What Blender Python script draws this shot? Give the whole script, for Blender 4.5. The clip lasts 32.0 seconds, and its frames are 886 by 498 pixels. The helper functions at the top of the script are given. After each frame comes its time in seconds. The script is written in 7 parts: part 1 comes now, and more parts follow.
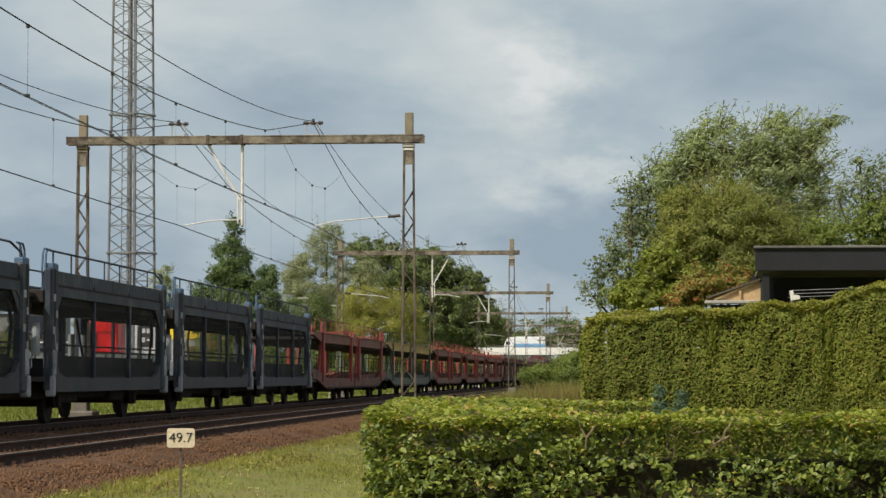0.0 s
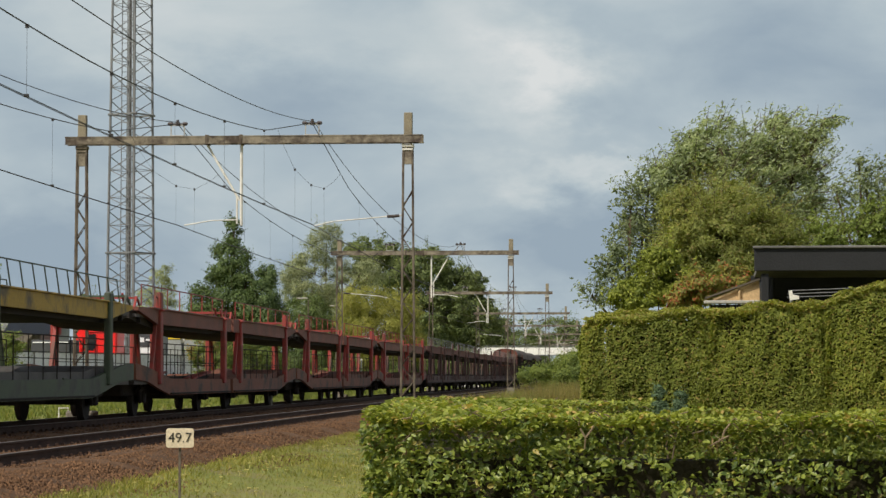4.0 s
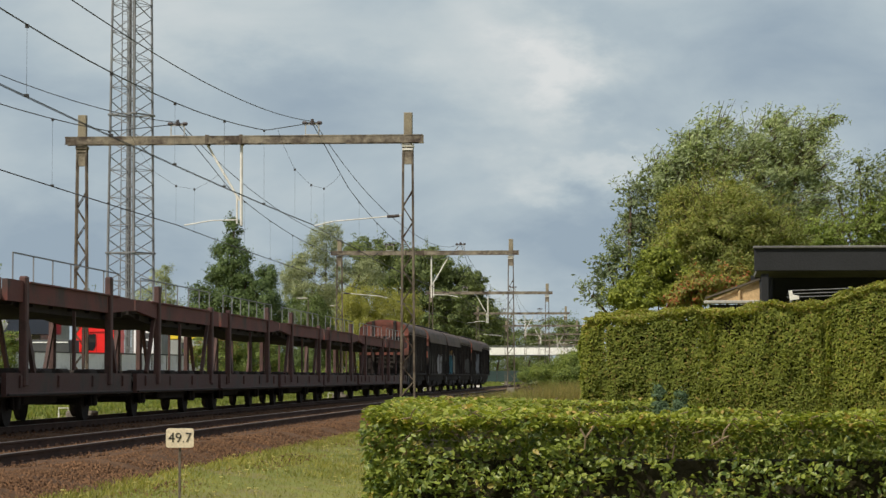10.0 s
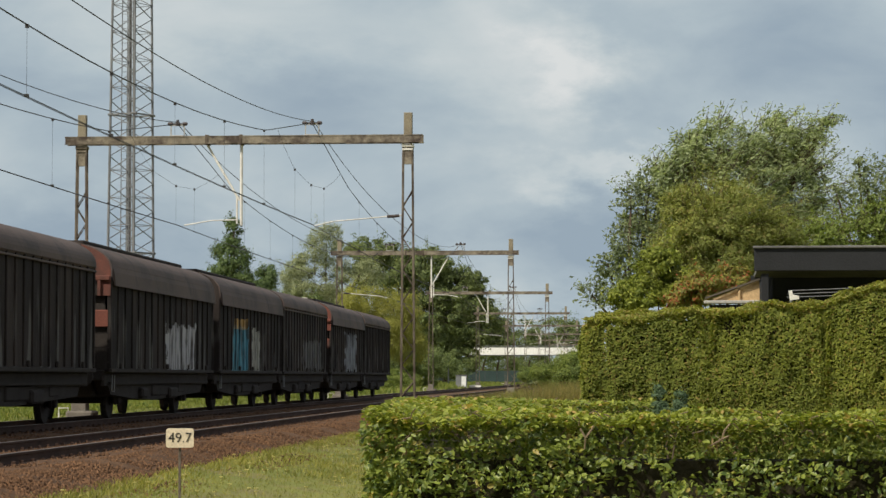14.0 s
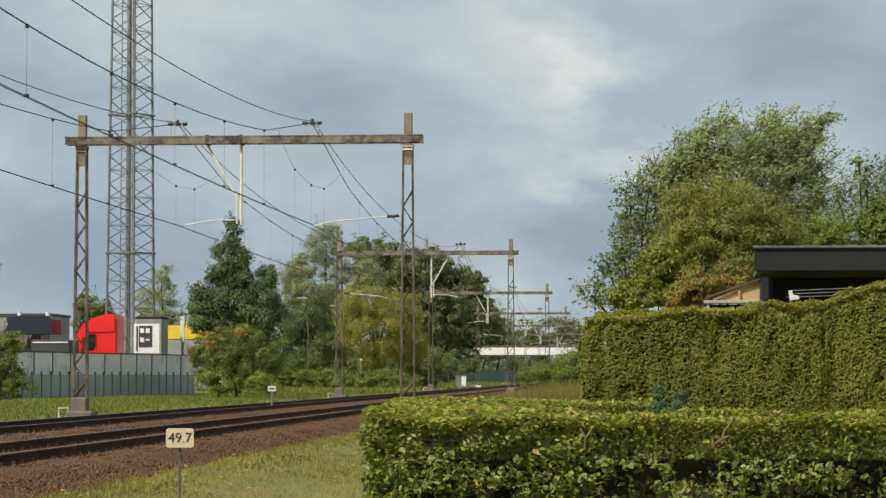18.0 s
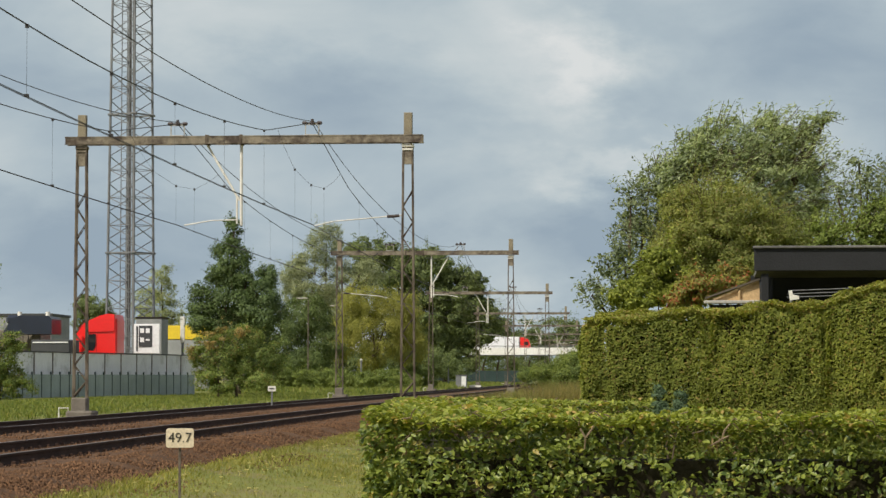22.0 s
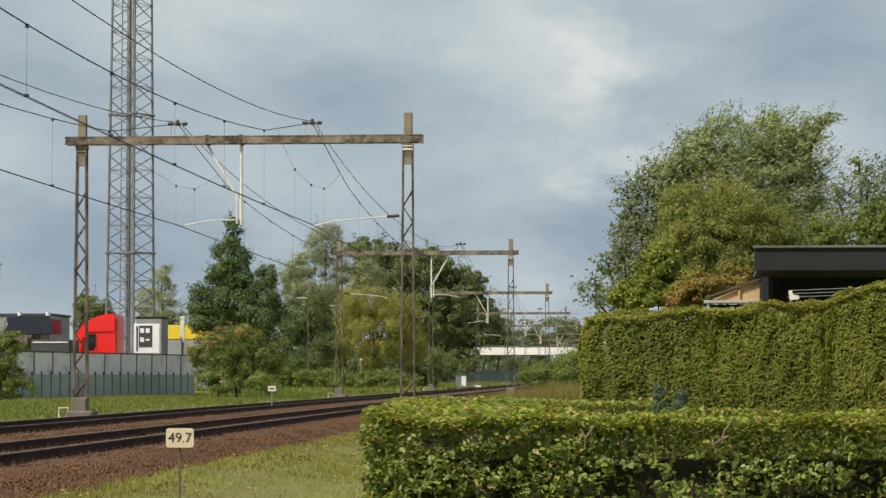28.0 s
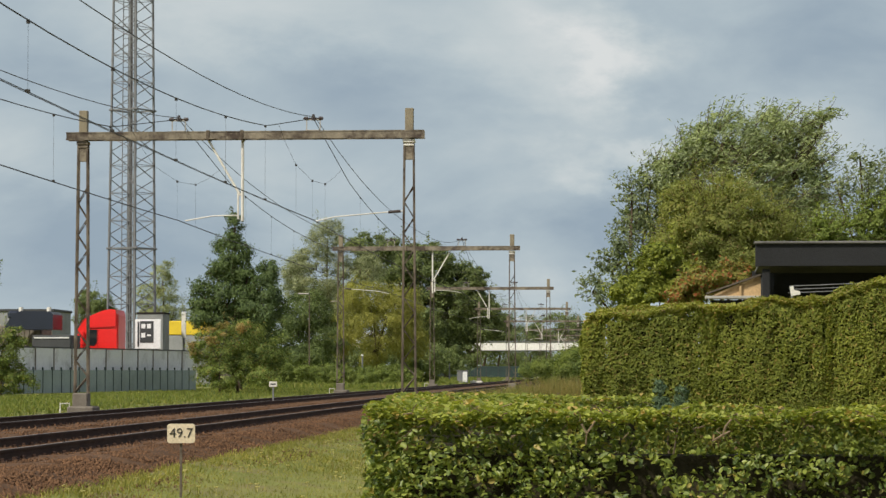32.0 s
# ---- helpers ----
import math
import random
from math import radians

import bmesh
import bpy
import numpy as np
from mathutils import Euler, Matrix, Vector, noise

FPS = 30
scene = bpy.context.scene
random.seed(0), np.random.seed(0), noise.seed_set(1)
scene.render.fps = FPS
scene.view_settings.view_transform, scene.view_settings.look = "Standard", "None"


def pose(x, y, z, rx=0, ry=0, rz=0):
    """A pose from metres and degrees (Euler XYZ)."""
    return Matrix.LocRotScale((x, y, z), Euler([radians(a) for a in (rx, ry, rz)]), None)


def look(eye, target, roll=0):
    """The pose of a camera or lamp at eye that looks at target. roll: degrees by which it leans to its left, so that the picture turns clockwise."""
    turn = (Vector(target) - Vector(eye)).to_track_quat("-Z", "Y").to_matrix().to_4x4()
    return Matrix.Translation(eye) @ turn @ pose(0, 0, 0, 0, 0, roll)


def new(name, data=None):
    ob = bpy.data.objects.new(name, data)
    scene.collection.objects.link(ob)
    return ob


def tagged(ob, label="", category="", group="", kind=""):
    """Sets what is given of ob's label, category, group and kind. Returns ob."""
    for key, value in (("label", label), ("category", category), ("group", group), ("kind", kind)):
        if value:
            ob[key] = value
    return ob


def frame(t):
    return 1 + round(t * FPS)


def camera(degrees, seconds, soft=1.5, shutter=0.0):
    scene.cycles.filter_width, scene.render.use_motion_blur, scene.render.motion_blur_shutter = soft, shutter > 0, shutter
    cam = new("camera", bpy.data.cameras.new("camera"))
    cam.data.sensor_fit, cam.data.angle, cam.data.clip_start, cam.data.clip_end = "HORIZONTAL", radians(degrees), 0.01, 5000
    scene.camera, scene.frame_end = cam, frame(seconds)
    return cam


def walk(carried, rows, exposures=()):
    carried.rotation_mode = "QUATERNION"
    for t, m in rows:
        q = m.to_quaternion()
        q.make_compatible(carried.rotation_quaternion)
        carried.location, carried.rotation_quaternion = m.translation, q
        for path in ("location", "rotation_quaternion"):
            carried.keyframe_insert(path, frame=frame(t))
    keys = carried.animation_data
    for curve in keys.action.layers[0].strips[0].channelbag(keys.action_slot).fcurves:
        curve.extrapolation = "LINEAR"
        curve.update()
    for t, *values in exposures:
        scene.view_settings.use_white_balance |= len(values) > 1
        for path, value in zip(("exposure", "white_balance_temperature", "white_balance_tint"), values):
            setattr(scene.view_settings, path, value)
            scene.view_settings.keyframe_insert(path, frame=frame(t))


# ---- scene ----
EYE = (0.0, 0.0, 1.05)
cam = camera(20.66, 32.0, soft=1.45)


def aim(right, down):
    """The camera's pose, turned by small angles in degrees."""
    return pose(*EYE, 93.009 - down, 0, 4.23 - right)


walk(cam, [(0.0, aim(-0.022, 0)), (2.6, aim(-0.020, 0)), (3.4, aim(0.0, 0)), (6.0, aim(-0.006, 0)), (8.0, aim(0, 0)),
           (27.0, aim(0, 0)), (30.0, aim(0, 0.008)), (31.0, aim(0, 0.014)), (31.5, aim(0.0, 0.045)), (32.0, aim(-0.028, 0.107))])

# ---- light ----
SUN_AZ, SUN_EL = radians(222), radians(46)
world = bpy.data.worlds.new("sky")
scene.world = world
world.use_nodes = True
wn, wl = world.node_tree.nodes, world.node_tree.links
wn.clear()
sky = wn.new("ShaderNodeTexSky")
sky.sky_type, sky.sun_disc = "NISHITA", False
sky.sun_elevation, sky.sun_rotation = SUN_EL, SUN_AZ
sky.dust_density = 2.0
wcoord = wn.new("ShaderNodeTexCoord")
wnoise = wn.new("ShaderNodeTexNoise")
wnoise.inputs["Scale"].default_value, wnoise.inputs["Detail"].default_value = 3.0, 5.0
wramp = wn.new("ShaderNodeValToRGB")
wramp.color_ramp.elements[0].position, wramp.color_ramp.elements[1].position = 0.35, 0.6
wmix = wn.new("ShaderNodeMix")
wmix.data_type = "RGBA"
wmix.inputs["B"].default_value = (5.6, 5.7, 5.6, 1)
wback = wn.new("ShaderNodeBackground")
wback.inputs["Strength"].default_value = 0.115
wout = wn.new("ShaderNodeOutputWorld")
wl.new(wcoord.outputs["Generated"], wnoise.inputs["Vector"])
wl.new(wnoise.outputs["Fac"], wramp.inputs["Fac"])
wl.new(wramp.outputs["Color"], wmix.inputs["Factor"])
wl.new(sky.outputs["Color"], wmix.inputs["A"])
wl.new(wmix.outputs["Result"], wback.inputs["Color"])
wl.new(wback.outputs["Background"], wout.inputs["Surface"])

sun = new("sun", bpy.data.lights.new("sun", "SUN"))
sun.data.energy, sun.data.angle, sun.data.color = 4.3, radians(2.0), (1.0, 0.93, 0.79)
sun.matrix_world = look((0, 0, 60), (-60 * math.sin(SUN_AZ) * math.cos(SUN_EL), -60 * math.cos(SUN_AZ) * math.cos(SUN_EL), 60 - 60 * math.sin(SUN_EL)))
scene.view_settings.exposure = 0.0

# ---- materials ----
MATS = {}


def ramp_between(nt, fac, a, b, lo=0.3, hi=0.7):
    r = nt.nodes.new("ShaderNodeValToRGB")
    r.color_ramp.elements[0].position, r.color_ramp.elements[1].position = lo, hi
    r.color_ramp.elements[0].color, r.color_ramp.elements[1].color = (*a, 1), (*b, 1)
    nt.links.new(fac, r.inputs["Fac"])
    return r.outputs["Color"]


def noise_at(nt, scale, detail=4.0, stretch=None, rough=0.55):
    c = nt.nodes.new("ShaderNodeTexCoord")
    n = nt.nodes.new("ShaderNodeTexNoise")
    n.inputs["Scale"].default_value, n.inputs["Detail"].default_value, n.inputs["Roughness"].default_value = scale, detail, rough
    if stretch:
        m = nt.nodes.new("ShaderNodeMapping")
        m.inputs["Scale"].default_value = stretch
        nt.links.new(c.outputs["Object"], m.inputs["Vector"])
        nt.links.new(m.outputs["Vector"], n.inputs["Vector"])
    else:
        nt.links.new(c.outputs["Object"], n.inputs["Vector"])
    return n.outputs["Fac"]


def mixed(nt, fac, a, b, mode="MIX"):
    m = nt.nodes.new("ShaderNodeMix")
    m.data_type, m.blend_type = "RGBA", mode
    for key, v in (("Factor", fac), ("A", a), ("B", b)):
        if isinstance(v, (int, float)):
            m.inputs[key].default_value = v
        elif isinstance(v, tuple):
            m.inputs[key].default_value = (*v, 1)
        else:
            nt.links.new(v, m.inputs[key])
    return m.outputs["Result"]


def surface(name, base, dark, rough=0.7, metal=0.0, scale=3.0, fine=40.0, bump=0.3, dirt=None, dirt_amount=0.35, stretch=None, vary=0.0):
    """A weathered surface: two tones at a large scale, fine grain, optional dirt patches and bump."""
    if name in MATS:
        return MATS[name]
    m = bpy.data.materials.new(name)
    m.use_nodes = True
    nt = m.node_tree
    b = nt.nodes["Principled BSDF"]
    big = noise_at(nt, scale, 5.0, stretch)
    col = ramp_between(nt, big, dark, base, 0.32, 0.62)
    grain = noise_at(nt, fine, 3.0)
    col = mixed(nt, 0.35, col, ramp_between(nt, grain, tuple(c * 0.55 for c in base), tuple(min(1, c * 1.35) for c in base)))
    if dirt:
        patch = noise_at(nt, scale * 0.6 + 0.4, 6.0, stretch, 0.65)
        f = ramp_between(nt, patch, (0, 0, 0), (1, 1, 1), 0.62 - dirt_amount * 0.4, 0.75 - dirt_amount * 0.3)
        col = mixed(nt, f, col, dirt)
    if vary:
        oi = nt.nodes.new("ShaderNodeObjectInfo")
        h = nt.nodes.new("ShaderNodeHueSaturation")
        mr = nt.nodes.new("ShaderNodeMapRange")
        mr.inputs["To Min"].default_value, mr.inputs["To Max"].default_value = 1 - vary, 1 + vary
        nt.links.new(oi.outputs["Random"], mr.inputs["Value"])
        nt.links.new(mr.outputs["Result"], h.inputs["Value"])
        nt.links.new(col, h.inputs["Color"])
        col = h.outputs["Color"]
    nt.links.new(col, b.inputs["Base Color"])
    b.inputs["Roughness"].default_value, b.inputs["Metallic"].default_value = rough, metal
    b.inputs["Specular IOR Level"].default_value = 0.15 if rough >= 0.84 else (0.4 if rough >= 0.6 else 0.5)
    if bump:
        bm_ = nt.nodes.new("ShaderNodeBump")
        bm_.inputs["Strength"].default_value, bm_.inputs["Distance"].default_value = bump, 0.02
        nt.links.new(grain, bm_.inputs["Height"])
        nt.links.new(bm_.outputs["Normal"], b.inputs["Normal"])
    MATS[name] = m
    return m


def foliage(name, light, dark, yellow=None, through_light=0.3, rough=0.55, share=0.09, gloss=0.28):
    """Leaves: each one takes its own tone, and some light passes through."""
    if name in MATS:
        return MATS[name]
    m = bpy.data.materials.new(name)
    m.use_nodes = True
    nt = m.node_tree
    b = nt.nodes["Principled BSDF"]
    out = nt.nodes["Material Output"]
    geo = nt.nodes.new("ShaderNodeNewGeometry")
    col = ramp_between(nt, geo.outputs["Random Per Island"], dark, light, 0.1, 0.9)
    if yellow:
        w = nt.nodes.new("ShaderNodeTexWhiteNoise")
        w.noise_dimensions = "1D"
        nt.links.new(geo.outputs["Random Per Island"], w.inputs["W"])
        f = ramp_between(nt, w.outputs["Value"], (0, 0, 0), (1, 1, 1), 0.95 - share, 1.05 - share)
        col = mixed(nt, f, col, yellow)
    patch = ramp_between(nt, noise_at(nt, 0.7, 3.0), (0.75, 0.78, 0.75), (1.2, 1.15, 1.0))
    col = mixed(nt, 1.0, col, patch, "MULTIPLY")
    nt.links.new(col, b.inputs["Base Color"])
    b.inputs["Roughness"].default_value, b.inputs["Specular IOR Level"].default_value = rough, gloss
    tr = nt.nodes.new("ShaderNodeBsdfTranslucent")
    nt.links.new(mixed(nt, 1.0, col, (1.2, 1.25, 0.6), "MULTIPLY"), tr.inputs["Color"])
    ms = nt.nodes.new("ShaderNodeMixShader")
    ms.inputs["Fac"].default_value = through_light
    nt.links.new(b.outputs["BSDF"], ms.inputs[1])
    nt.links.new(tr.outputs["BSDF"], ms.inputs[2])
    nt.links.new(ms.outputs["Shader"], out.inputs["Surface"])
    MATS[name] = m
    return m


# ---- mesh helpers ----
class Mesher:
    """Collects plain solids into one mesh."""

    def __init__(self):
        self.v, self.f = [], []

    def add(self, verts, faces):
        n = len(self.v)
        self.v.extend(tuple(p) for p in verts)
        self.f.extend(tuple(i + n for i in f) for f in faces)
        return self

    def box(self, c, s, bevel=0.0, m=None):
        h = [k / 2 for k in s]
        b = min(bevel, min(h) * 0.8)
        vs, ix = [], {}
        for sx in (-1, 1):
            for sy in (-1, 1):
                for sz in (-1, 1):
                    if b <= 0:
                        ix[sx, sy, sz] = (len(vs),) * 3
                        vs.append((sx * h[0], sy * h[1], sz * h[2]))
                    else:
                        k = len(vs)
                        ix[sx, sy, sz] = (k, k + 1, k + 2)
                        vs += [(sx * h[0], sy * (h[1] - b), sz * (h[2] - b)), (sx * (h[0] - b), sy * h[1], sz * (h[2] - b)), (sx * (h[0] - b), sy * (h[1] - b), sz * h[2])]
        fs = []
        for a in range(3):
            u, w = (a + 1) % 3, (a + 2) % 3
            for s_ in (-1, 1):
                quad = []
                for p, q in ((-1, -1), (1, -1), (1, 1), (-1, 1)):
                    key = [0, 0, 0]
                    key[a], key[u], key[w] = s_, p, q
                    quad.append(ix[tuple(key)][a])
                fs.append(quad if s_ > 0 else quad[::-1])
        if b > 0:
            for a in range(3):
                u, w = (a + 1) % 3, (a + 2) % 3
                for su in (-1, 1):
                    for sw in (-1, 1):
                        k0, k1 = [0, 0, 0], [0, 0, 0]
                        k0[a], k0[u], k0[w] = -1, su, sw
                        k1[a], k1[u], k1[w] = 1, su, sw
                        q = [ix[tuple(k0)][u], ix[tuple(k1)][u], ix[tuple(k1)][w], ix[tuple(k0)][w]]
                        fs.append(q if su * sw < 0 else q[::-1])
            for k, t in ix.items():
                fs.append(t if k[0] * k[1] * k[2] > 0 else t[::-1])
        if m is not None:
            vs = [m @ Vector(p) for p in vs]
        return self.add([(p[0] + c[0], p[1] + c[1], p[2] + c[2]) for p in vs], fs)

    def bar(self, a, b, w, h=None, up=(0, 0, 1)):
        """A straight bar of section w by h from a to b."""
        h = w if h is None else h
        a, b, up = Vector(a), Vector(b), Vector(up)
        d = (b - a).normalized()
        s = d.cross(up)
        s = s.normalized() if s.length > 1e-4 else Vector((1, 0, 0))
        t = s.cross(d).normalized()
        vs = [p + s * (i * w / 2) + t * (j * h / 2) for p in (a, b) for i, j in ((-1, -1), (1, -1), (1, 1), (-1, 1))]
        return self.add(vs, [(3, 2, 1, 0), (4, 5, 6, 7), (0, 1, 5, 4), (1, 2, 6, 5), (2, 3, 7, 6), (3, 0, 4, 7)])

    def tube(self, a, b, r0, r1=None, n=8):
        r1 = r0 if r1 is None else r1
        a, b = Vector(a), Vector(b)
        d = (b - a).normalized()
        s = d.cross(Vector((0, 0, 1)))
        s = s.normalized() if s.length > 1e-4 else Vector((1, 0, 0))
        t = d.cross(s)
        vs = [p + (s * math.cos(k * math.tau / n) + t * math.sin(k * math.tau / n)) * r for p, r in ((a, r0), (b, r1)) for k in range(n)]
        fs = [(k, (k + 1) % n, n + (k + 1) % n, n + k) for k in range(n)]
        return self.add(vs, fs + [tuple(range(n))[::-1], tuple(range(n, 2 * n))])

    def chain(self, pts, r, n=5):
        """One continuous round wire through pts."""
        pts = [Vector(p) for p in pts]
        k0 = len(self.v)
        for i, p in enumerate(pts):
            d = (pts[min(i + 1, len(pts) - 1)] - pts[max(i - 1, 0)]).normalized()
            s = d.cross(Vector((0, 0, 1)))
            s = s.normalized() if s.length > 1e-4 else Vector((1, 0, 0))
            t = d.cross(s)
            self.v.extend(tuple(p + (s * math.cos(k * math.tau / n) + t * math.sin(k * math.tau / n)) * r) for k in range(n))
        for i in range(len(pts) - 1):
            a = k0 + i * n
            self.f.extend((a + k, a + (k + 1) % n, a + n + (k + 1) % n, a + n + k) for k in range(n))
        self.f.append(tuple(range(k0, k0 + n))[::-1])
        self.f.append(tuple(range(len(self.v) - n, len(self.v))))
        return self

    def extrude(self, prof, a0, a1, axis="y"):
        """A closed profile (u, w), pushed along an axis: 'y' takes (x, z), 'x' takes (y, z), 'z' takes (x, y)."""
        n = len(prof)
        def at(p, a):
            return (p[0], a, p[1]) if axis == "y" else (a, p[0], p[1]) if axis == "x" else (p[0], p[1], a)
        vs = [at(p, a0) for p in prof] + [at(p, a1) for p in prof]
        return self.add(vs, [(k, n + k, n + (k + 1) % n, (k + 1) % n) for k in range(n)] + [tuple(range(n)), tuple(range(n, 2 * n))[::-1]])

    def mesh(self, name, mat, smooth=False):
        me = bpy.data.meshes.new(name)
        me.from_pydata(self.v, [], self.f)
        bm = bmesh.new()
        bm.from_mesh(me)
        bmesh.ops.recalc_face_normals(bm, faces=bm.faces)
        bm.to_mesh(me)
        bm.free()
        if smooth:
            me.shade_smooth()
        me.materials.append(mat)
        return me


def part(name, geo, mat, parent=None, label="", smooth=False):
    me = geo if isinstance(geo, bpy.types.Mesh) else geo.mesh(name, mat, smooth)
    ob = new(name, me)
    ob.parent = parent
    if label:
        ob["label"] = label
    return ob


def thing(name, place, label, category, group="", kind="", turn=0.0):
    ob = new(name)
    ob.empty_display_size = 0.3
    ob.matrix_basis = pose(*place, 0, 0, turn)
    return tagged(ob, label, category, group, kind)


def leaf_mesh(name, pts, outs, size, mat, rng, flat=0.5, slim=0.5, oval=False, grain=(0, 0, -0.35)):
    """Many folded leaves at pts that face about outwards; oval ones have six corners."""
    pts, outs = np.asarray(pts, float), np.asarray(outs, float)
    n = len(pts)
    nrm = outs + rng.normal(0, flat, (n, 3))
    nrm /= np.linalg.norm(nrm, axis=1)[:, None] + 1e-9
    d = rng.normal(0, 1, (n, 3)) + np.array(grain)
    d -= nrm * (d * nrm).sum(1)[:, None]
    d /= np.linalg.norm(d, axis=1)[:, None] + 1e-9
    s = np.cross(nrm, d)
    k = (size * rng.uniform(0.6, 1.3, n))[:, None]
    if oval:
        v = np.empty((n, 6, 3))
        wide = (slim * rng.uniform(0.8, 1.2, n))[:, None] * k
        v[:, 0], v[:, 3] = pts - d * k * 0.5, pts + d * k * 0.5 - nrm * k * rng.uniform(0, 0.2, (n, 1))
        for i, (along, out) in ((1, (-0.2, 0.46)), (2, (0.2, 0.40)), (4, (0.2, -0.40)), (5, (-0.2, -0.46))):
            v[:, i] = pts + d * k * along + s * wide * out + nrm * k * 0.1
        me = bpy.data.meshes.new(name)
        me.vertices.add(n * 6)
        me.vertices.foreach_set("co", v.reshape(-1))
        quad = (np.arange(n)[:, None] * 6 + np.array([[0, 1, 2, 3, 0, 3, 4, 5]])).reshape(-1)
        me.loops.add(n * 8)
        me.loops.foreach_set("vertex_index", quad)
        me.polygons.add(n * 2)
        me.polygons.foreach_set("loop_start", np.arange(n * 2) * 4)
        me.update(calc_edges=True)
        me.materials.append(mat)
        return me
    v = np.empty((n, 4, 3))
    v[:, 0] = pts - d * k * 0.5
    v[:, 1] = pts + s * k * slim * 0.5 + nrm * k * 0.12
    v[:, 2] = pts + d * k * 0.5
    v[:, 3] = pts - s * k * slim * 0.5 + nrm * k * 0.12
    me = bpy.data.meshes.new(name)
    me.vertices.add(n * 4)
    me.vertices.foreach_set("co", v.reshape(-1))
    base = np.arange(n)[:, None] * 4
    tri = (base + np.array([[0, 1, 2, 0, 2, 3]])).reshape(-1)
    me.loops.add(n * 6)
    me.loops.foreach_set("vertex_index", tri)
    me.polygons.add(n * 2)
    me.polygons.foreach_set("loop_start", np.arange(n * 2) * 3)
    me.update(calc_edges=True)
    me.materials.append(mat)
    return me

# ---- colours of the place ----
M_BALLAST = surface("ballast stone", (0.125, 0.072, 0.041), (0.06, 0.034, 0.02), 0.95, 0, 0.8, 9.0, 1.0, (0.08, 0.046, 0.027), 0.4)
M_RAIL = surface("rusty rail steel", (0.070, 0.041, 0.030), (0.030, 0.019, 0.015), 0.85, 0.0, 2.0, 60, 0.2)
M_RAILTOP = surface("worn rail head", (0.24, 0.20, 0.18), (0.15, 0.12, 0.11), 0.5, 0.6, 2.0, 60, 0.05)
M_SLEEPER = surface("weathered sleeper", (0.10, 0.072, 0.052), (0.045, 0.032, 0.024), 0.9, 0, 3.0, 50, 0.4, vary=0.25)
M_GRASS = surface("grass ground", (0.20, 0.21, 0.055), (0.10, 0.13, 0.03), 0.95, 0, 0.35, 6.0, 0.8, (0.19, 0.16, 0.075), 0.3)
M_PORTAL = surface("lichened portal steel", (0.27, 0.235, 0.18), (0.12, 0.10, 0.078), 0.85, 0.05, 3.2, 22, 0.5, (0.075, 0.058, 0.048), 0.45)
M_POST = surface("grey brown lattice steel", (0.185, 0.155, 0.12), (0.10, 0.08, 0.062), 0.85, 0.1, 1.6, 26, 0.4, (0.06, 0.045, 0.035), 0.4)
M_PORTALCAP = surface("ochre weathered steel", (0.25, 0.215, 0.15), (0.15, 0.125, 0.09), 0.8, 0.1, 2.0, 30, 0.3)
M_CONCRETE = surface("weathered concrete", (0.22, 0.195, 0.165), (0.11, 0.095, 0.08), 0.9, 0, 1.5, 30, 0.4, (0.11, 0.095, 0.08), 0.35)
M_WIRE = surface("dark copper wire", (0.055, 0.05, 0.045), (0.03, 0.028, 0.026), 0.6, 0.4, 2.0, 30, 0)
M_WHITEPAINT = surface("chalky white paint", (0.72, 0.70, 0.64), (0.5, 0.47, 0.42), 0.6, 0, 2.0, 40, 0.1)
M_SADDLE = surface("weathered grey saddle steel", (0.42, 0.40, 0.36), (0.26, 0.25, 0.23), 0.7, 0.1, 3, 30, 0.2)
M_INSUL = surface("brown porcelain", (0.06, 0.045, 0.04), (0.03, 0.025, 0.02), 0.25, 0, 5, 40, 0)
M_GALV = surface("galvanised steel", (0.22, 0.225, 0.235), (0.13, 0.135, 0.14), 0.6, 0.4, 1.0, 30, 0.1)
M_HEDGE = foliage("hornbeam leaves", (0.275, 0.325, 0.068), (0.076, 0.120, 0.028), (0.42, 0.33, 0.10), 0.33, 0.45, share=0.05, gloss=0.5)
M_DRYLEAF = foliage("withered hornbeam leaves", (0.33, 0.24, 0.12), (0.16, 0.11, 0.06), None, 0.25)
M_NEWGROWTH = foliage("young hornbeam leaves", (0.345, 0.375, 0.078), (0.15, 0.195, 0.04), (0.45, 0.33, 0.12), 0.36)
M_TALLNEW = foliage("young beech leaves", (0.32, 0.33, 0.077), (0.19, 0.21, 0.047), (0.38, 0.27, 0.11), 0.37)
M_TALLHEDGE = foliage("beech hedge leaves", (0.28, 0.31, 0.066), (0.17, 0.205, 0.045), (0.34, 0.26, 0.09), 0.38, share=0.07, gloss=0.2)
M_WOOD = surface("branch bark", (0.12, 0.09, 0.06), (0.05, 0.038, 0.028), 0.9, 0, 4, 30, 0.5)
M_TWIG = surface("pale hedge twig", (0.24, 0.18, 0.12), (0.13, 0.095, 0.06), 0.85, 0, 6, 40, 0.2)
# near-black twig brown: the shade between the leaves is in this colour
M_HEDGECORE = surface("hedge twigs and inner shade", (0.040, 0.034, 0.020), (0.016, 0.015, 0.009), 0.95, 0, 6, 30, 0.8)

# ---- ground ----
PROFILE = [(-2600, 0.2), (-300, 0.2), (-60, 0.2), (-34, 0.12), (-22, -0.05), (-17.2, -0.12), (-16.0, -0.42), (-7.0, -0.42), (-6.6, -0.36), (-5.6, -0.5), (-4.2, -0.66),
           (-2.0, -0.68), (0, -0.62), (3, -0.6), (12, -0.6), (40, -0.5), (300, 0.0), (2600, 0.0)]


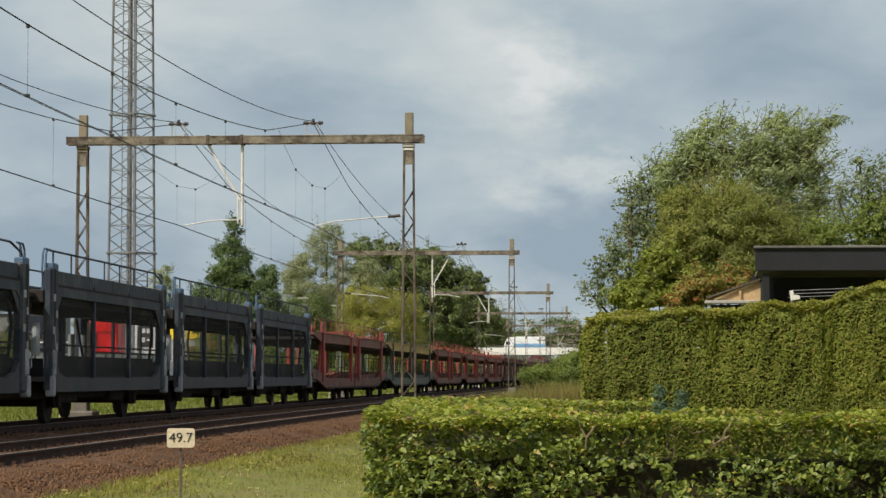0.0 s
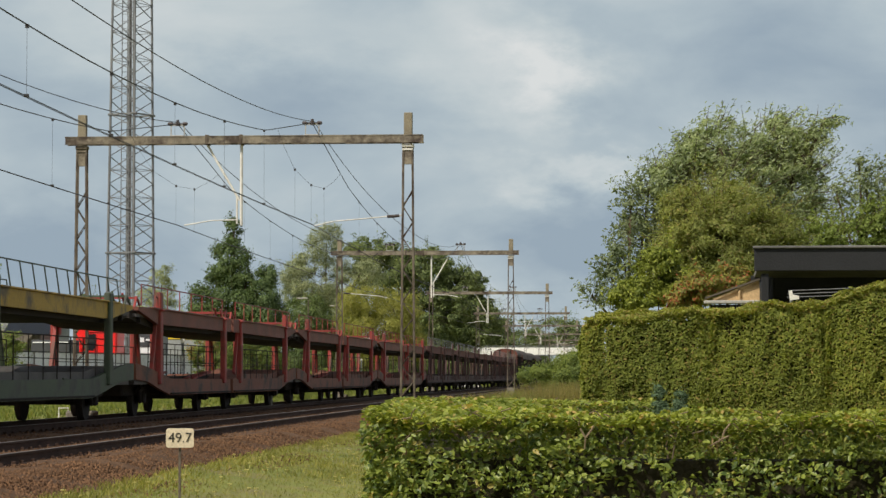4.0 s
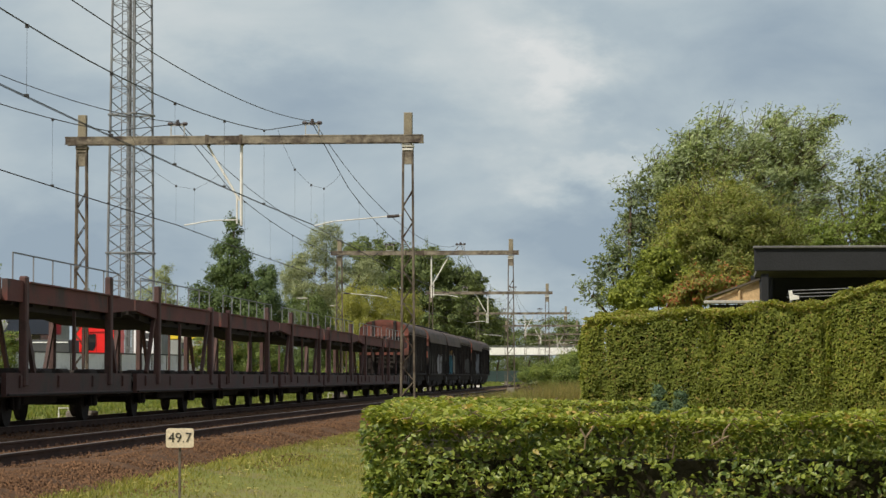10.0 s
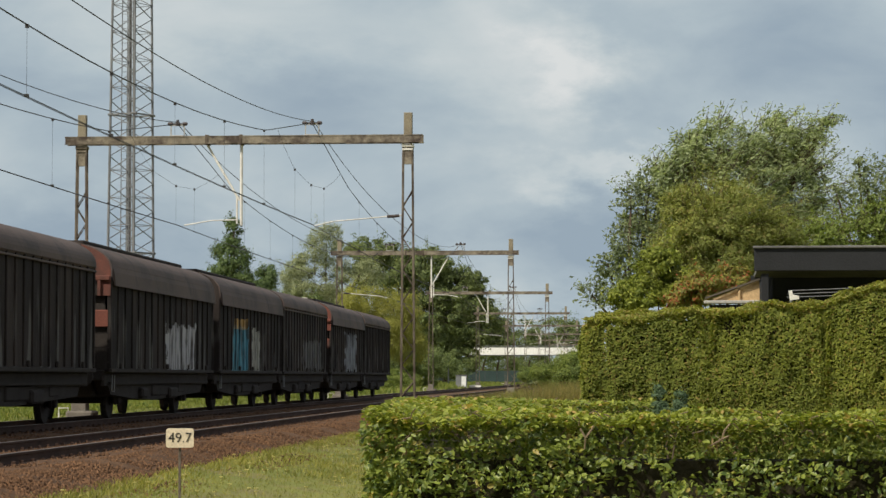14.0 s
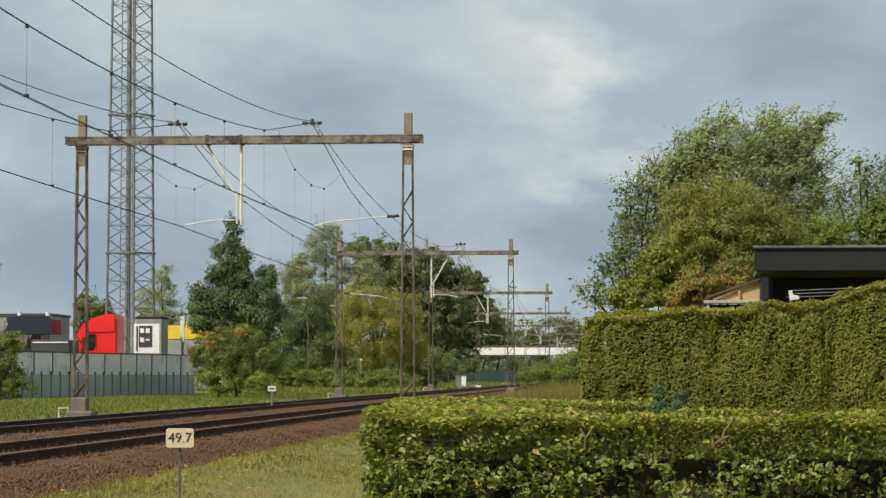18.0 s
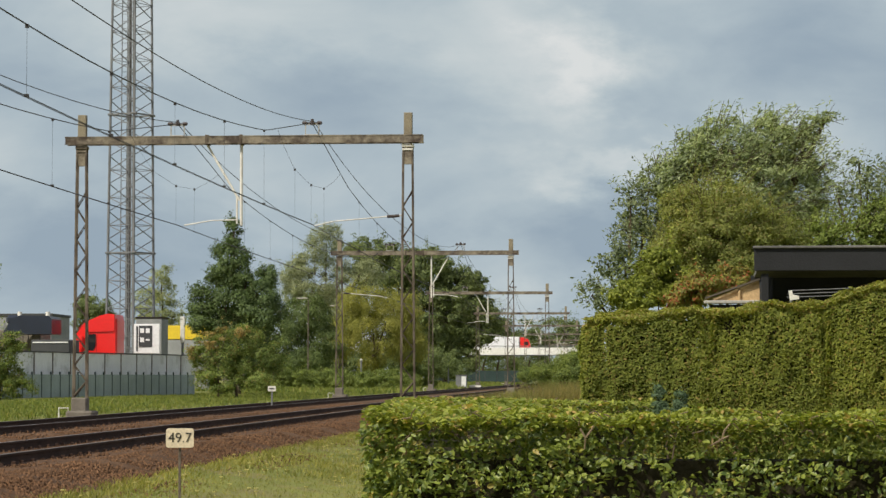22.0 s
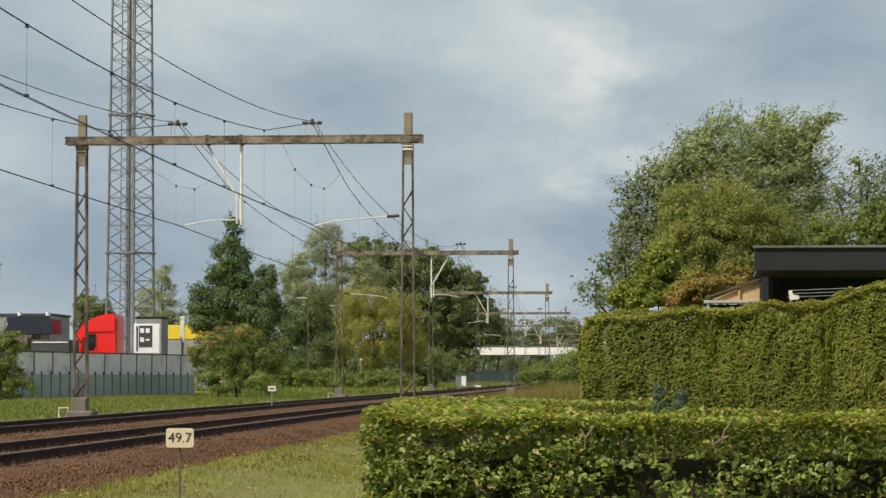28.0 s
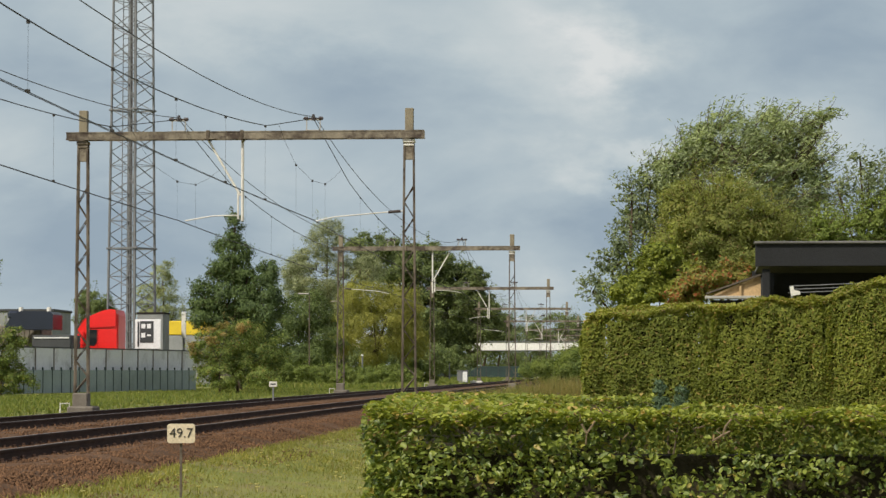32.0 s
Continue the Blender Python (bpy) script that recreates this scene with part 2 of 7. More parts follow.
def ground_z(x):
    for (x0, z0), (x1, z1) in zip(PROFILE, PROFILE[1:]):
        if x0 <= x <= x1:
            return z0 + (z1 - z0) * (x - x0) / (x1 - x0)
    return 0.0


xs = sorted({p[0] for p in PROFILE} | {-50, -42, -28, -25, -20, -19, -18, -6.2, -5.0, -3.2, -1, 1.5, 5, 8})
ys = [-1500, -300, -60, -20] + list(range(0, 160, 4)) + list(range(160, 400, 20)) + [450, 520, 700, 1100, 1800, 2600]
g = Mesher()
rng = np.random.default_rng(3)
for y in ys:
    for x in xs:
        rough_z = 0.035 * noise.noise((x * 0.5, y * 0.35, 0)) + 0.02 * noise.noise((x * 1.7, y * 1.3, 5)) if -60 < x < 12 else 0
        g.v.append((x, y, ground_z(x) + rough_z))
nx = len(xs)
for j in range(len(ys) - 1):
    for i in range(nx - 1):
        g.f.append((j * nx + i, j * nx + i + 1, (j + 1) * nx + i + 1, (j + 1) * nx + i))
ground = tagged(part("ground", g, M_GRASS, None, smooth=True), "uneven grass ground beside the railway line", "ground", kind="structure")

NEAR_X, FAR_X = -9.15, -13.7
b = Mesher()
bed = [(-16.9, -0.5), (-16.0, -0.22), (-15.3, -0.155), (-12.0, -0.155), (-11.4, -0.22), (-10.8, -0.155), (-7.55, -0.15), (-7.25, -0.19), (-6.55, -0.40), (-6.3, -0.6)]
byl = [-120, -40] + [k * 0.8 for k in range(0, 150)] + list(range(120, 640, 8))
for y in byl:
    for i, (x, z) in enumerate(bed):
        jit = 0.05 if 0 < i < len(bed) - 1 else 0
        b.v.append((x + jit * noise.noise((x, y * 0.9, 1)) * 2, y, z + jit * noise.noise((x * 2, y * 1.5, 7))))
nb = len(bed)
for j in range(len(byl) - 1):
    for i in range(nb - 1):
        b.f.append((j * nb + i, j * nb + i + 1, (j + 1) * nb + i + 1, (j + 1) * nb + i))
track_bed = tagged(part("track_bed", b, M_BALLAST, None), "brown rust-stained ballast bed under two tracks", "ballast", kind="structure")

for cx in (NEAR_X, FAR_X):
    for side in (-1, 1):
        x = cx + side * 0.752
        prof = [(x - 0.07, -0.17), (x + 0.07, -0.17), (x + 0.07, -0.15), (x + 0.012, -0.13), (x + 0.012, -0.045), (x + 0.035, -0.035), (x + 0.035, -0.004), (x - 0.035, -0.004),
                (x - 0.035, -0.035), (x - 0.012, -0.045), (x - 0.012, -0.13), (x - 0.07, -0.15)]
        rail = tagged(part("rail", Mesher().extrude(prof, -120, 640), M_RAIL), "rust-brown steel rail with a worn bright head", "rail", "rails", "structure")
        part("rail_head", Mesher().box((x, 260, -0.001), (0.055, 760, 0.006)), M_RAILTOP, rail, "polished running surface")

# ---- catenary portals ----
SPAN, FIRST = 66.4, 71.6
POST_R, POST_L = -6.34, -16.14


def lattice_post(x, parent):
    zt, zb, base, top = 7.95, 0.35, 0.40, 0.27
    for sx in (-1, 1):
        for sy in (-1, 1):
            part("post_chord", Mesher().bar((x + sx * base / 2, sy * 0.09, zb), (x + sx * top / 2, sy * 0.09, zt), 0.055, 0.05), M_POST, parent)
    zig = []
    k, z = 0, zb + 0.1
    while z < 6.9:
        w0 = base + (top - base) * (z - zb) / (zt - zb)
        zig.append((x + (1 if k % 2 else -1) * w0 / 2, z))
        z, k = z + 0.47, k + 1
    for sy in (-0.09, 0.09):
        part("lacing", Mesher().chain([(a, sy, q) for a, q in zig], 0.026, 4), M_POST, parent)
    part("post_head", Mesher().box((x, 0, 7.6), (0.265, 0.19, 0.5)), M_PORTAL, parent)
    part("collar", Mesher().box((x, 0, 7.9), (0.36, 0.3, 0.11), 0.02).box((x, 0, 7.78), (0.31, 0.25, 0.06), 0.01), M_WHITEPAINT if x > -10 else M_PORTAL, parent, "pale post collar")
    part("post_cap", Mesher().box((x + 0.01, 0, 8.52), (0.25, 0.2, 0.72), 0.015), M_PORTALCAP, parent, "ochre weathered post top")
    part("foot", Mesher().box((x, 0, 0.22), (0.46, 0.45, 0.42), 0.03).box((x + 0.06, 0, -0.17), (0.82, 0.85, 0.42), 0.05), M_CONCRETE, parent, "grey concrete foundation block")
    part("earth_wire", Mesher().chain([(x - 0.62, -0.1, -0.2), (x - 0.62, -0.1, 0.12), (x - 0.34, -0.1, 0.12), (x - 0.34, -0.1, -0.15)], 0.025, 6), M_WHITEPAINT, parent, "white bent pipe")


def insulator_frame(x, parent):
    s = Mesher()
    for dx in (-0.2, 0.2):
        s.bar((x + dx, 0, 8.2), (x + dx, 0, 8.56), 0.03)
    s.bar((x - 0.25, 0, 8.56), (x + 0.25, 0, 8.56), 0.04).box((x, 0, 8.235), (0.44, 0.2, 0.03), 0.01)
    part("wire_saddle", s, M_SADDLE, parent, "pale steel saddle")
    i = Mesher()
    i.tube((x - 0.3, 0, 8.6), (x + 0.3, 0, 8.6), 0.025, 0.025, 6)
    for dx in (-0.22, 0.0, 0.22):
        i.tube((x + dx - 0.06, 0, 8.6), (x + dx + 0.06, 0, 8.6), 0.055, 0.055, 8)
    i.tube((x, 0, 8.54), (x, 0, 8.72), 0.07, 0.04, 8)
    part("insulator", i, M_INSUL, parent, "dark porcelain insulators")


def portal(y, flip):
    t = thing("catenary_portal", (0, y, 0), "weathered steel lattice railway portal spanning two tracks", "catenary portal", "catenary portals")
    for x in (POST_R, POST_L):
        lattice_post(x, t)
    bm_ = Mesher()
    for sy in (-0.17, 0.17):
        bm_.box(((POST_R + POST_L) / 2 - 0.01, sy, 8.2), (10.74, 0.1, 0.035)).box(((POST_R + POST_L) / 2 - 0.01, sy, 8.0), (10.74, 0.1, 0.035)).box(((POST_R + POST_L) / 2 - 0.01, sy, 8.1), (10.72, 0.08, 0.2))
    for k in range(12):
        bm_.box((POST_L + 0.4 + k * 0.82, 0, 8.1), (0.08, 0.3, 0.17))
    part("beam", bm_, M_PORTAL, t, "brown lichened double channel beam")
    for x in (NEAR_X - 0.05, FAR_X + 0.45):
        insulator_frame(x, t)
    for x in (-11.32, -12.34):
        part("clamp", Mesher().box((x, 0, 8.1), (0.1, 0.46, 0.3), 0.01), M_POST, t)
    # drop bracket between the tracks and two registration arms; every second portal has them the other way round
    f, dx, post = (1, -11.32, POST_R) if not flip else (-1, -10.87, POST_L)
    part("drop_tube", Mesher().tube((dx, 0, 7.95), (dx, 0, 5.55), 0.045, 0.045, 8).tube((dx - f * 1.02, 0, 7.95), (dx - f * 0.06, 0, 6.3), 0.035, 0.035, 8)
         .tube((dx - f * 0.13, 0, 6.4), (dx - f * 0.13, 0, 5.6), 0.03, 0.03, 6), M_WHITEPAINT, t, "white painted drop bracket")
    part("steady_arm", Mesher().chain([(dx - f * 0.13, 0, 5.72), (dx - f * 0.9, 0, 5.70), (dx - f * 1.72, 0, 5.56)], 0.02, 6), M_WHITEPAINT, t, "white registration arm")
    arm = part("steady_arm", Mesher().chain([(post - f * 0.15, 0, 5.83), (post - f * 0.55, 0, 5.8), (post - f * 2.2, 0, 5.66), (post - f * 2.78, 0, 5.53)], 0.02, 6), M_WHITEPAINT, t, "white registration arm")
    part("arm_insulator", Mesher().tube((post - f * 0.25, 0, 5.82), (post - f * 0.62, 0, 5.79), 0.045, 0.045, 8), M_INSUL, arm, "dark porcelain insulator")
    return t


for k in range(-1, 8):
    portal(FIRST + SPAN * k, k % 2 == 1)


def messenger_z(d, mid=6.50):
    """Height of the messenger wire d metres from a support: taut over the stitch, then a flat curve."""
    d = min(d, SPAN - d)
    return 8.60 - 0.125 * d if d < 9.6 else mid + (7.41 - mid) * ((SPAN / 2 - d) / (SPAN / 2 - 9.6)) ** 2


def feeder_z(d):
    return 7.33 + 1.31 * abs(d / (SPAN / 2) - 1) ** 2.3


def contact_z(d):
    return 5.57 - 0.19 * (1 - (2 * d / SPAN - 1) ** 2)


STEPS = sorted([SPAN * i / 24 for i in range(25)] + [7.2, 9.6, SPAN - 7.2, SPAN - 9.6])
for k in range(-1, 7):
    y0 = FIRST + SPAN * k
    for x, mid, lift in ((NEAR_X - 0.05, 6.50, 0.0), (FAR_X + 0.45, 6.66, 0.07)):
        up = Mesher().chain([(x + 0.05, y0 + d, feeder_z(d)) for d in STEPS], 0.011, 5)
        tagged(part("feeder_wire", up, M_WIRE), "thin dark feeder wire sagging between two portals", "overhead wire", "overhead wires")
        cat = thing("catenary_wire", (0, 0, 0), "messenger wire with droppers carrying the contact wires", "overhead wire", "overhead wires")
        part("messenger_wire", Mesher().chain([(x, y0 + d, messenger_z(d, mid)) for d in STEPS], 0.0125, 5), M_WIRE, cat)
        for dx in (-0.022, 0.022):
            part("contact_wire", Mesher().chain([(x + dx, y0 + d, contact_z(d) + lift * math.sin(math.pi * d / SPAN)) for d in STEPS], 0.0075, 5), M_WIRE, cat)
        for i in range(8):
            d = SPAN - 9.7 - 6.25 * i
            zm, zc = messenger_z(d, mid), contact_z(d) + lift * math.sin(math.pi * d / SPAN)
            part("dropper", Mesher().tube((x, y0 + d, zm), (x, y0 + d, zc), 0.0026, 0.0026, 4).box((x, y0 + d, zc + 0.02), (0.07, 0.05, 0.05)).box((x, y0 + d, zm - 0.02), (0.05, 0.06, 0.06)), M_WIRE, cat)
        if k < 6:
            # stitch wire slung beneath the support at the end of this span
            ys = y0 + SPAN
            sling = [(-7.2, 7.66), (-6.0, 7.32), (-3.8, 6.88), (-0.2, 6.72), (2.9, 6.86), (5.2, 7.24), (7.2, 7.66)]
            part("stitch_wire", Mesher().chain([(x, ys + d, z) for d, z in sling], 0.0045, 5), M_WIRE, cat)
            for d, z in sling[2:5]:
                part("stitch_dropper", Mesher().tube((x, ys + d, z), (x, ys + d, 5.56), 0.0022, 0.0022, 4).box((x, ys + d, z), (0.05, 0.08, 0.06)), M_WIRE, cat)

# ---- train ----
SPEED, TAIL_AT_START, SIDE = 24.0, 464.2, 1.42
TRAIN = []
M_RED = surface("oxide red wagon paint", (0.185, 0.06, 0.039), (0.115, 0.042, 0.03), 0.7, 0, 0.8, 30, 0.3, (0.12, 0.05, 0.034), 0.3)
M_REDSILL = surface("dirty red brown sill paint", (0.21, 0.075, 0.042), (0.12, 0.05, 0.032), 0.75, 0, 1.0, 30, 0.3, (0.05, 0.036, 0.028), 0.35)
M_REDPOST = surface("weathered red post paint", (0.30, 0.038, 0.031), (0.165, 0.029, 0.024), 0.6, 0, 1.6, 30, 0.25, (0.12, 0.05, 0.036), 0.35)
M_BROWN = surface("dark brown wagon paint", (0.145, 0.045, 0.036), (0.085, 0.032, 0.027), 0.8, 0, 0.8, 30, 0.3, (0.06, 0.04, 0.034), 0.3)
M_BROWNSILL = surface("soot brown sill paint", (0.09, 0.039, 0.033), (0.048, 0.026, 0.023), 0.8, 0, 1.0, 30, 0.3, (0.05, 0.037, 0.032), 0.4)
M_BROWNPOST = surface("rust brown post paint", (0.095, 0.048, 0.042), (0.055, 0.032, 0.029), 0.75, 0, 1.5, 30, 0.25, (0.04, 0.03, 0.025), 0.3)
M_SLATE = surface("slate blue wagon paint", (0.024, 0.035, 0.053), (0.013, 0.018, 0.027), 0.7, 0.0, 1.4, 30, 0.2, (0.075, 0.08, 0.085), 0.3)
M_SLATESILL = surface("grey wagon sill paint", (0.052, 0.057, 0.064), (0.028, 0.031, 0.035), 0.75, 0, 1.2, 30, 0.2, (0.05, 0.045, 0.04), 0.3)
M_SLATEBLUE = surface("worn blue paint", (0.075, 0.13, 0.21), (0.035, 0.055, 0.085), 0.6, 0, 2.5, 30, 0.2)
M_SLATELIGHT = surface("pale blue grey paint", (0.33, 0.35, 0.37), (0.11, 0.125, 0.14), 0.6, 0, 2.0, 30, 0.2)
M_YELLOW = surface("ochre yellow deck paint", (0.42, 0.26, 0.015), (0.28, 0.175, 0.015), 0.6, 0, 1.0, 30, 0.2, (0.10, 0.07, 0.03), 0.3)
M_GREEN = surface("dark green wagon paint", (0.070, 0.095, 0.055), (0.038, 0.052, 0.034), 0.65, 0, 1.0, 30, 0.25, (0.04, 0.04, 0.035), 0.3)
# brake dust; also the black of painted shade in slots, grooves and a crease
M_UNDER = surface("black brake dust and gap shade", (0.040, 0.034, 0.031), (0.020, 0.017, 0.016), 0.9, 0, 2.0, 30, 0.3)
M_ENDORANGE = surface("faded orange end wall", (0.165, 0.052, 0.035), (0.11, 0.038, 0.028), 0.8, 0, 0.8, 30, 0.2, (0.075, 0.034, 0.026), 0.35)
M_ROOF = surface("sooty wagon roof", (0.105, 0.074, 0.064), (0.062, 0.045, 0.04), 0.8, 0, 0.5, 20, 0.2, (0.05, 0.04, 0.036), 0.3)
M_DECK = surface("worn deck plate", (0.11, 0.10, 0.095), (0.05, 0.045, 0.042), 0.7, 0.2, 1.0, 30, 0.2)


def sooty_wall(name, patches):
    """Soot-black ribbed wall paint with drips, and spray-paint patches (y, z, half width, half height, colour)."""
    m = surface(name, (0.024, 0.0195, 0.0185), (0.011, 0.0095, 0.009), 0.85, 0, 0.7, 24, 0.3, (0.045, 0.035, 0.031), 0.3, stretch=(1, 1, 0.25), vary=0.3)
    nt = m.node_tree
    bsdf = nt.nodes["Principled BSDF"]
    col = bsdf.inputs["Base Color"].links[0].from_socket
    tc = nt.nodes.new("ShaderNodeTexCoord")
    sep = nt.nodes.new("ShaderNodeSeparateXYZ")
    nt.links.new(tc.outputs["Object"], sep.inputs["Vector"])
    wob = noise_at(nt, 2.2, 5.0)
    holes = ramp_between(nt, noise_at(nt, 3.0, 3.0, (1, 1, 0.35)), (0.15, 0.15, 0.15), (0.85, 0.85, 0.85), 0.38, 0.56)

    def math_node(op, a, b=0.0):
        n = nt.nodes.new("ShaderNodeMath")
        n.operation = op
        for i, v in enumerate((a, b)):
            if isinstance(v, (int, float)):
                n.inputs[i].default_value = v
            else:
                nt.links.new(v, n.inputs[i])
        return n.outputs[0]
    chips = ramp_between(nt, noise_at(nt, 1.5, 3.0, (1, 1.6, 0.32), 0.4), (0, 0, 0), (0.6, 0.6, 0.6), 0.56, 0.64)
    low = nt.nodes.new("ShaderNodeMapRange")
    low.inputs["From Min"].default_value, low.inputs["From Max"].default_value = 3.1, 2.2
    nt.links.new(sep.outputs["Z"], low.inputs["Value"])
    col = mixed(nt, math_node("MULTIPLY", chips, low.outputs["Result"]), col, (0.15, 0.145, 0.135))
    for y, z, hy, hz, tone in patches:
        dy = math_node("DIVIDE", math_node("ABSOLUTE", math_node("SUBTRACT", sep.outputs["Y"], y)), hy)
        dz = math_node("DIVIDE", math_node("ABSOLUTE", math_node("SUBTRACT", sep.outputs["Z"], z)), hz)
        far = math_node("ADD", math_node("MAXIMUM", dy, dz), math_node("MULTIPLY", math_node("SUBTRACT", wob, 0.5), 1.1))
        inside = math_node("LESS_THAN", far, 0.95)
        f = math_node("MULTIPLY", inside, holes)
        col = mixed(nt, f, col, tone)
    nt.links.new(col, bsdf.inputs["Base Color"])
    return m


def wheel_mesh():
    w = Mesher().tube((-0.065, 0, 0.46), (0.065, 0, 0.46), 0.455, 0.455, 20).tube((-0.08, 0, 0.46), (-0.05, 0, 0.46), 0.485, 0.485, 20).tube((0.065, 0, 0.46), (0.1, 0, 0.46), 0.12, 0.12, 10)
    return w.mesh("wheel", M_UNDER)


WHEEL = wheel_mesh()


def running_gear(parent, axles, half, sill=0.95):
    """Wheels, axles, axle guards, springs and buffers of one vehicle; half: half its length over the headstocks."""
    for y in axles:
        for s in (-1, 1):
            w = part("wheel", WHEEL, None, parent)
            w.matrix_basis = pose(s * 0.76, y, 0, 0, 0, 0 if s > 0 else 180)
        part("axle", Mesher().tube((-0.95, y, 0.46), (0.95, y, 0.46), 0.08, 0.08, 8), M_UNDER, parent)
        for s in (-1, 1):
            x = s * 1.0
            gd = Mesher()
            gd.box((x, y, 0.5), (0.2, 0.26, 0.28), 0.03).bar((x, y - 0.16, 0.36), (x, y - 0.32, sill), 0.05, 0.09).bar((x, y + 0.16, 0.36), (x, y + 0.32, sill), 0.05, 0.09)
            guard = part("axle_guard", gd, M_UNDER, parent, "black axle box")
            sp = Mesher()
            for k in range(4):
                sp.box((x, y, 0.68 + 0.028 * k), (0.11, 1.25 - 0.24 * k, 0.03))
            part("leaf_spring", sp, M_UNDER, guard)
    for e in (-1, 1):
        for s in (-1, 1):
            buf = part("buffer", Mesher().tube((s * 0.87, e * half, 1.05), (s * 0.87, e * (half + 0.34), 1.05), 0.1, 0.085, 10), M_UNDER, parent)
            part("buffer_head", Mesher().tube((s * 0.87, e * (half + 0.34), 1.05), (s * 0.87, e * (half + 0.4), 1.05), 0.22, 0.22, 12), M_UNDER, buf)
    part("brake_gear", Mesher().box((0, 0, 0.76), (1.7, 2 * half - 1.6, 0.42), 0.05).box((0.75, -half * 0.45, 0.62), (0.5, half * 0.3, 0.34), 0.05).box((0.7, half * 0.4, 0.6), (0.5, half * 0.25, 0.3), 0.05), M_UNDER, parent, "black brake gear and frame")
    part("coupling", Mesher().bar((0, -half - 0.5, 0.98), (0, half + 0.5, 0.98), 0.09, 0.12).box((0, 0, 0.98), (0.5, half * 2 - 0.4, 0.2)), M_UNDER, parent)


def closed_unit(s0, s1, label, wall, gutter, front_end, rear_end, skirt=3.0):
    L = s1 - s0
    h = L / 2 - 0.28
    t = thing("covered_wagon", (FAR_X, TAIL_AT_START - (s0 + s1) / 2, 0), label, "freight wagon", "wagons of the train")
    TRAIN.append(t)
    running_gear(t, (-L * 0.30, L * 0.30), h)
    part("underframe", Mesher().box((0, 0, 1.08), (2.5, 2 * h, 0.26), 0.02).box((SIDE - 0.2, 0, 0.98), (0.1, 2 * h - 0.1, 0.3), 0.01).box((-SIDE + 0.2, 0, 0.98), (0.1, 2 * h - 0.1, 0.3), 0.01)
         .box((SIDE - 0.4, 0, 0.72), (0.5, 2.4, 0.36), 0.04).box((SIDE - 0.35, 3.1, 0.75), (0.35, 0.9, 0.3), 0.04), M_UNDER, t)
    top = 3.62
    for s in (-1, 1):
        wl_ = Mesher().box((s * (SIDE - 0.05), 0, (1.2 + top) / 2), (0.06, 2 * h, top - 1.2))
        part("side_wall", wl_, wall, t)
        n = 17
        for k in range(n + 1):
            y = -h + 0.06 + k * (2 * h - 0.12) / n
            part("wall_rib", Mesher().box((s * (SIDE - 0.005), y, (1.24 + top) / 2), (0.05, 0.07 if k % 4 else 0.13, top - 1.3), 0.012), wall, t)
        for k in range(5):
            y = -h + 1.2 + k * (2 * h - 2.4) / 4
            part("door_foot", Mesher().box((s * (SIDE + 0.01), y, 1.32), (0.07, 0.16, 0.14), 0.02), M_UNDER, t)
        part("side_gear", Mesher().extrude([(-h * 0.93, 0.98), (-h * 0.86, 0.62), (-h * 0.5, 0.5), (-h * 0.1, 0.44), (h * 0.3, 0.5), (h * 0.86, 0.6), (h * 0.93, 0.98)], s * (SIDE - 0.52), s * (SIDE - 0.2), "x").box((s * (SIDE - 0.16), h * 0.2, 0.62), (0.2, 1.1, 0.3), 0.05).box((s * (SIDE - 0.16), -h * 0.35, 0.64), (0.2, 0.7, 0.26), 0.05).bar((s * (SIDE - 0.1), -h + 0.4, 0.9), (s * (SIDE - 0.1), h - 0.4, 0.9), 0.05), M_UNDER, t)
        part("step", Mesher().chain([(s * (SIDE - 0.06), -h + 0.5, 1.1), (s * (SIDE - 0.06), -h + 0.5, 0.7), (s * (SIDE - 0.06), -h + 0.8, 0.7), (s * (SIDE - 0.06), -h + 0.8, 1.1)], 0.014, 5), M_GALV, t, "pale bent foot step")
        if not gutter:
            flap = [(s * (SIDE - 0.02), top + 0.22), (s * (SIDE + 0.06), top - 0.05), (s * (SIDE + 0.1), top - 0.38), (s * (SIDE + 0.06), top - 0.38), (s * (SIDE - 0.06), top + 0.18)]
            part("roof_flap", Mesher().extrude(flap, -h + 0.12, h - 0.06), M_ROOF, t, "overhanging sliding roof edge")
        part("bottom_rail", Mesher().box((s * SIDE, 0, 1.2), (0.09, 2 * h, 0.09), 0.01), M_UNDER, t)
        if gutter:
            part("gutter", Mesher().box((s * (SIDE + 0.02), 0, top - 0.12), (0.06, 2 * h - 0.1, 0.05), 0.01), M_ROOF, t, "pale dusty rain gutter")
    # arched roof with a drip edge
    arc = [(SIDE + 0.03, top - 0.16 if not gutter else top - 0.02)]
    for k in range(29):
        a = math.pi * k / 28
        arc.append(((SIDE + 0.03) * math.cos(a), top + 0.72 * math.sin(a) ** 0.9))
    arc.append((-SIDE - 0.03, arc[0][1]))
    inner = [(x * 0.965, z - 0.05) for x, z in reversed(arc)]
    part("roof", Mesher().extrude(arc + inner, -h - 0.02, h + 0.02), M_ROOF, t, "curved soot-brown roof", smooth=False)
    if not gutter:
        part("roof_hatch", Mesher().box((0.35, 0, top + 0.71), (0.5, 2 * h * 0.9, 0.10), 0.03), M_UNDER, t, "dark raised roof strip")
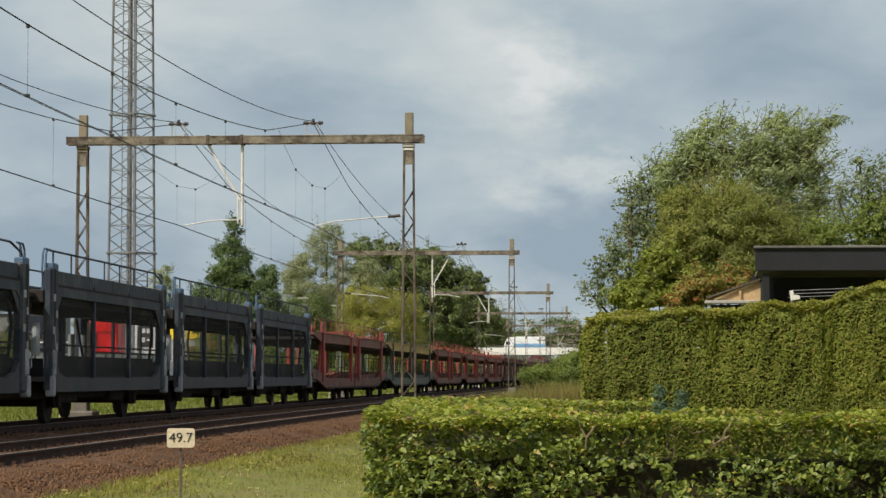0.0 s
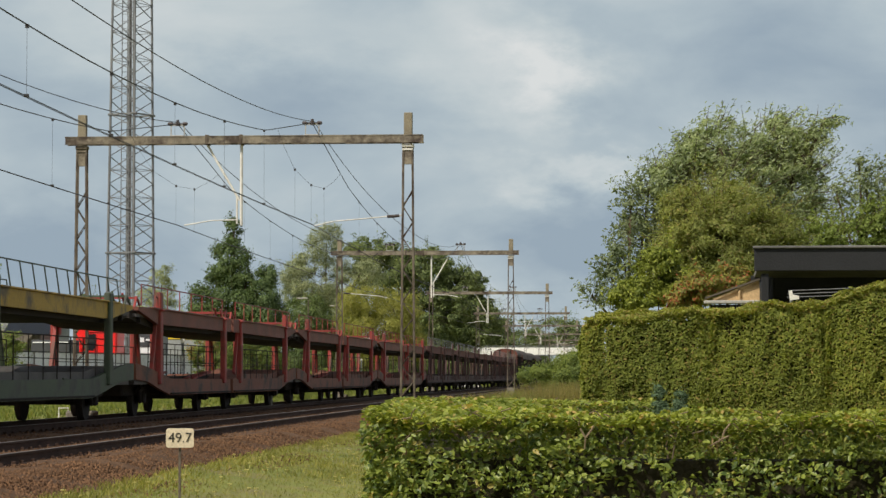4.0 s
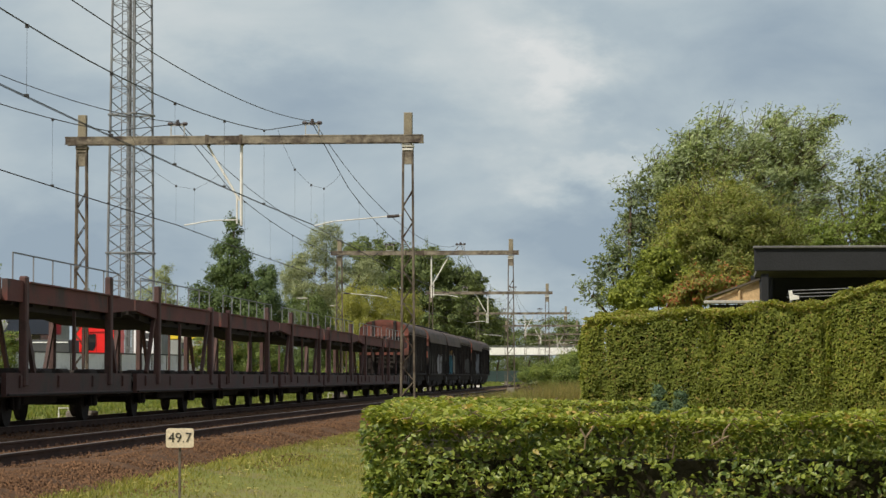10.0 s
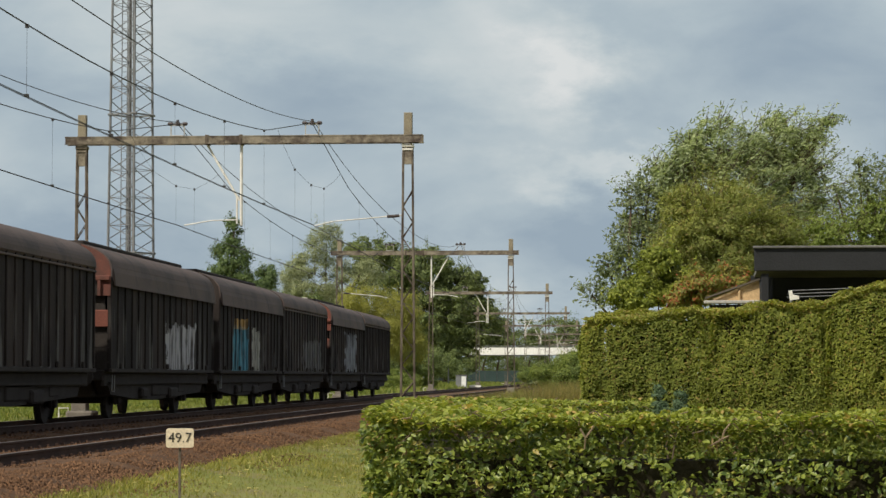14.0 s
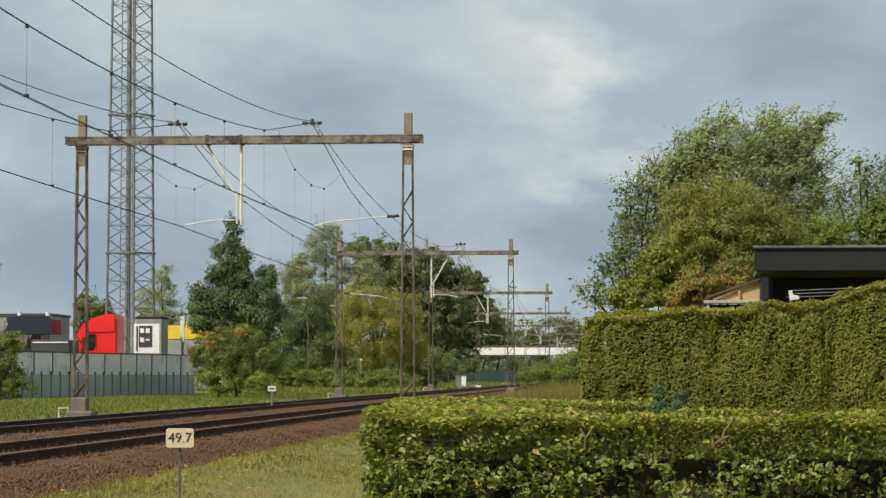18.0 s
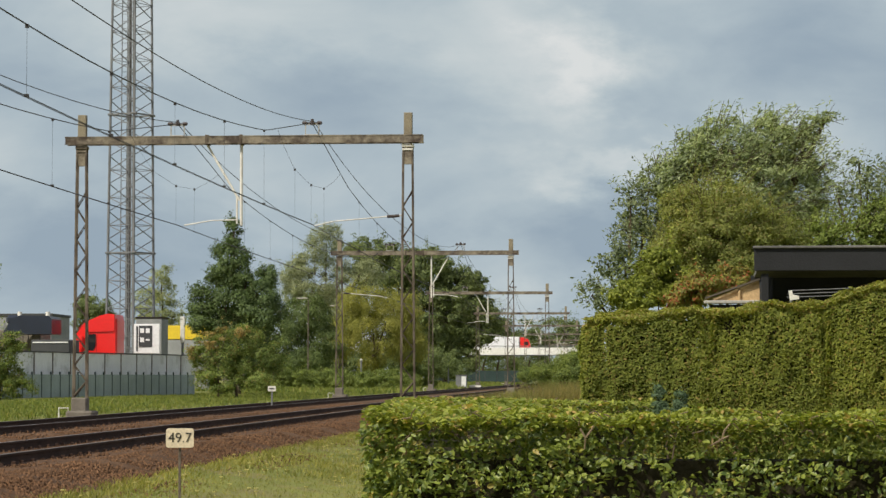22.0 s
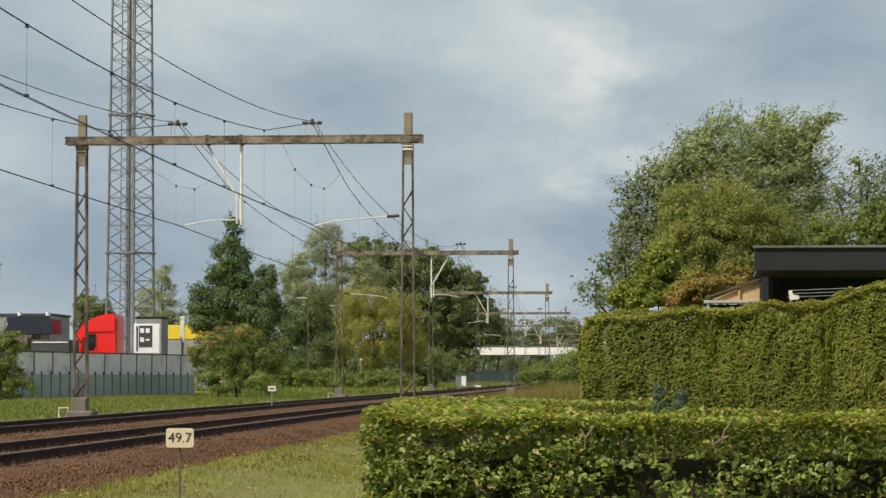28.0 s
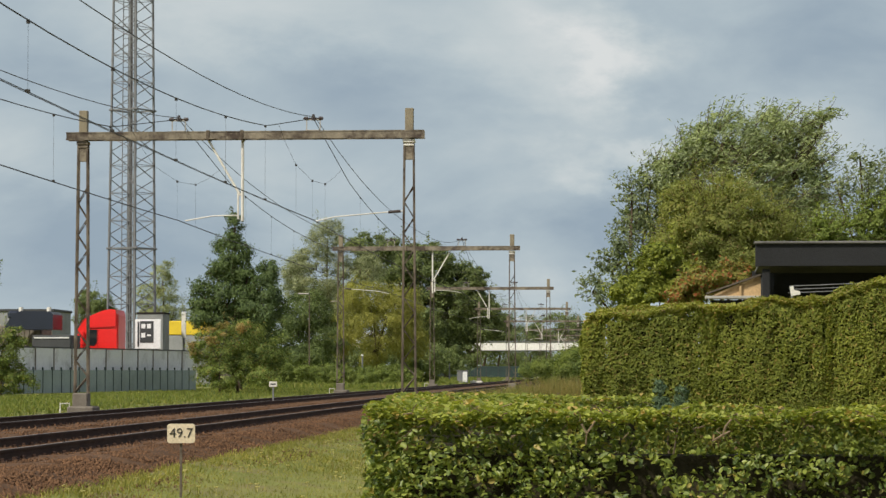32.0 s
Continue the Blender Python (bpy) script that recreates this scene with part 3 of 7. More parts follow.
    for e, open_end in ((-1, front_end), (1, rear_end)):
        y = e * h
        mat = M_ENDORANGE if open_end else wall
        prof = [(-SIDE, 1.2), (SIDE, 1.2)] + [((SIDE) * math.cos(math.pi * k / 12), top + 0.7 * math.sin(math.pi * k / 12) ** 0.9) for k in range(13)]
        if not open_end:
            part("end_wall", Mesher().extrude(prof, y - 0.03, y + 0.03), wall, t)
        else:
            prof[:2] = [(-SIDE, skirt), (SIDE, skirt)]
            part("end_wall", Mesher().extrude(prof, y - 0.03, y + 0.03), M_ENDORANGE, t, "faded orange upper end wall")
            part("lower_end_wall", Mesher().box((0, y - e * 0.12, 1.75), (2 * SIDE - 0.2, 0.05, 1.15)).box((0, y - e * 0.12, 2.7), (2 * SIDE - 0.3, 0.05, 0.75)), M_UNDER, t, "black lower end wall")
            if skirt > 2.6:
                part("end_panel", Mesher().box((0, y - e * 0.02, 2.45), (2 * SIDE - 0.1, 0.05, 0.42), 0.02), M_ENDORANGE, t)
            for k, z in enumerate((1.55, 1.9, 2.15)):
                part("end_rail", Mesher().bar((-1.2 + 0.3 * k, y, z), (1.1 - 0.2 * k, y, z), 0.05, 0.06), M_UNDER, t)
            for x in (-0.62, 0.62):
                part("end_stanchion", Mesher().box((x, y + e * 0.07, 2.7), (0.16, 0.12, 3.1), 0.02), M_UNDER, t)
            # no hole here: a black panel paints the shade inside the vent
            part("end_slot", Mesher().box((0, y + e * 0.015, 3.18), (2 * SIDE - 0.5, 0.05, 0.36), 0.01), M_UNDER, t, "dark panel for the shade in a vent opening")
            bm_ = Mesher()
            for z in (3.42,):
                bm_.box((0, y + e * 0.06, z), (2 * SIDE, 0.1, 0.12), 0.02)
            for x in (-1.15, -0.35, 0.35, 1.15):
                bm_.box((x, y + e * 0.06, 3.2), (0.07, 0.08, 0.4))
            part("end_beam", bm_, M_ENDORANGE, t)
            lad = Mesher()
            for z in (1.4, 1.75, 2.1):
                lad.bar((1.05, y + e * 0.14, z), (1.42, y + e * 0.14, z), 0.03)
            part("end_steps", lad, M_UNDER, t)
    return t


W_PLAIN = sooty_wall("sooty wall", [])
W_WHITE = sooty_wall("sooty wall with white spray", [(2.2, 1.75, 2.3, 0.75, (0.42, 0.42, 0.44))])
W_TEAL = sooty_wall("sooty wall with teal spray", [(-2.4, 1.9, 1.7, 0.8, (0.08, 0.27, 0.36)), (-2.4, 2.75, 1.5, 0.17, (0.5, 0.30, 0.10)), (0.9, 1.9, 0.9, 0.75, (0.36, 0.36, 0.32))])
W_GREY = sooty_wall("sooty wall with grey spray", [(1.2, 2.1, 2.3, 0.9, (0.27, 0.29, 0.32))])
W_DRIP = sooty_wall("sooty wall with pale streaks", [(2.0, 1.9, 3.0, 0.6, (0.12, 0.12, 0.12))])
closed_unit(0.0, 13.2, "soot-black ribbed covered wagon closing the freight train", W_PLAIN, True, False, False)
closed_unit(13.2, 26.5, "soot-black covered wagon with grey spray paint on its wall", W_GREY, False, True, False)
closed_unit(27.4, 41.0, "soot-black ribbed covered wagon with pale streaks", W_DRIP, True, False, False)
closed_unit(41.0, 55.0, "soot-black covered wagon with teal and yellow spray paint", W_TEAL, False, False, False)
closed_unit(55.6, 70.8, "soot-black covered wagon with white spray paint and orange end", W_WHITE, False, True, False)
closed_unit(72.0, 85.2, "soot-black covered wagon with a faded orange end wall", W_PLAIN, True, True, False, 2.3)


def railing(parent, x, y0, y1, z, height, mat, step=1.25, lean=0.0):
    n = max(2, round((y1 - y0) / step))
    for k in range(n + 1):
        y = y0 + (y1 - y0) * k / n
        part("railing_post", Mesher().bar((x, y, z), (x, y + lean, z + height), 0.026, 0.026), mat, parent)
    part("handrail", Mesher().bar((x, y0 + lean, z + height), (x, y1 + lean, z + height), 0.028, 0.028), mat, parent)


def carrier(s0, s1, label, deck_mat, post_mat, sill_mat, rail_mat, style):
    """An open double-deck car carrier: two short halves on a shared joint, deck beams, posts, braces and railings."""
    L = s1 - s0
    t = thing("car_carrier_wagon", (FAR_X, TAIL_AT_START - (s0 + s1) / 2, 0), label, "car carrier wagon", "wagons of the train")
    TRAIN.append(t)
    half = L / 2 - 0.35
    running_gear(t, (-half + 2.6, -2.6, 2.6, half - 2.6), half)
    hi, lo = (3.02, 2.52) if style == "brown" else (2.87, 2.44)
    for u in (-1, 1):                                     # the two halves of the wagon
        a, b_ = (0.25, half) if u > 0 else (-half, -0.25)
        for s in (-1, 1):
            x = s * (SIDE - 0.06)
            if style == "brown":
                prof = [(a, 0.64), (b_, 0.64), (b_, 1.13), (a, 1.13)]
            else:                                         # the sill dips between the wheels
                e0, e1 = (a, b_) if u > 0 else (b_, a)
                prof = [(e0, 0.55), (e1 - u * 4.6, 0.55), (e1 - u * 3.0, 0.72), (e1 - u * 1.4, 0.92), (e1 + u * 0.2, 0.98), (e1 + u * 0.2, 1.38), (e1 - u * 0.9, 1.34), (e1 - u * 4.6, 1.0), (e0, 0.98)]
            part("sill", Mesher().extrude(prof, x - 0.05, x + 0.05, "x"), sill_mat, t)
            part("sill_lip", Mesher().box((x + s * 0.05, (a + b_) / 2, 0.7 if style == "brown" else 1.0), (0.04, b_ - a - 0.3 if style == "brown" else 0.3, 0.05), 0.01), sill_mat, t)
            # upper deck beam with a drooping outer end
            e_out, e_in = (b_, a) if u > 0 else (a, b_)
            k1 = e_out - u * 2.6
            prof = [(e_in, lo + 0.02), (k1, lo), (e_out, lo + 0.3), (e_out, hi - 0.04), (k1, hi), (e_in, hi)] if style != "brown" else [(e_in, lo + 0.06), (k1, lo + 0.06), (e_out + u * 0.25, lo + 0.2), (e_out + u * 0.25, hi - 0.03), (k1, hi), (e_in, hi)]
            part("upper_deck_beam", Mesher().extrude(prof, x - 0.06, x + 0.06, "x"), deck_mat, t)
            # posts and braces
            posts = (e_in + u * 1.35, e_out - u * 2.85) if style != "brown" else (e_in + u * 1.4, e_out - u * 2.7)
            for k, y in enumerate(posts):
                topz = hi + (0.42 if k == 1 else 0.1 if style == "brown" else 0.02)
                if style == "slant":
                    topz = hi + 0.2
                part("post", Mesher().box((s * (SIDE - 0.01), y, (0.85 + topz) / 2), (0.16, 0.34 if style != "brown" else 0.26, topz - 0.85), 0.03), post_mat, t)
                dirn = 1 if k == 1 or style == "brown" else -1
                if style == "red":
                    part("post_clamp", Mesher().box((s * (SIDE + 0.03), y, hi - 0.05), (0.18, 0.38, 0.07), 0.02), post_mat, t)
                    if k == 1:
                        part("hoop", Mesher().chain([(s * SIDE, y + u * 0.25, hi), (s * SIDE, y + u * 0.3, hi + 0.26), (s * SIDE, y + u * 0.6, hi + 0.3), (s * SIDE, y + u * 0.75, hi)], 0.022, 5), post_mat, t)
                part("brace", Mesher().bar((s * (SIDE - 0.08), y + u * dirn * 0.12, lo + 0.1), (s * (SIDE - 0.08), y + u * dirn * (1.15 if style == "brown" else 0.75), 1.15), 0.09, 0.16), post_mat, t)
            if style == "brown":
                for k in range(1):
                    y = a + (b_ - a) * 0.5
                    part("stake", Mesher().bar((x, y, 1.2), (x, y, lo), 0.07, 0.09), post_mat, t)
            else:
                for k in range(9):
                    y = a + 2.2 + (b_ - a - 4.4) * k / 8
                    part("guard_rod", Mesher().bar((x - s * 0.12, y, 0.95), (x - s * 0.12, y, 1.95), 0.022), M_UNDER, t)
                part("guard_rail", Mesher().bar((x - s * 0.12, a + 2.2, 1.95), (x - s * 0.12, b_ - 2.2, 1.95), 0.025).bar((x - s * 0.12, a + 2.2, 1.45), (x - s * 0.12, b_ - 2.2, 1.45), 0.02), M_UNDER, t)
            if s > 0 or style == "slant":
                railing(t, s * (SIDE - 0.05), a + 0.6, b_ - 1.4, hi, 0.55, rail_mat, 1.7 if style != "slant" else 1.1, 0.0 if style != "slant" else -0.35)
            lip = part("sill_flange", Mesher().box((x + s * 0.04, (a + b_) / 2 - (0 if style == "brown" else u * 2.2), 0.68 if style == "brown" else 0.6), (0.13, b_ - a - (0.1 if style == "brown" else 4.6), 0.04), 0.006), M_UNDER, t)
            part("deck_flange", Mesher().box((x + s * 0.05, (a + b_) / 2, hi - 0.02), (0.13, b_ - a - 3.4, 0.04), 0.006), deck_mat, t)
            n_st = 4
            for k in range(n_st):
                y = a + 1.1 + (b_ - a - 2.2) * k / (n_st - 1)
                if style == "brown":
                    part("stake_pocket", Mesher().box((x + s * 0.06, y, 0.95), (0.07, 0.14, 0.26), 0.012), sill_mat, t)
            if style == "brown":
                for k in range(5):
                    part("wheel_stop", Mesher().box((s * (SIDE - 0.35), a + 1.6 + (b_ - a - 3.2) * k / 4 + 0.35 * math.sin(k * 2.3), 1.14), (0.4, 0.8, 0.18), 0.05), M_UNDER, t)
        part("lower_deck", Mesher().box((0, (a + b_) / 2, 0.98 if style == "brown" else 0.9), (2 * SIDE - 0.2, b_ - a, 0.1)), M_DECK, t)
        part("upper_deck", Mesher().box((0, (a + b_) / 2, lo + 0.18), (2 * SIDE - 0.2, b_ - a - 0.3, 0.08)), M_DECK, t)
        part("deck_underframe", Mesher().extrude([(a - 0.2, lo + 0.3), (a - 0.2, lo + 0.1), (a + 1.2, lo - 0.02), (a + 2.8, lo - 0.1), (b_ - 2.8, lo - 0.1), (b_ - 1.2, lo - 0.02), (b_ + 0.2, lo + 0.1), (b_ + 0.2, lo + 0.3)], -1.22, 1.22, "x"), M_UNDER, t, "black framing under the upper deck")
        for y in (a + 0.25, b_ - 0.3) if style != "brown" else ():
            fold = Mesher()
            for s in (-1, 1):
                fold.bar((s * 1.25, y, hi - 0.1), (s * 1.25, y + 0.3, hi + 0.22), 0.05, 0.07).bar((s * 1.25, y + 0.3, hi + 0.22), (s * 1.25, y + 0.75, hi + 0.02), 0.04, 0.06).bar((s * 1.0, y, hi), (s * 1.0, y - 0.25, hi + 0.3), 0.05)
            fold.bar((-1.25, y + 0.3, hi + 0.2), (1.25, y + 0.3, hi + 0.2), 0.05)
            part("folded_ramp_arm", fold, post_mat, t)
        if style != "brown":
            e0, e1 = (a, b_) if u > 0 else (b_, a)
            if u > 0:
                part("wheel_arch_floor", Mesher().extrude([(e0 + 1.2, 0.94), (e0 + 3.0, 1.14), (e1 - 4.5, 1.16), (e1 - 3.0, 1.3), (e1 - 0.6, 1.32), (e1, 1.0)], -1.2, 1.2, "x"), sill_mat if style == "red" else M_DECK, t, "raised floor over the wheels")
            else:
                part("loading_ramp", Mesher().bar((0.7, e0 - 3.4, 1.0), (0.7, e0 - 0.2, 1.2), 0.3, 0.05).bar((-0.7, e0 - 3.4, 1.0), (-0.7, e0 - 0.2, 1.2), 0.3, 0.05), post_mat, t)
        for k in range(7):
            part("cross_beam", Mesher().box((0, a + 0.8 + (b_ - a - 1.6) * k / 6, lo + 0.08), (2 * SIDE - 0.2, 0.12, 0.16)), M_UNDER, t)
        for k in range(3):
            y = a + 3.0 + k * (b_ - a - 6) / 2
            for s in (-0.8, 0.8):
                part("wheel_chock", Mesher().box((s, y, hi - 0.1), (0.35, 0.5, 0.25), 0.04), M_UNDER, t)
    return t


for k in range(5):
    carrier(85.6 + 26 * k, 111.6 + 26 * k, "dark brown open double-deck car carrier wagon", M_BROWN, M_BROWNPOST, M_BROWNSILL, M_GALV, "brown")
for k in range(3):
    carrier(216.0 + 30.5 * k, 246.5 + 30.5 * k, "red-posted open double-deck car carrier wagon, empty", M_RED, M_REDPOST, M_REDSILL, M_REDPOST, "red")
carrier(307.5, 338.3, "green car carrier wagon with ochre yellow upper deck", M_YELLOW, M_GREEN, M_GREEN, M_GREEN, "slant")
carrier(338.3, 368.5, "red-brown open double-deck car carrier wagon, empty", M_RED, M_REDPOST, M_REDSILL, M_REDPOST, "red")


def mesh_screen():
    m = bpy.data.materials.new("dark perforated screen")
    m.use_nodes = True
    nt = m.node_tree
    b = nt.nodes["Principled BSDF"]
    b.inputs["Base Color"].default_value, b.inputs["Roughness"].default_value = (0.085, 0.088, 0.09, 1), 1.0
    b.inputs["Specular IOR Level"].default_value = 0.0
    n = noise_at(nt, 1.2, 4.0)
    nt.links.new(ramp_between(nt, n, (0.08, 0.08, 0.08), (0.24, 0.24, 0.24)), b.inputs["Alpha"])
    return m


M_SCREEN = mesh_screen()


def slate_unit(s0, s1):
    L = s1 - s0
    half = L / 2 - 0.95
    t = thing("screened_car_carrier", (FAR_X, TAIL_AT_START - (s0 + s1) / 2, 0), "slate blue double-deck car carrier with screened sides", "car carrier wagon", "wagons of the train")
    TRAIN.append(t)
    running_gear(t, (-half + 2.4, half - 2.4), half)
    for s in (-1, 1):
        x = s * (SIDE - 0.05)
        for e in (-1, 1):
            y = e * (half - 0.35)
            part("end_post", Mesher().box((x, y, 2.06), (0.2, 0.62, 2.68), 0.05), M_SLATE, t)
            part("end_box", Mesher().box((x + s * 0.06, y + e * 0.1, 1.35), (0.14, 0.26, 0.55), 0.03), M_SLATELIGHT, t, "pale blue grey panel")
            for k, (dz, dy) in enumerate(((1.7, 0.12), (2.05, -0.14), (2.4, 0.1), (2.75, -0.1))):
                part("warning_plate", Mesher().box((x + s * 0.105, y + dy, dz), (0.012, 0.15 + 0.05 * (k % 2), 0.16), 0.004), M_SLATELIGHT, t, "small pale plate")
            part("end_step", Mesher().box((x + s * 0.05, y + e * 0.2, 0.85), (0.2, 0.2, 0.45), 0.03), M_SLATELIGHT, t)
            part("post_head", Mesher().box((x, y, 3.42), (0.22, 0.46, 0.16), 0.03), M_SLATEBLUE, t, "worn blue post head")
        a, b_ = -half + 0.5, half - 0.5
        part("sill", Mesher().extrude([(a, 0.72), (b_, 0.72), (b_, 1.5), (b_ - 0.5, 1.14), (b_ - 1.2, 1.02), (a + 1.2, 1.02), (a + 0.5, 1.14), (a, 1.5)], x - 0.05, x + 0.05, "x"), M_SLATESILL, t)
        part("waist_beam", Mesher().extrude([(a, 2.6), (a + 0.5, 2.8), (b_ - 0.5, 2.8), (b_, 2.6), (b_, 3.02), (a, 3.02)], x - 0.05, x + 0.05, "x"), M_SLATE, t)
        for k in range(6):
            y = a + (b_ - a) * (k + 0.5) / 6
            part("upper_panel", Mesher().box((x - s * 0.02, y, 3.2), (0.05, (b_ - a) / 6 - 0.09, 0.32), 0.012), M_SLATE, t)
        # black strip, slightly proud, paints the shade of a slot under the panels
        part("panel_slot", Mesher().box((x + s * 0.03, 0, 3.03), (0.06, b_ - a - 0.2, 0.05)), M_UNDER, t)
        for e in (-1, 1):
            # flat black strip on the post face paints a recessed groove's shade
            part("post_groove", Mesher().box((x + s * 0.1, e * (half - 0.28), 2.3), (0.012, 0.14, 2.2), 0.003), M_UNDER, t)
            part("corner_gusset", Mesher().extrude([(e * (half - 0.6), 2.8), (e * (half - 1.25), 2.8), (e * (half - 0.6), 2.3)], x - 0.03, x + 0.03, "x"), M_SLATE, t)
            part("handle_bar", Mesher().chain([(x + s * 0.08, e * (half - 0.1), 1.2), (x + s * 0.16, e * (half - 0.1), 1.25), (x + s * 0.16, e * (half - 0.1), 1.95), (x + s * 0.08, e * (half - 0.1), 2.0)], 0.018, 5), M_SLATELIGHT, t)
        for k in (1, 2):
            y = a + (b_ - a) * k / 3
            part("pillar", Mesher().box((x, y, 2.05), (0.09, 0.14, 2.2), 0.02), M_SLATE, t)
        part("screen", Mesher().box((x - s * 0.04, 0, 1.92), (0.012, b_ - a, 1.84)), M_SCREEN, t, "dark perforated safety screen")
        part("guard_rail", Mesher().bar((x - s * 0.1, a, 1.28), (x - s * 0.1, b_, 1.28), 0.05, 0.08).bar((x - s * 0.1, a, 1.75), (x - s * 0.1, b_, 1.75), 0.04), M_UNDER, t)
        n = 7
        for k in range(n + 1):
            y = a + (b_ - a) * k / n
            part("railing_post", Mesher().bar((x, y, 3.34), (x, y, 3.76), 0.032), M_SLATE, t)
        part("handrail", Mesher().chain([(x, a - 0.4, 3.77), (x, b_ - 0.8, 3.77), (x, b_ + 0.1, 3.6), (x, b_ + 0.35, 3.36)], 0.025, 6), M_SLATE, t)
    part("lower_deck", Mesher().box((0, 0, 1.0), (2 * SIDE - 0.2, 2 * half, 0.1)), M_DECK, t)
    part("upper_deck", Mesher().box((0, 0, 2.78), (2 * SIDE - 0.25, 2 * half, 0.3), 0.03), M_UNDER, t, "dark upper deck")
    for s in (-1, 1):
        part("side_board", Mesher().box((s * (SIDE - 0.22), 0, 1.27), (0.04, 2 * half - 1.4, 0.5), 0.01), M_UNDER, t, "black low side board")
        for e in (-1, 1):
            part("hose", Mesher().chain([(s * 1.0, e * half, 2.6), (s * 1.0, e * (half + 0.3), 2.2), (s * 0.9, e * (half + 0.45), 1.5), (s * 0.8, e * (half + 0.55), 1.1)], 0.04, 6), M_UNDER, t)
            part("end_tank", Mesher().tube((s * 1.2, e * (half + 0.3), 1.5), (s * 1.2, e * (half + 0.3), 2.2), 0.09, 0.09, 10), M_SLATELIGHT, t, "pale grey upright cylinder")
            for k in range(2):
                y = half - 0.2 + 0.28 * k
                part("air_pipe", Mesher().chain([(s * 1.3, e * (y - 0.3), 3.8), (s * 1.3, e * (y - 0.08), 3.8), (s * 1.3, e * (y + 0.06), 3.7), (s * 1.3, e * (y + 0.12), 3.35), (s * 1.3, e * (y + 0.1), 2.9)], 0.024, 6), M_SLATEBLUE, t, "pale blue bent pipe")
    for e in (-1, 1):
        part("gangway", Mesher().box((0, e * (half + 0.4), 2.8), (2.2, 0.9, 0.08)), M_UNDER, t, "dark bridging plate between the wagons")
    return t


for k in range(4):
    slate_unit(368.5 + 15.1 * k, 383.6 + 15.1 * k)

# ---- garden hedges ----
rng = np.random.default_rng(11)


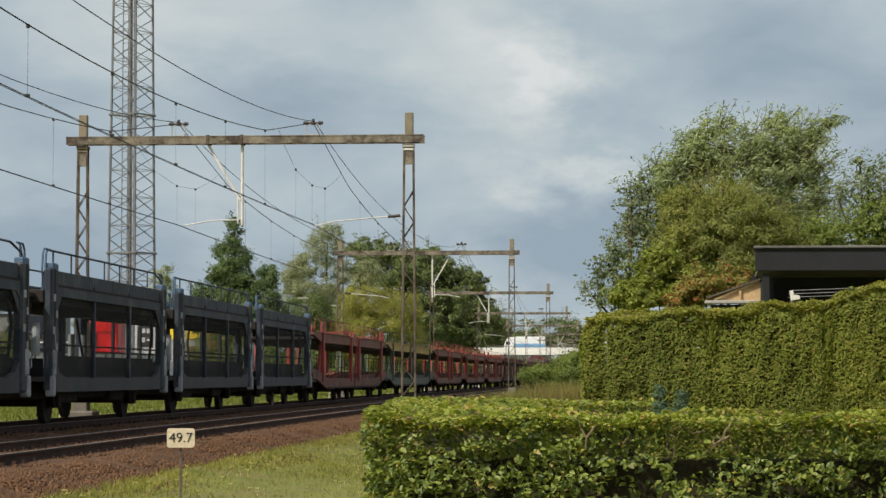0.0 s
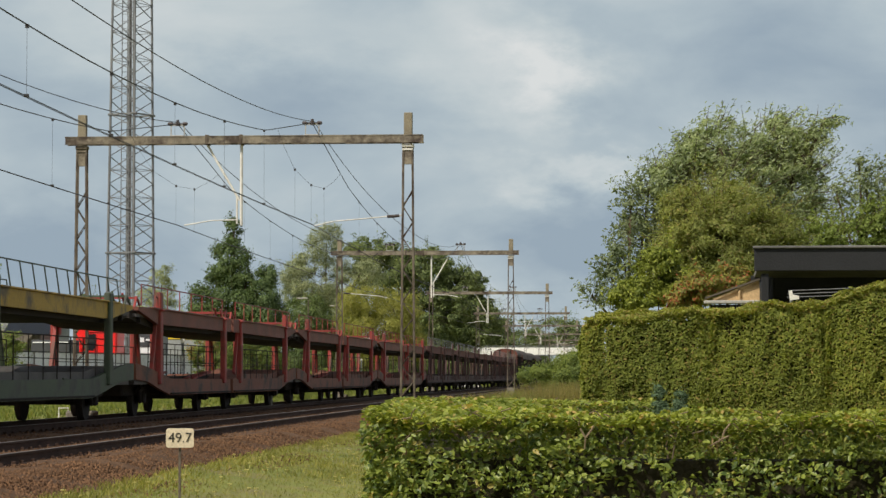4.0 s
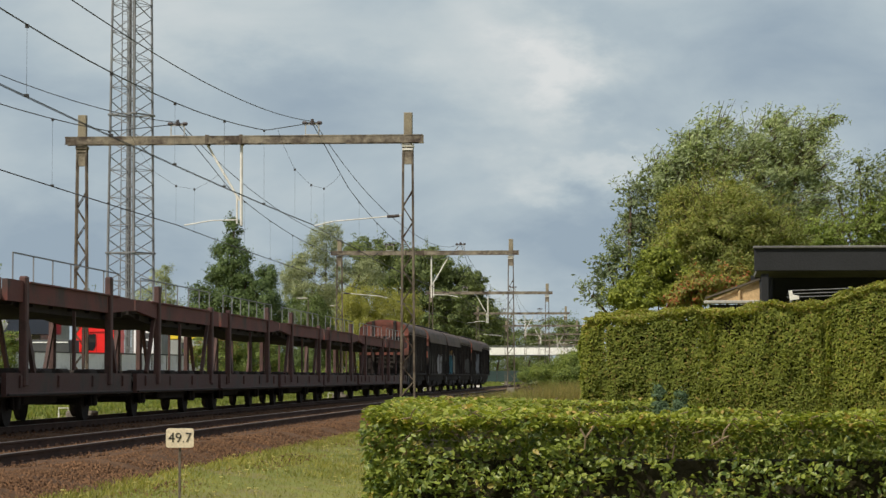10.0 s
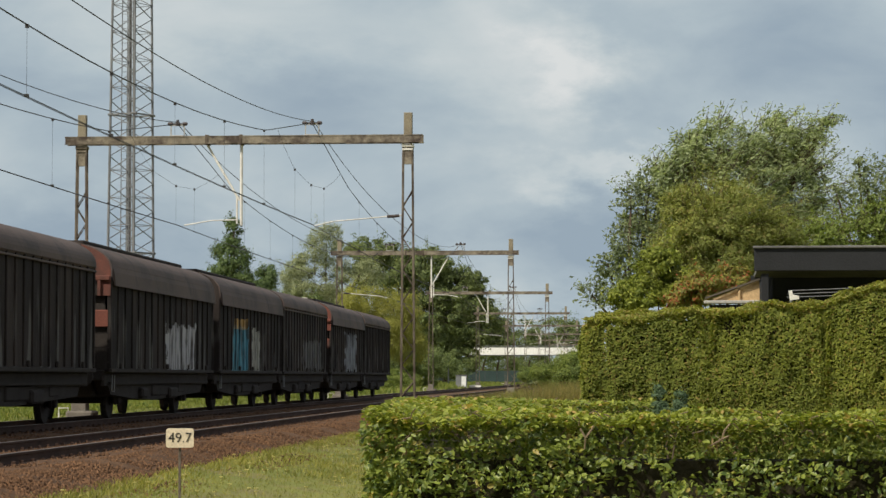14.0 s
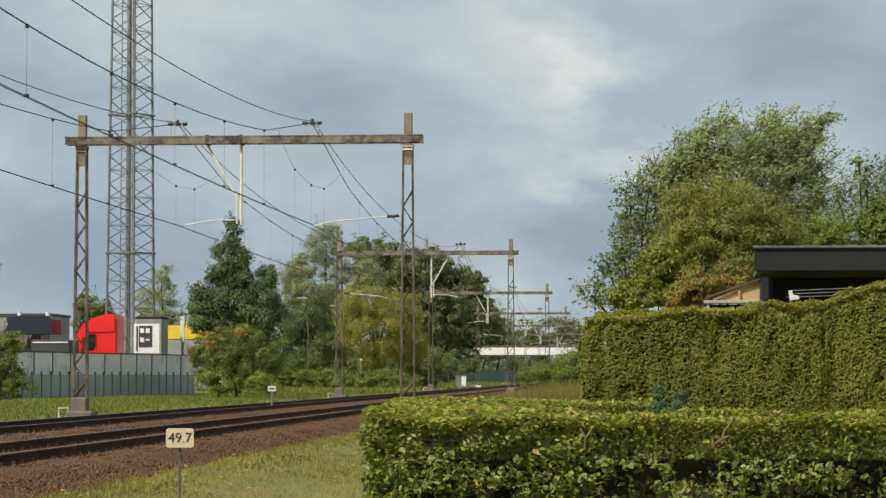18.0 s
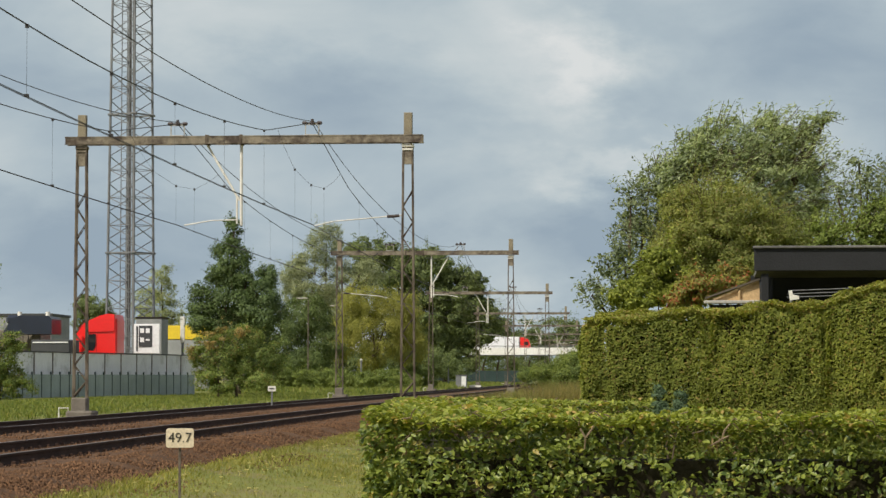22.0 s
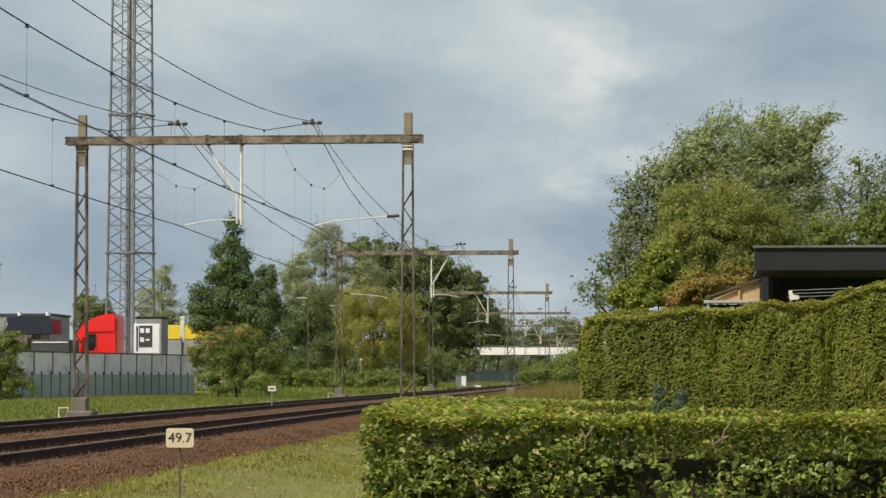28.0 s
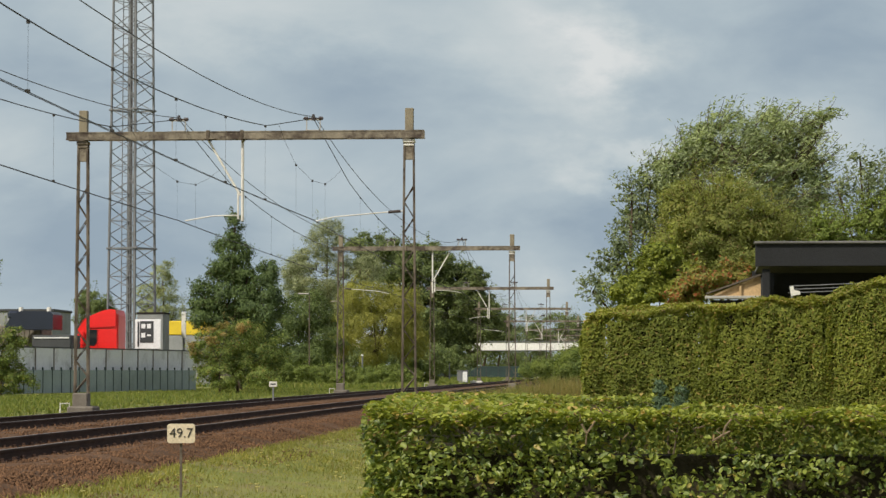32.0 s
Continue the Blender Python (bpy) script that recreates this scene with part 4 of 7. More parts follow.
def hedge(name, label, path, width, z0, z1, leaf, density, mat, kind_cat="hedge", lump=0.06, column=1.0, upright=0.42, twigs=14, young_mat=None, deep=0.17, gap=0.02, scatter=0.5, slim=0.58, thick=0.07, near=False, oval=False):
    """A clipped hedge along a path of (x, y): a solid core, coloured for shaded twigs, with leaves on every side and on
    top.
    """
    t = thing(name, (0, 0, 0), label, kind_cat)
    core, P, N = Mesher(), [], []
    P_new, N_new, P_dry, N_dry = [], [], [], []
    for (xa, ya, *za), (xb, yb, *zb) in zip(path, path[1:]):
        a, b_ = Vector((xa, ya, 0)), Vector((xb, yb, 0))
        top_a, top_b = (za[0] if za else z1), (zb[0] if zb else z1)
        d = b_ - a
        L = d.length
        d.normalize()
        s = Vector((d.y, -d.x, 0))
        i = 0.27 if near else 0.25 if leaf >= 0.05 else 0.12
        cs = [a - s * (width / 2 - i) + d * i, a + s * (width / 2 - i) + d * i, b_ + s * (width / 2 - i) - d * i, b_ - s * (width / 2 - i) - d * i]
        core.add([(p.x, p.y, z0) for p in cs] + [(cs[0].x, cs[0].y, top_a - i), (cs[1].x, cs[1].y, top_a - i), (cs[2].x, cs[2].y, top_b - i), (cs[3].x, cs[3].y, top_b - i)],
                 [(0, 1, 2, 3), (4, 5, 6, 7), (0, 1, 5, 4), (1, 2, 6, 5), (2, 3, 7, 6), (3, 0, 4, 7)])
        hgt = (top_a + top_b) / 2 - z0
        for face, area in (("s", L * hgt), ("-s", L * hgt), ("t", L * width), ("d", width * hgt), ("-d", width * hgt)):
            n = int(area * density * (0.25 if face == "-s" else 1.0))
            u, w, q = rng.random(n), rng.random(n), np.abs(rng.normal(0, thick, n))
            for k in range(n):
                if face in ("s", "-s"):
                    sg = 1 if face == "s" else -1
                    top = top_a + (top_b - top_a) * u[k]
                    p = a + d * (L * u[k]) + s * (sg * width / 2)
                    z = z0 + (top - z0) * w[k]
                    o = s * sg
                    round_in = max(0, (z - (top - 0.18))) ** 2 * 3
                elif face == "t":
                    top = top_a + (top_b - top_a) * u[k]
                    p = a + d * (L * u[k]) + s * ((w[k] - 0.5) * width)
                    z, o, round_in = top, Vector((0, 0, 1)), 0.0
                else:
                    sg = 1 if face == "d" else -1
                    p = (b_ if sg > 0 else a) + s * ((u[k] - 0.5) * width)
                    top = top_b if sg > 0 else top_a
                    z = z0 + (top - z0) * w[k]
                    o = d * sg
                    round_in = max(0, (z - (top - 0.18))) ** 2 * 3
                bulge = lump * noise.noise((p.x * 2.2, p.y * 2.2, z * 2.2 * column)) + lump * 0.7 * noise.noise((p.x * 6, p.y * 6, z * 6 * column))
                hollow = noise.noise((p.x * 3.6, p.y * 3.6, z * 7.0 * column + 40)) + 0.5 * noise.noise((p.x * 13, p.y * 13, z * 18 * column))
                thin = (0.06 * min(1.0, max(0.0, (p.x + 0.6) / 0.8)) + 0.3 * max(0.0, 1 - ((p.x - 0.42) / 0.75) ** 2 - ((z - 0.38) / 0.24) ** 2) + 0.14 * max(0.0, 1 - ((p.x - 0.7) / 1.1) ** 2 - ((z - 0.64) / 0.11) ** 2)) if near else 0.0
                edge = gap - thin
                off = bulge - q[k] - round_in - (deep * min(1.0, (hollow - edge) * 5) if hollow > edge and face != "t" else 0.0)
                if near and hollow > edge + 0.1 and face != "t" and rng.random() < 0.4 + thin:
                    continue
                if face == "t" and (near or leaf >= 0.05):
                    off = off * 0.4
                young = face == "t" or top - z < 0.02 + 0.05 * rng.random() ** 2
                withered = near and not young and 0.02 < top - z < 0.22 and rng.random() < 0.75 * max(0.0, noise.noise((p.x * 1.1 + 3.0, z * 2.0, 9)) + 0.12)
                (P_new if young else P_dry if withered else P).append((p.x + o.x * off, p.y + o.y * off, z + o.z * off + (0.03 * rng.random() ** 6 if face == "t" else 0.0)))
                (N_new if young else N_dry if withered else N).append((o.x * upright, o.y * upright, o.z + 0.7))
    for (xa, ya, *za), (xb, yb, *zb) in zip(path, path[1:]):
        for k in range(int(twigs * math.hypot(xb - xa, yb - ya))):
            u = rng.random()
            x, y = xa + (xb - xa) * u, ya + (yb - ya) * u - width * 0.5 * rng.random() ** 0.5 * (1 if abs(xb - xa) > abs(yb - ya) else 0)
            z = (za[0] if za else z1) * (1 - u) + (zb[0] if zb else z1) * u
            p = Vector((x, y - 0.02, z - rng.uniform(0.0, 0.16)))
            tip = p + Vector((rng.normal(0, 0.05), rng.normal(-0.04, 0.03), rng.uniform(0.0, 0.07)))
            part("twig", Mesher().chain([p, p.lerp(tip, 0.5) + Vector((rng.normal(0, 0.02), 0, 0.01)), tip], 0.0038, 4), M_TWIG, t)
    # solid core, its dark colour gives the shaded gaps between leaves
    part("twig_core", core, M_HEDGECORE, t, "solid dark core for the shaded twiggy inside")
    lv = part("leaves", leaf_mesh("leaves", P, N, leaf, mat, rng, scatter, slim, oval), mat, t)
    lv["kind"] = "stuff"
    if P_dry:
        part("withered_leaves", leaf_mesh("withered_leaves", P_dry, N_dry, leaf * 0.8, M_DRYLEAF, rng, 0.9, 0.4, True), M_DRYLEAF, t, "brown withered leaves")["kind"] = "stuff"
    part("new_growth", leaf_mesh("new_growth", P_new, N_new, leaf * 0.95, young_mat or M_NEWGROWTH, rng, scatter + 0.15, 0.6, near), young_mat or M_NEWGROWTH, t, "yellow-green young leaves on top")["kind"] = "stuff"
    return t


GROUND_R = -0.7
near_hedge = hedge("low_hedge", "clipped knee-high hornbeam hedge with some yellowing leaves", [(-1.61, 15.4, 0.80), (3.2, 15.4, 0.80)], 0.9, GROUND_R, 0.8, 0.046, 3200, M_HEDGE, lump=0.13, deep=0.2, scatter=0.5, twigs=26, near=True, oval=True)
for fork in ([(-0.235, 14.95, 0.61), (-0.231, 14.92, 0.678), (-0.196, 14.91, 0.722), (-0.18, 14.9, 0.75)], [(-0.231, 14.92, 0.678), (-0.262, 14.91, 0.735)],
             [(0.535, 14.95, 0.63), (0.597, 14.91, 0.669), (0.615, 14.9, 0.724), (0.65, 14.9, 0.765)], [(0.597, 14.91, 0.669), (0.64, 14.9, 0.69)]):
    part("twig", Mesher().chain([Vector(p) for p in fork], 0.0065, 5), M_TWIG, near_hedge, "bare pale twig")
hedge("low_hedge", "clipped hornbeam hedge running back along the lawn", [(-1.66+0.65, 15.9, 0.80), (-2.65+0.75, 27.0, 0.80)], 1.3, GROUND_R, 0.8, 0.075, 600, M_HEDGE)
hedge("low_hedge", "clipped hornbeam hedge joining the tall hedge", [(-2.57, 27.6, 0.79), (0.37, 27.6, 0.76)], 0.9, GROUND_R, 0.78, 0.075, 600, M_HEDGE)
hedge("tall_hedge", "tall clipped beech hedge with dense small leaves", [(-0.49, 29.6, 1.60), (-0.31, 29.6, 1.755), (1.00, 29.6, 1.85), (2.37, 29.6, 1.945), (3.66, 29.6, 2.27)], 1.2, GROUND_R, 1.8, 0.045, 6200, M_TALLHEDGE, lump=0.09, column=0.4, upright=0.9, twigs=5, young_mat=M_TALLNEW, deep=0.03, gap=0.3, scatter=0.5, slim=0.42, thick=0.03, oval=True)

# ---- trees ----


SWAYING = []


def tree(name, label, base, lobes, leaf, clumps, per, mat, trunk_r=0.18, seed=1, spread=0.16, slim=0.5, droop=0.0, group="", sway=0.0, sprays=None, wind=(0.1, 0, 0.3), puff=1.7, grain=(0, 0, -0.35), loose=0.2):
    """Trunk, limbs to every lobe, and a crown of leaf clumps. Lobes are (x, y, z, rx, ry, rz) in the world; puff: how coarse the clumps are; loose: how many leaves stray from them."""
    r = np.random.default_rng(seed)
    base = Vector((base[0], base[1], ground_z(base[0])))
    t = thing(name, base, label, "tree" if name.endswith("tree") else "shrub", group)
    zc = sum(l[2] for l in lobes) / len(lobes)
    fork = Vector((sum(l[0] for l in lobes) / len(lobes), sum(l[1] for l in lobes) / len(lobes), base.z + (zc - base.z) * 0.55)) - base
    w = Mesher().tube((0, 0, -0.3), fork * 0.5, trunk_r * 1.2, trunk_r * 0.9, 9).tube(fork * 0.5, fork, trunk_r * 0.9, trunk_r * 0.65, 9)
    part("trunk", w, M_WOOD, t, "grey brown bark")
    lm, P, N = Mesher(), [], []
    tot = sum(l[3] * l[5] for l in lobes)
    per *= 0.8 * puff ** 2
    mean_r = sum(l[3] * l[5] * (l[3] + l[5]) / 2 for l in lobes) / tot
    clump_r = max(spread * mean_r * (puff + 0.15), leaf * 1.7)
    sprays = clumps * 0.16 if sprays is None else sprays
    wind = Vector(wind)
    for lb in lobes:
        c = Vector(lb[:3]) - base
        rad = Vector(lb[3:])
        mid = fork.lerp(c, 0.5) + Vector(r.normal(0, 0.1, 3)) * rad.x
        part("limb", Mesher().chain([fork * 0.95, mid, c], trunk_r * 0.3, 6), M_WOOD, t)
        first = len(P)
        size = min(clump_r, 0.45 * min(lb[3], lb[5]) + leaf * 0.5)
        n = max(5, int(clumps / puff ** 2 * lb[3] * lb[5] / tot * min(3.0, (clump_r / size) ** 1.6)))
        for k in range(n):
            d = Vector(r.normal(0, 1, 3)).normalized()
            q = (0.4 + 0.47 * r.random() ** 0.6) * (1.0 + 0.25 * noise.noise(d * 2.3 + Vector((lb[0], lb[1], lb[2]))))
            cc = c + Vector((d.x * rad.x, d.y * rad.y, d.z * rad.z)) * q
            if q > 0.55 and r.random() < 0.5:
                lm.tube(c.lerp(cc, 0.3), cc, trunk_r * 0.1, trunk_r * 0.03, 4)
            grow = r.uniform(0.55, 1.35)
            cr = size * grow
            m = max(8, int(per * (size / clump_r) ** 2 * (0.4 + 0.6 * grow ** 2)))
            pts = r.normal(0, 1, (m, 3)) + np.array(d) * 0.5 + np.array([0, 0, 0.25])
            pts /= np.linalg.norm(pts, axis=1)[:, None]
            out = pts.copy()
            pts *= (cr * (0.45 + 0.6 * r.random(m) ** 0.7))[:, None] * np.array([1, 1, 0.72])
            stray = int(m * loose)
            pts[:stray] *= r.uniform(1.0, 1.7, (stray, 1))
            pts[:, 2] -= droop * np.abs(r.normal(0, 1, m)) * cr
            P.append(pts + np.array(cc))
            N.append(out * 0.9 + np.array(d) * 0.25 + np.array([0, 0, 0.35]))
        for k in range(max(4, int(sprays * lb[3] * lb[5] / tot))):
            d = Vector(r.normal(0, 1, 3)).normalized()
            start = c + Vector((d.x * rad.x, d.y * rad.y, d.z * rad.z)) * r.uniform(0.6, 0.9)
            reach = (d + wind + Vector(r.normal(0, 0.25, 3))).normalized() * (r.uniform(0.25, 0.62) * min(rad.x, rad.z) + leaf * 2)
            tip = start + reach
            lm.tube(start, tip, trunk_r * 0.05, trunk_r * 0.02, 4)
            m = max(7, int(reach.length / leaf * 3.2))
            u = r.random(m) ** 0.8
            side = r.normal(0, 1, (m, 3)) * (leaf * 0.55 + reach.length * 0.13 * (1 - u))[:, None]
            P.append(np.array(start) + np.array(reach) * u[:, None] + side)
            N.append(r.normal(0, 0.5, (m, 3)) + np.array(d) * 0.3 + np.array([0, 0, 0.6]))
        if sway:
            low = fork * 0.95
            leaves = leaf_mesh("foliage", np.concatenate(P[first:]) - np.array(low), np.concatenate(N[first:]), leaf, mat, r, 0.45, slim, grain=grain)
            bough = part("foliage", leaves, mat, t)
            bough.matrix_basis = Matrix.Translation(low)
            SWAYING.append((bough, low.copy(), sway, (c - low).length, r.uniform(0, 6.28)))
    part("twig_work", lm, M_WOOD, t)["kind"] = "stuff"
    if sway:
        return t
    part("crown", leaf_mesh("crown", np.concatenate(P), np.concatenate(N), leaf, mat, r, 0.45, slim, grain=grain), mat, t)
    return t


F_DARK = foliage("dark alder leaves", (0.14, 0.20, 0.07), (0.048, 0.080, 0.030), None, 0.22)
F_DEEP = foliage("deep green thicket leaves", (0.18, 0.235, 0.08), (0.07, 0.105, 0.038), None, 0.28)
F_OAK = foliage("oak leaves", (0.22, 0.27, 0.105), (0.088, 0.122, 0.05), None, 0.3)
F_GREY = foliage("grey willow leaves", (0.38, 0.41, 0.27), (0.20, 0.23, 0.145), None, 0.35)
F_POPLAR = foliage("pale poplar leaves", (0.42, 0.45, 0.265), (0.25, 0.28, 0.155), None, 0.42)
F_OLIVE = foliage("yellow willow leaves", (0.38, 0.375, 0.10), (0.245, 0.25, 0.064), None, 0.38)
F_SHRUB = foliage("shrub leaves", (0.28, 0.345, 0.095), (0.085, 0.13, 0.036), (0.36, 0.24, 0.085), 0.34, share=0.05)
F_RUST = foliage("brownish shoot leaves", (0.42, 0.33, 0.14), (0.17, 0.15, 0.06), (0.42, 0.23, 0.10), 0.36, share=0.1)
F_MID = foliage("hedgerow leaves", (0.25, 0.30, 0.075), (0.10, 0.145, 0.036), None, 0.3)
F_MIDB = foliage("garden leaves", (0.28, 0.345, 0.095), (0.14, 0.19, 0.052), None, 0.4)
F_OLIVEG = foliage("olive garden leaves", (0.325, 0.355, 0.105), (0.185, 0.212, 0.064), (0.33, 0.26, 0.11), 0.42)
F_LIME = foliage("bright shrub leaves", (0.31, 0.345, 0.064), (0.125, 0.165, 0.03), None, 0.37)
F_SILVER = foliage("silver willow leaves", (0.46, 0.52, 0.33), (0.20, 0.25, 0.135), None, 0.44)
F_BRANCHY = foliage("grey-green branch leaves", (0.30, 0.35, 0.215), (0.13, 0.165, 0.10), None, 0.4)
F_AUTUMN = foliage("reddish shrub leaves", (0.29, 0.28, 0.07), (0.15, 0.155, 0.04), (0.36, 0.12, 0.055), 0.38, share=0.2)
F_BLUE = foliage("blue juniper needles", (0.17, 0.25, 0.155), (0.08, 0.13, 0.08), None, 0.25)


# across the line
tree("alder_tree", "dark green alder tree with a pointed crown", (-22.83, 143.31, 0.27), [(-22.5, 143.31, 2.7, 1.9, 1.9, 2.3), (-23.17, 143.29, 5.33, 1.9, 1.9, 1.7), (-23.27, 143.28, 7.7, 1.1, 1.1, 1.6), (-22.25, 142.9, 6.75, 0.62, 0.62, 0.5), (-24.25, 143.2, 7.0, 0.55, 0.55, 0.45), (-23.1, 143.29, 9.7, 0.48, 0.48, 1.15), (-21.33, 142.42, 5.14, 1.27, 1.27, 2.01), (-24.95, 143.15, 5.50, 0.94, 0.94, 1.01), (-20.90, 142.45, 6.98, 0.67, 0.67, 0.80), (-24.5, 143.20, 4.3, 1.1, 1.1, 0.9)], 0.13, 950, 100, F_DARK, 0.2, 21, 0.17, 0.6, puff=1.9, loose=0.1)
tree("wide_shrub", "broad shrub with olive and reddish leaves by the fence", (-20.47, 128.49, 0.11), [(-21.53, 128.41, 1.87, 1.51, 1.51, 1.51), (-19.26, 128.57, 1.87, 1.33, 1.33, 1.57), (-20.47, 128.49, 2.92, 1.39, 1.39, 1.09), (-22.43, 128.34, 2.11, 0.67, 0.67, 1.21), (-21.06, 127.44, 0.81, 1.65, 1.65, 0.66), (-18.96, 127.60, 0.72, 1.14, 1.14, 0.60)], 0.10, 560, 100, F_SHRUB, 0.08, 22, 0.16, puff=2.0, loose=0.15)
tree("shrub", "brownish shoots of a bramble growing over a broad shrub", (-21.3, 127.3, 0.11), [(-20.9, 127.3, 3.35, 0.85, 0.7, 0.55), (-21.9, 127.3, 3.0, 0.75, 0.6, 0.6), (-19.9, 127.4, 3.45, 0.5, 0.5, 0.35), (-22.6, 127.3, 2.3, 0.45, 0.5, 0.5)], 0.10, 60, 45, F_RUST, 0.05, 29, 0.16, puff=1.3, loose=0.35)
tree("grey_willow_tree", "pale grey-green willow tree", (-32.41, 259.60, 1.48), [(-33.02, 259.56, 11.23, 3.78, 3.78, 3.96), (-31.81, 259.65, 15.49, 1.95, 1.95, 2.07), (-35.16, 259.40, 11.23, 1.71, 1.71, 3.05), (-28.15, 259.92, 12.14, 2.92, 2.92, 2.07), (-30.59, 259.74, 7.57, 3.66, 3.66, 3.66)], 0.22, 700, 95, F_GREY, 0.25, 23, 0.13, 0.35, puff=1.3, loose=0.35)
tree("willow_tree", "yellow-green weeping willow tree", (-23.71, 234.25, 1.43), [(-23.98, 234.23, 5.82, 4.67, 4.67, 3.18), (-25.36, 234.12, 8.57, 2.63, 2.63, 1.76), (-22.06, 234.37, 7.75, 2.52, 2.52, 1.87), (-20.69, 234.47, 4.45, 1.65, 1.65, 2.52), (-27.28, 233.98, 5.00, 1.43, 1.43, 2.52), (-24.16, 233.21, 2.80, 1.42, 1.42, 0.98)], 0.17, 900, 110, F_OLIVE, 0.25, 24, 0.14, 0.4, 0.5, puff=1.5)
tree("oak_tree", "large dark green oak tree", (-27.93, 382.93, 0.60), [(-29.28, 382.83, 10.63, 6.98, 6.98, 7.16), (-36.89, 382.27, 17.79, 5.91, 5.91, 4.66), (-40.02, 382.04, 20.48, 3.94, 3.94, 2.51), (-31.07, 382.70, 18.24, 5.55, 5.55, 3.22), (-25.70, 383.10, 15.55, 3.40, 3.40, 3.04), (-23.64, 383.25, 9.73, 3.04, 3.04, 4.48), (-32.41, 382.60, 7.05, 5.37, 5.37, 5.55), (-25.97, 383.08, 6.15, 2.51, 2.51, 3.58), (-21.85, 383.38, 8.84, 2.15, 2.15, 3.40), (-29.20, 381.84, 3.91, 5.00, 5.00, 2.68), (-24.29, 382.20, 4.18, 1.61, 1.61, 2.68), (-28.20, 382.5, 13.26, 2.6, 2.6, 2.6), (-25.52, 382.5, 11.03, 2.0, 2.0, 2.4), (-21.97, 382.9, 11.92, 2.0, 2.0, 2.6), (-21.35, 382.9, 8.80, 2.0, 2.0, 2.4), (-23.13, 382.9, 15.49, 1.8, 1.8, 1.8)], 0.36, 1950, 110, F_OAK, 0.5, 25, 0.13, 0.6, puff=1.7, loose=0.1)
tree("round_tree", "dark green tree mass behind the line", (-29.15, 222.84, 1.31), [(-29.41, 222.82, 6.13, 2.51, 2.51, 2.93), (-31.24, 222.69, 4.56, 1.99, 1.99, 2.62), (-27.84, 222.94, 4.03, 1.99, 1.99, 2.41), (-29.02, 221.85, 2.56, 2.87, 2.87, 1.25)], 0.17, 620, 90, F_DEEP, 0.2, 26, 0.15)
tree("pale_tree", "slender pale green poplar-like tree", (-35.15, 182.40, 2.21), [(-35.24, 182.39, 5.01, 1.66, 1.66, 2.84), (-34.93, 182.41, 8.02, 1.13, 1.13, 1.81), (-36.14, 182.33, 6.30, 0.79, 0.79, 1.81), (-34.07, 182.48, 5.65, 0.70, 0.70, 1.29), (-33.2, 182.5, 4.6, 0.8, 0.8, 1.6)], 0.15, 360, 55, F_POPLAR, 0.14, 27, 0.15, 0.4, puff=1.2, loose=0.3)
tree("round_tree", "round dark tree behind the yard", (-45.52, 206.63, 2.37), [(-45.61, 206.62, 6.52, 1.76, 1.76, 1.86), (-44.30, 206.72, 5.54, 0.98, 0.98, 1.47)], 0.17, 260, 90, F_OAK, 0.2, 28, 0.17)
tree("edge_shrub", "overhanging olive shrub beside the fence", (-27.55, 105.96, 0.10), [(-27.48, 105.97, 1.98, 0.90, 0.90, 1.11), (-28.68, 105.88, 2.48, 1.51, 1.51, 1.76), (-28.03, 105.93, 5.50, 0.40, 0.40, 0.90), (-26.80, 106.02, 2.48, 0.45, 0.45, 0.55), (-27.68, 105.95, 0.72, 1.00, 1.00, 0.55), (-27.0, 106.0, 1.35, 0.75, 0.75, 0.8), (-26.7, 106.0, 0.55, 0.95, 0.95, 0.5)], 0.10, 430, 80, F_SHRUB, 0.1, 29, 0.16)
# behind the bridge and along the right of the line
for i, (px, py, rr) in enumerate((((-24.00, 598.22, 10.40), 5.0, 5.0), ((-16.87, 618.75, 12.15), 6.5, 5.0), ((-32.01, 617.63, 4.22), 8.0, 4.5), ((-13.27, 619.02, 10.71), 6.0, 4.5), ((-24.86, 638.16, 3.58), 8.0, 4.0), ((-35.16, 597.40, 11.5), 6.0, 6.5), ((-31.4, 600.0, 12.6), 4.0, 6.5))):
    tree("far_tree", "distant green tree beside the bridge", (px[0], px[1], 0.0), [(px[0], px[1], px[2], py, py, rr), (px[0] + py * 0.5, px[1], px[2] - rr * 0.4, py * 0.7, py * 0.7, rr * 0.8)], 0.45, 220, 60, F_OAK, 0.3, 40 + i, 0.17)
tree("bank_shrub", "low green shrub on the railway bank", (-3.21, 117.76, 0.42), [(-2.80, 117.79, 1.52, 0.82, 0.82, 0.66), (-3.76, 117.72, 1.19, 0.71, 0.71, 0.49), (-2.25, 117.83, 1.52, 0.93, 0.93, 0.93)], 0.085, 330, 70, F_MID, 0.06, 50, 0.17)
tree("bank_shrub", "leafy shrub at the end of the tall hedge", (-1.67, 99.88, 0.52), [(-1.67, 99.88, 1.33, 0.88, 0.88, 0.88), (-2.37, 99.82, 0.86, 0.79, 0.79, 0.56)], 0.08, 260, 70, F_MID, 0.06, 51, 0.17)
tree("bank_shrub", "low shrub near the track on the bank", (-4.67, 127.65, 0.37), [(-4.67, 127.65, 1.02, 0.89, 0.89, 0.60), (-3.78, 127.72, 0.90, 1.01, 1.01, 0.65)], 0.085, 220, 60, F_MID, 0.06, 52, 0.17)
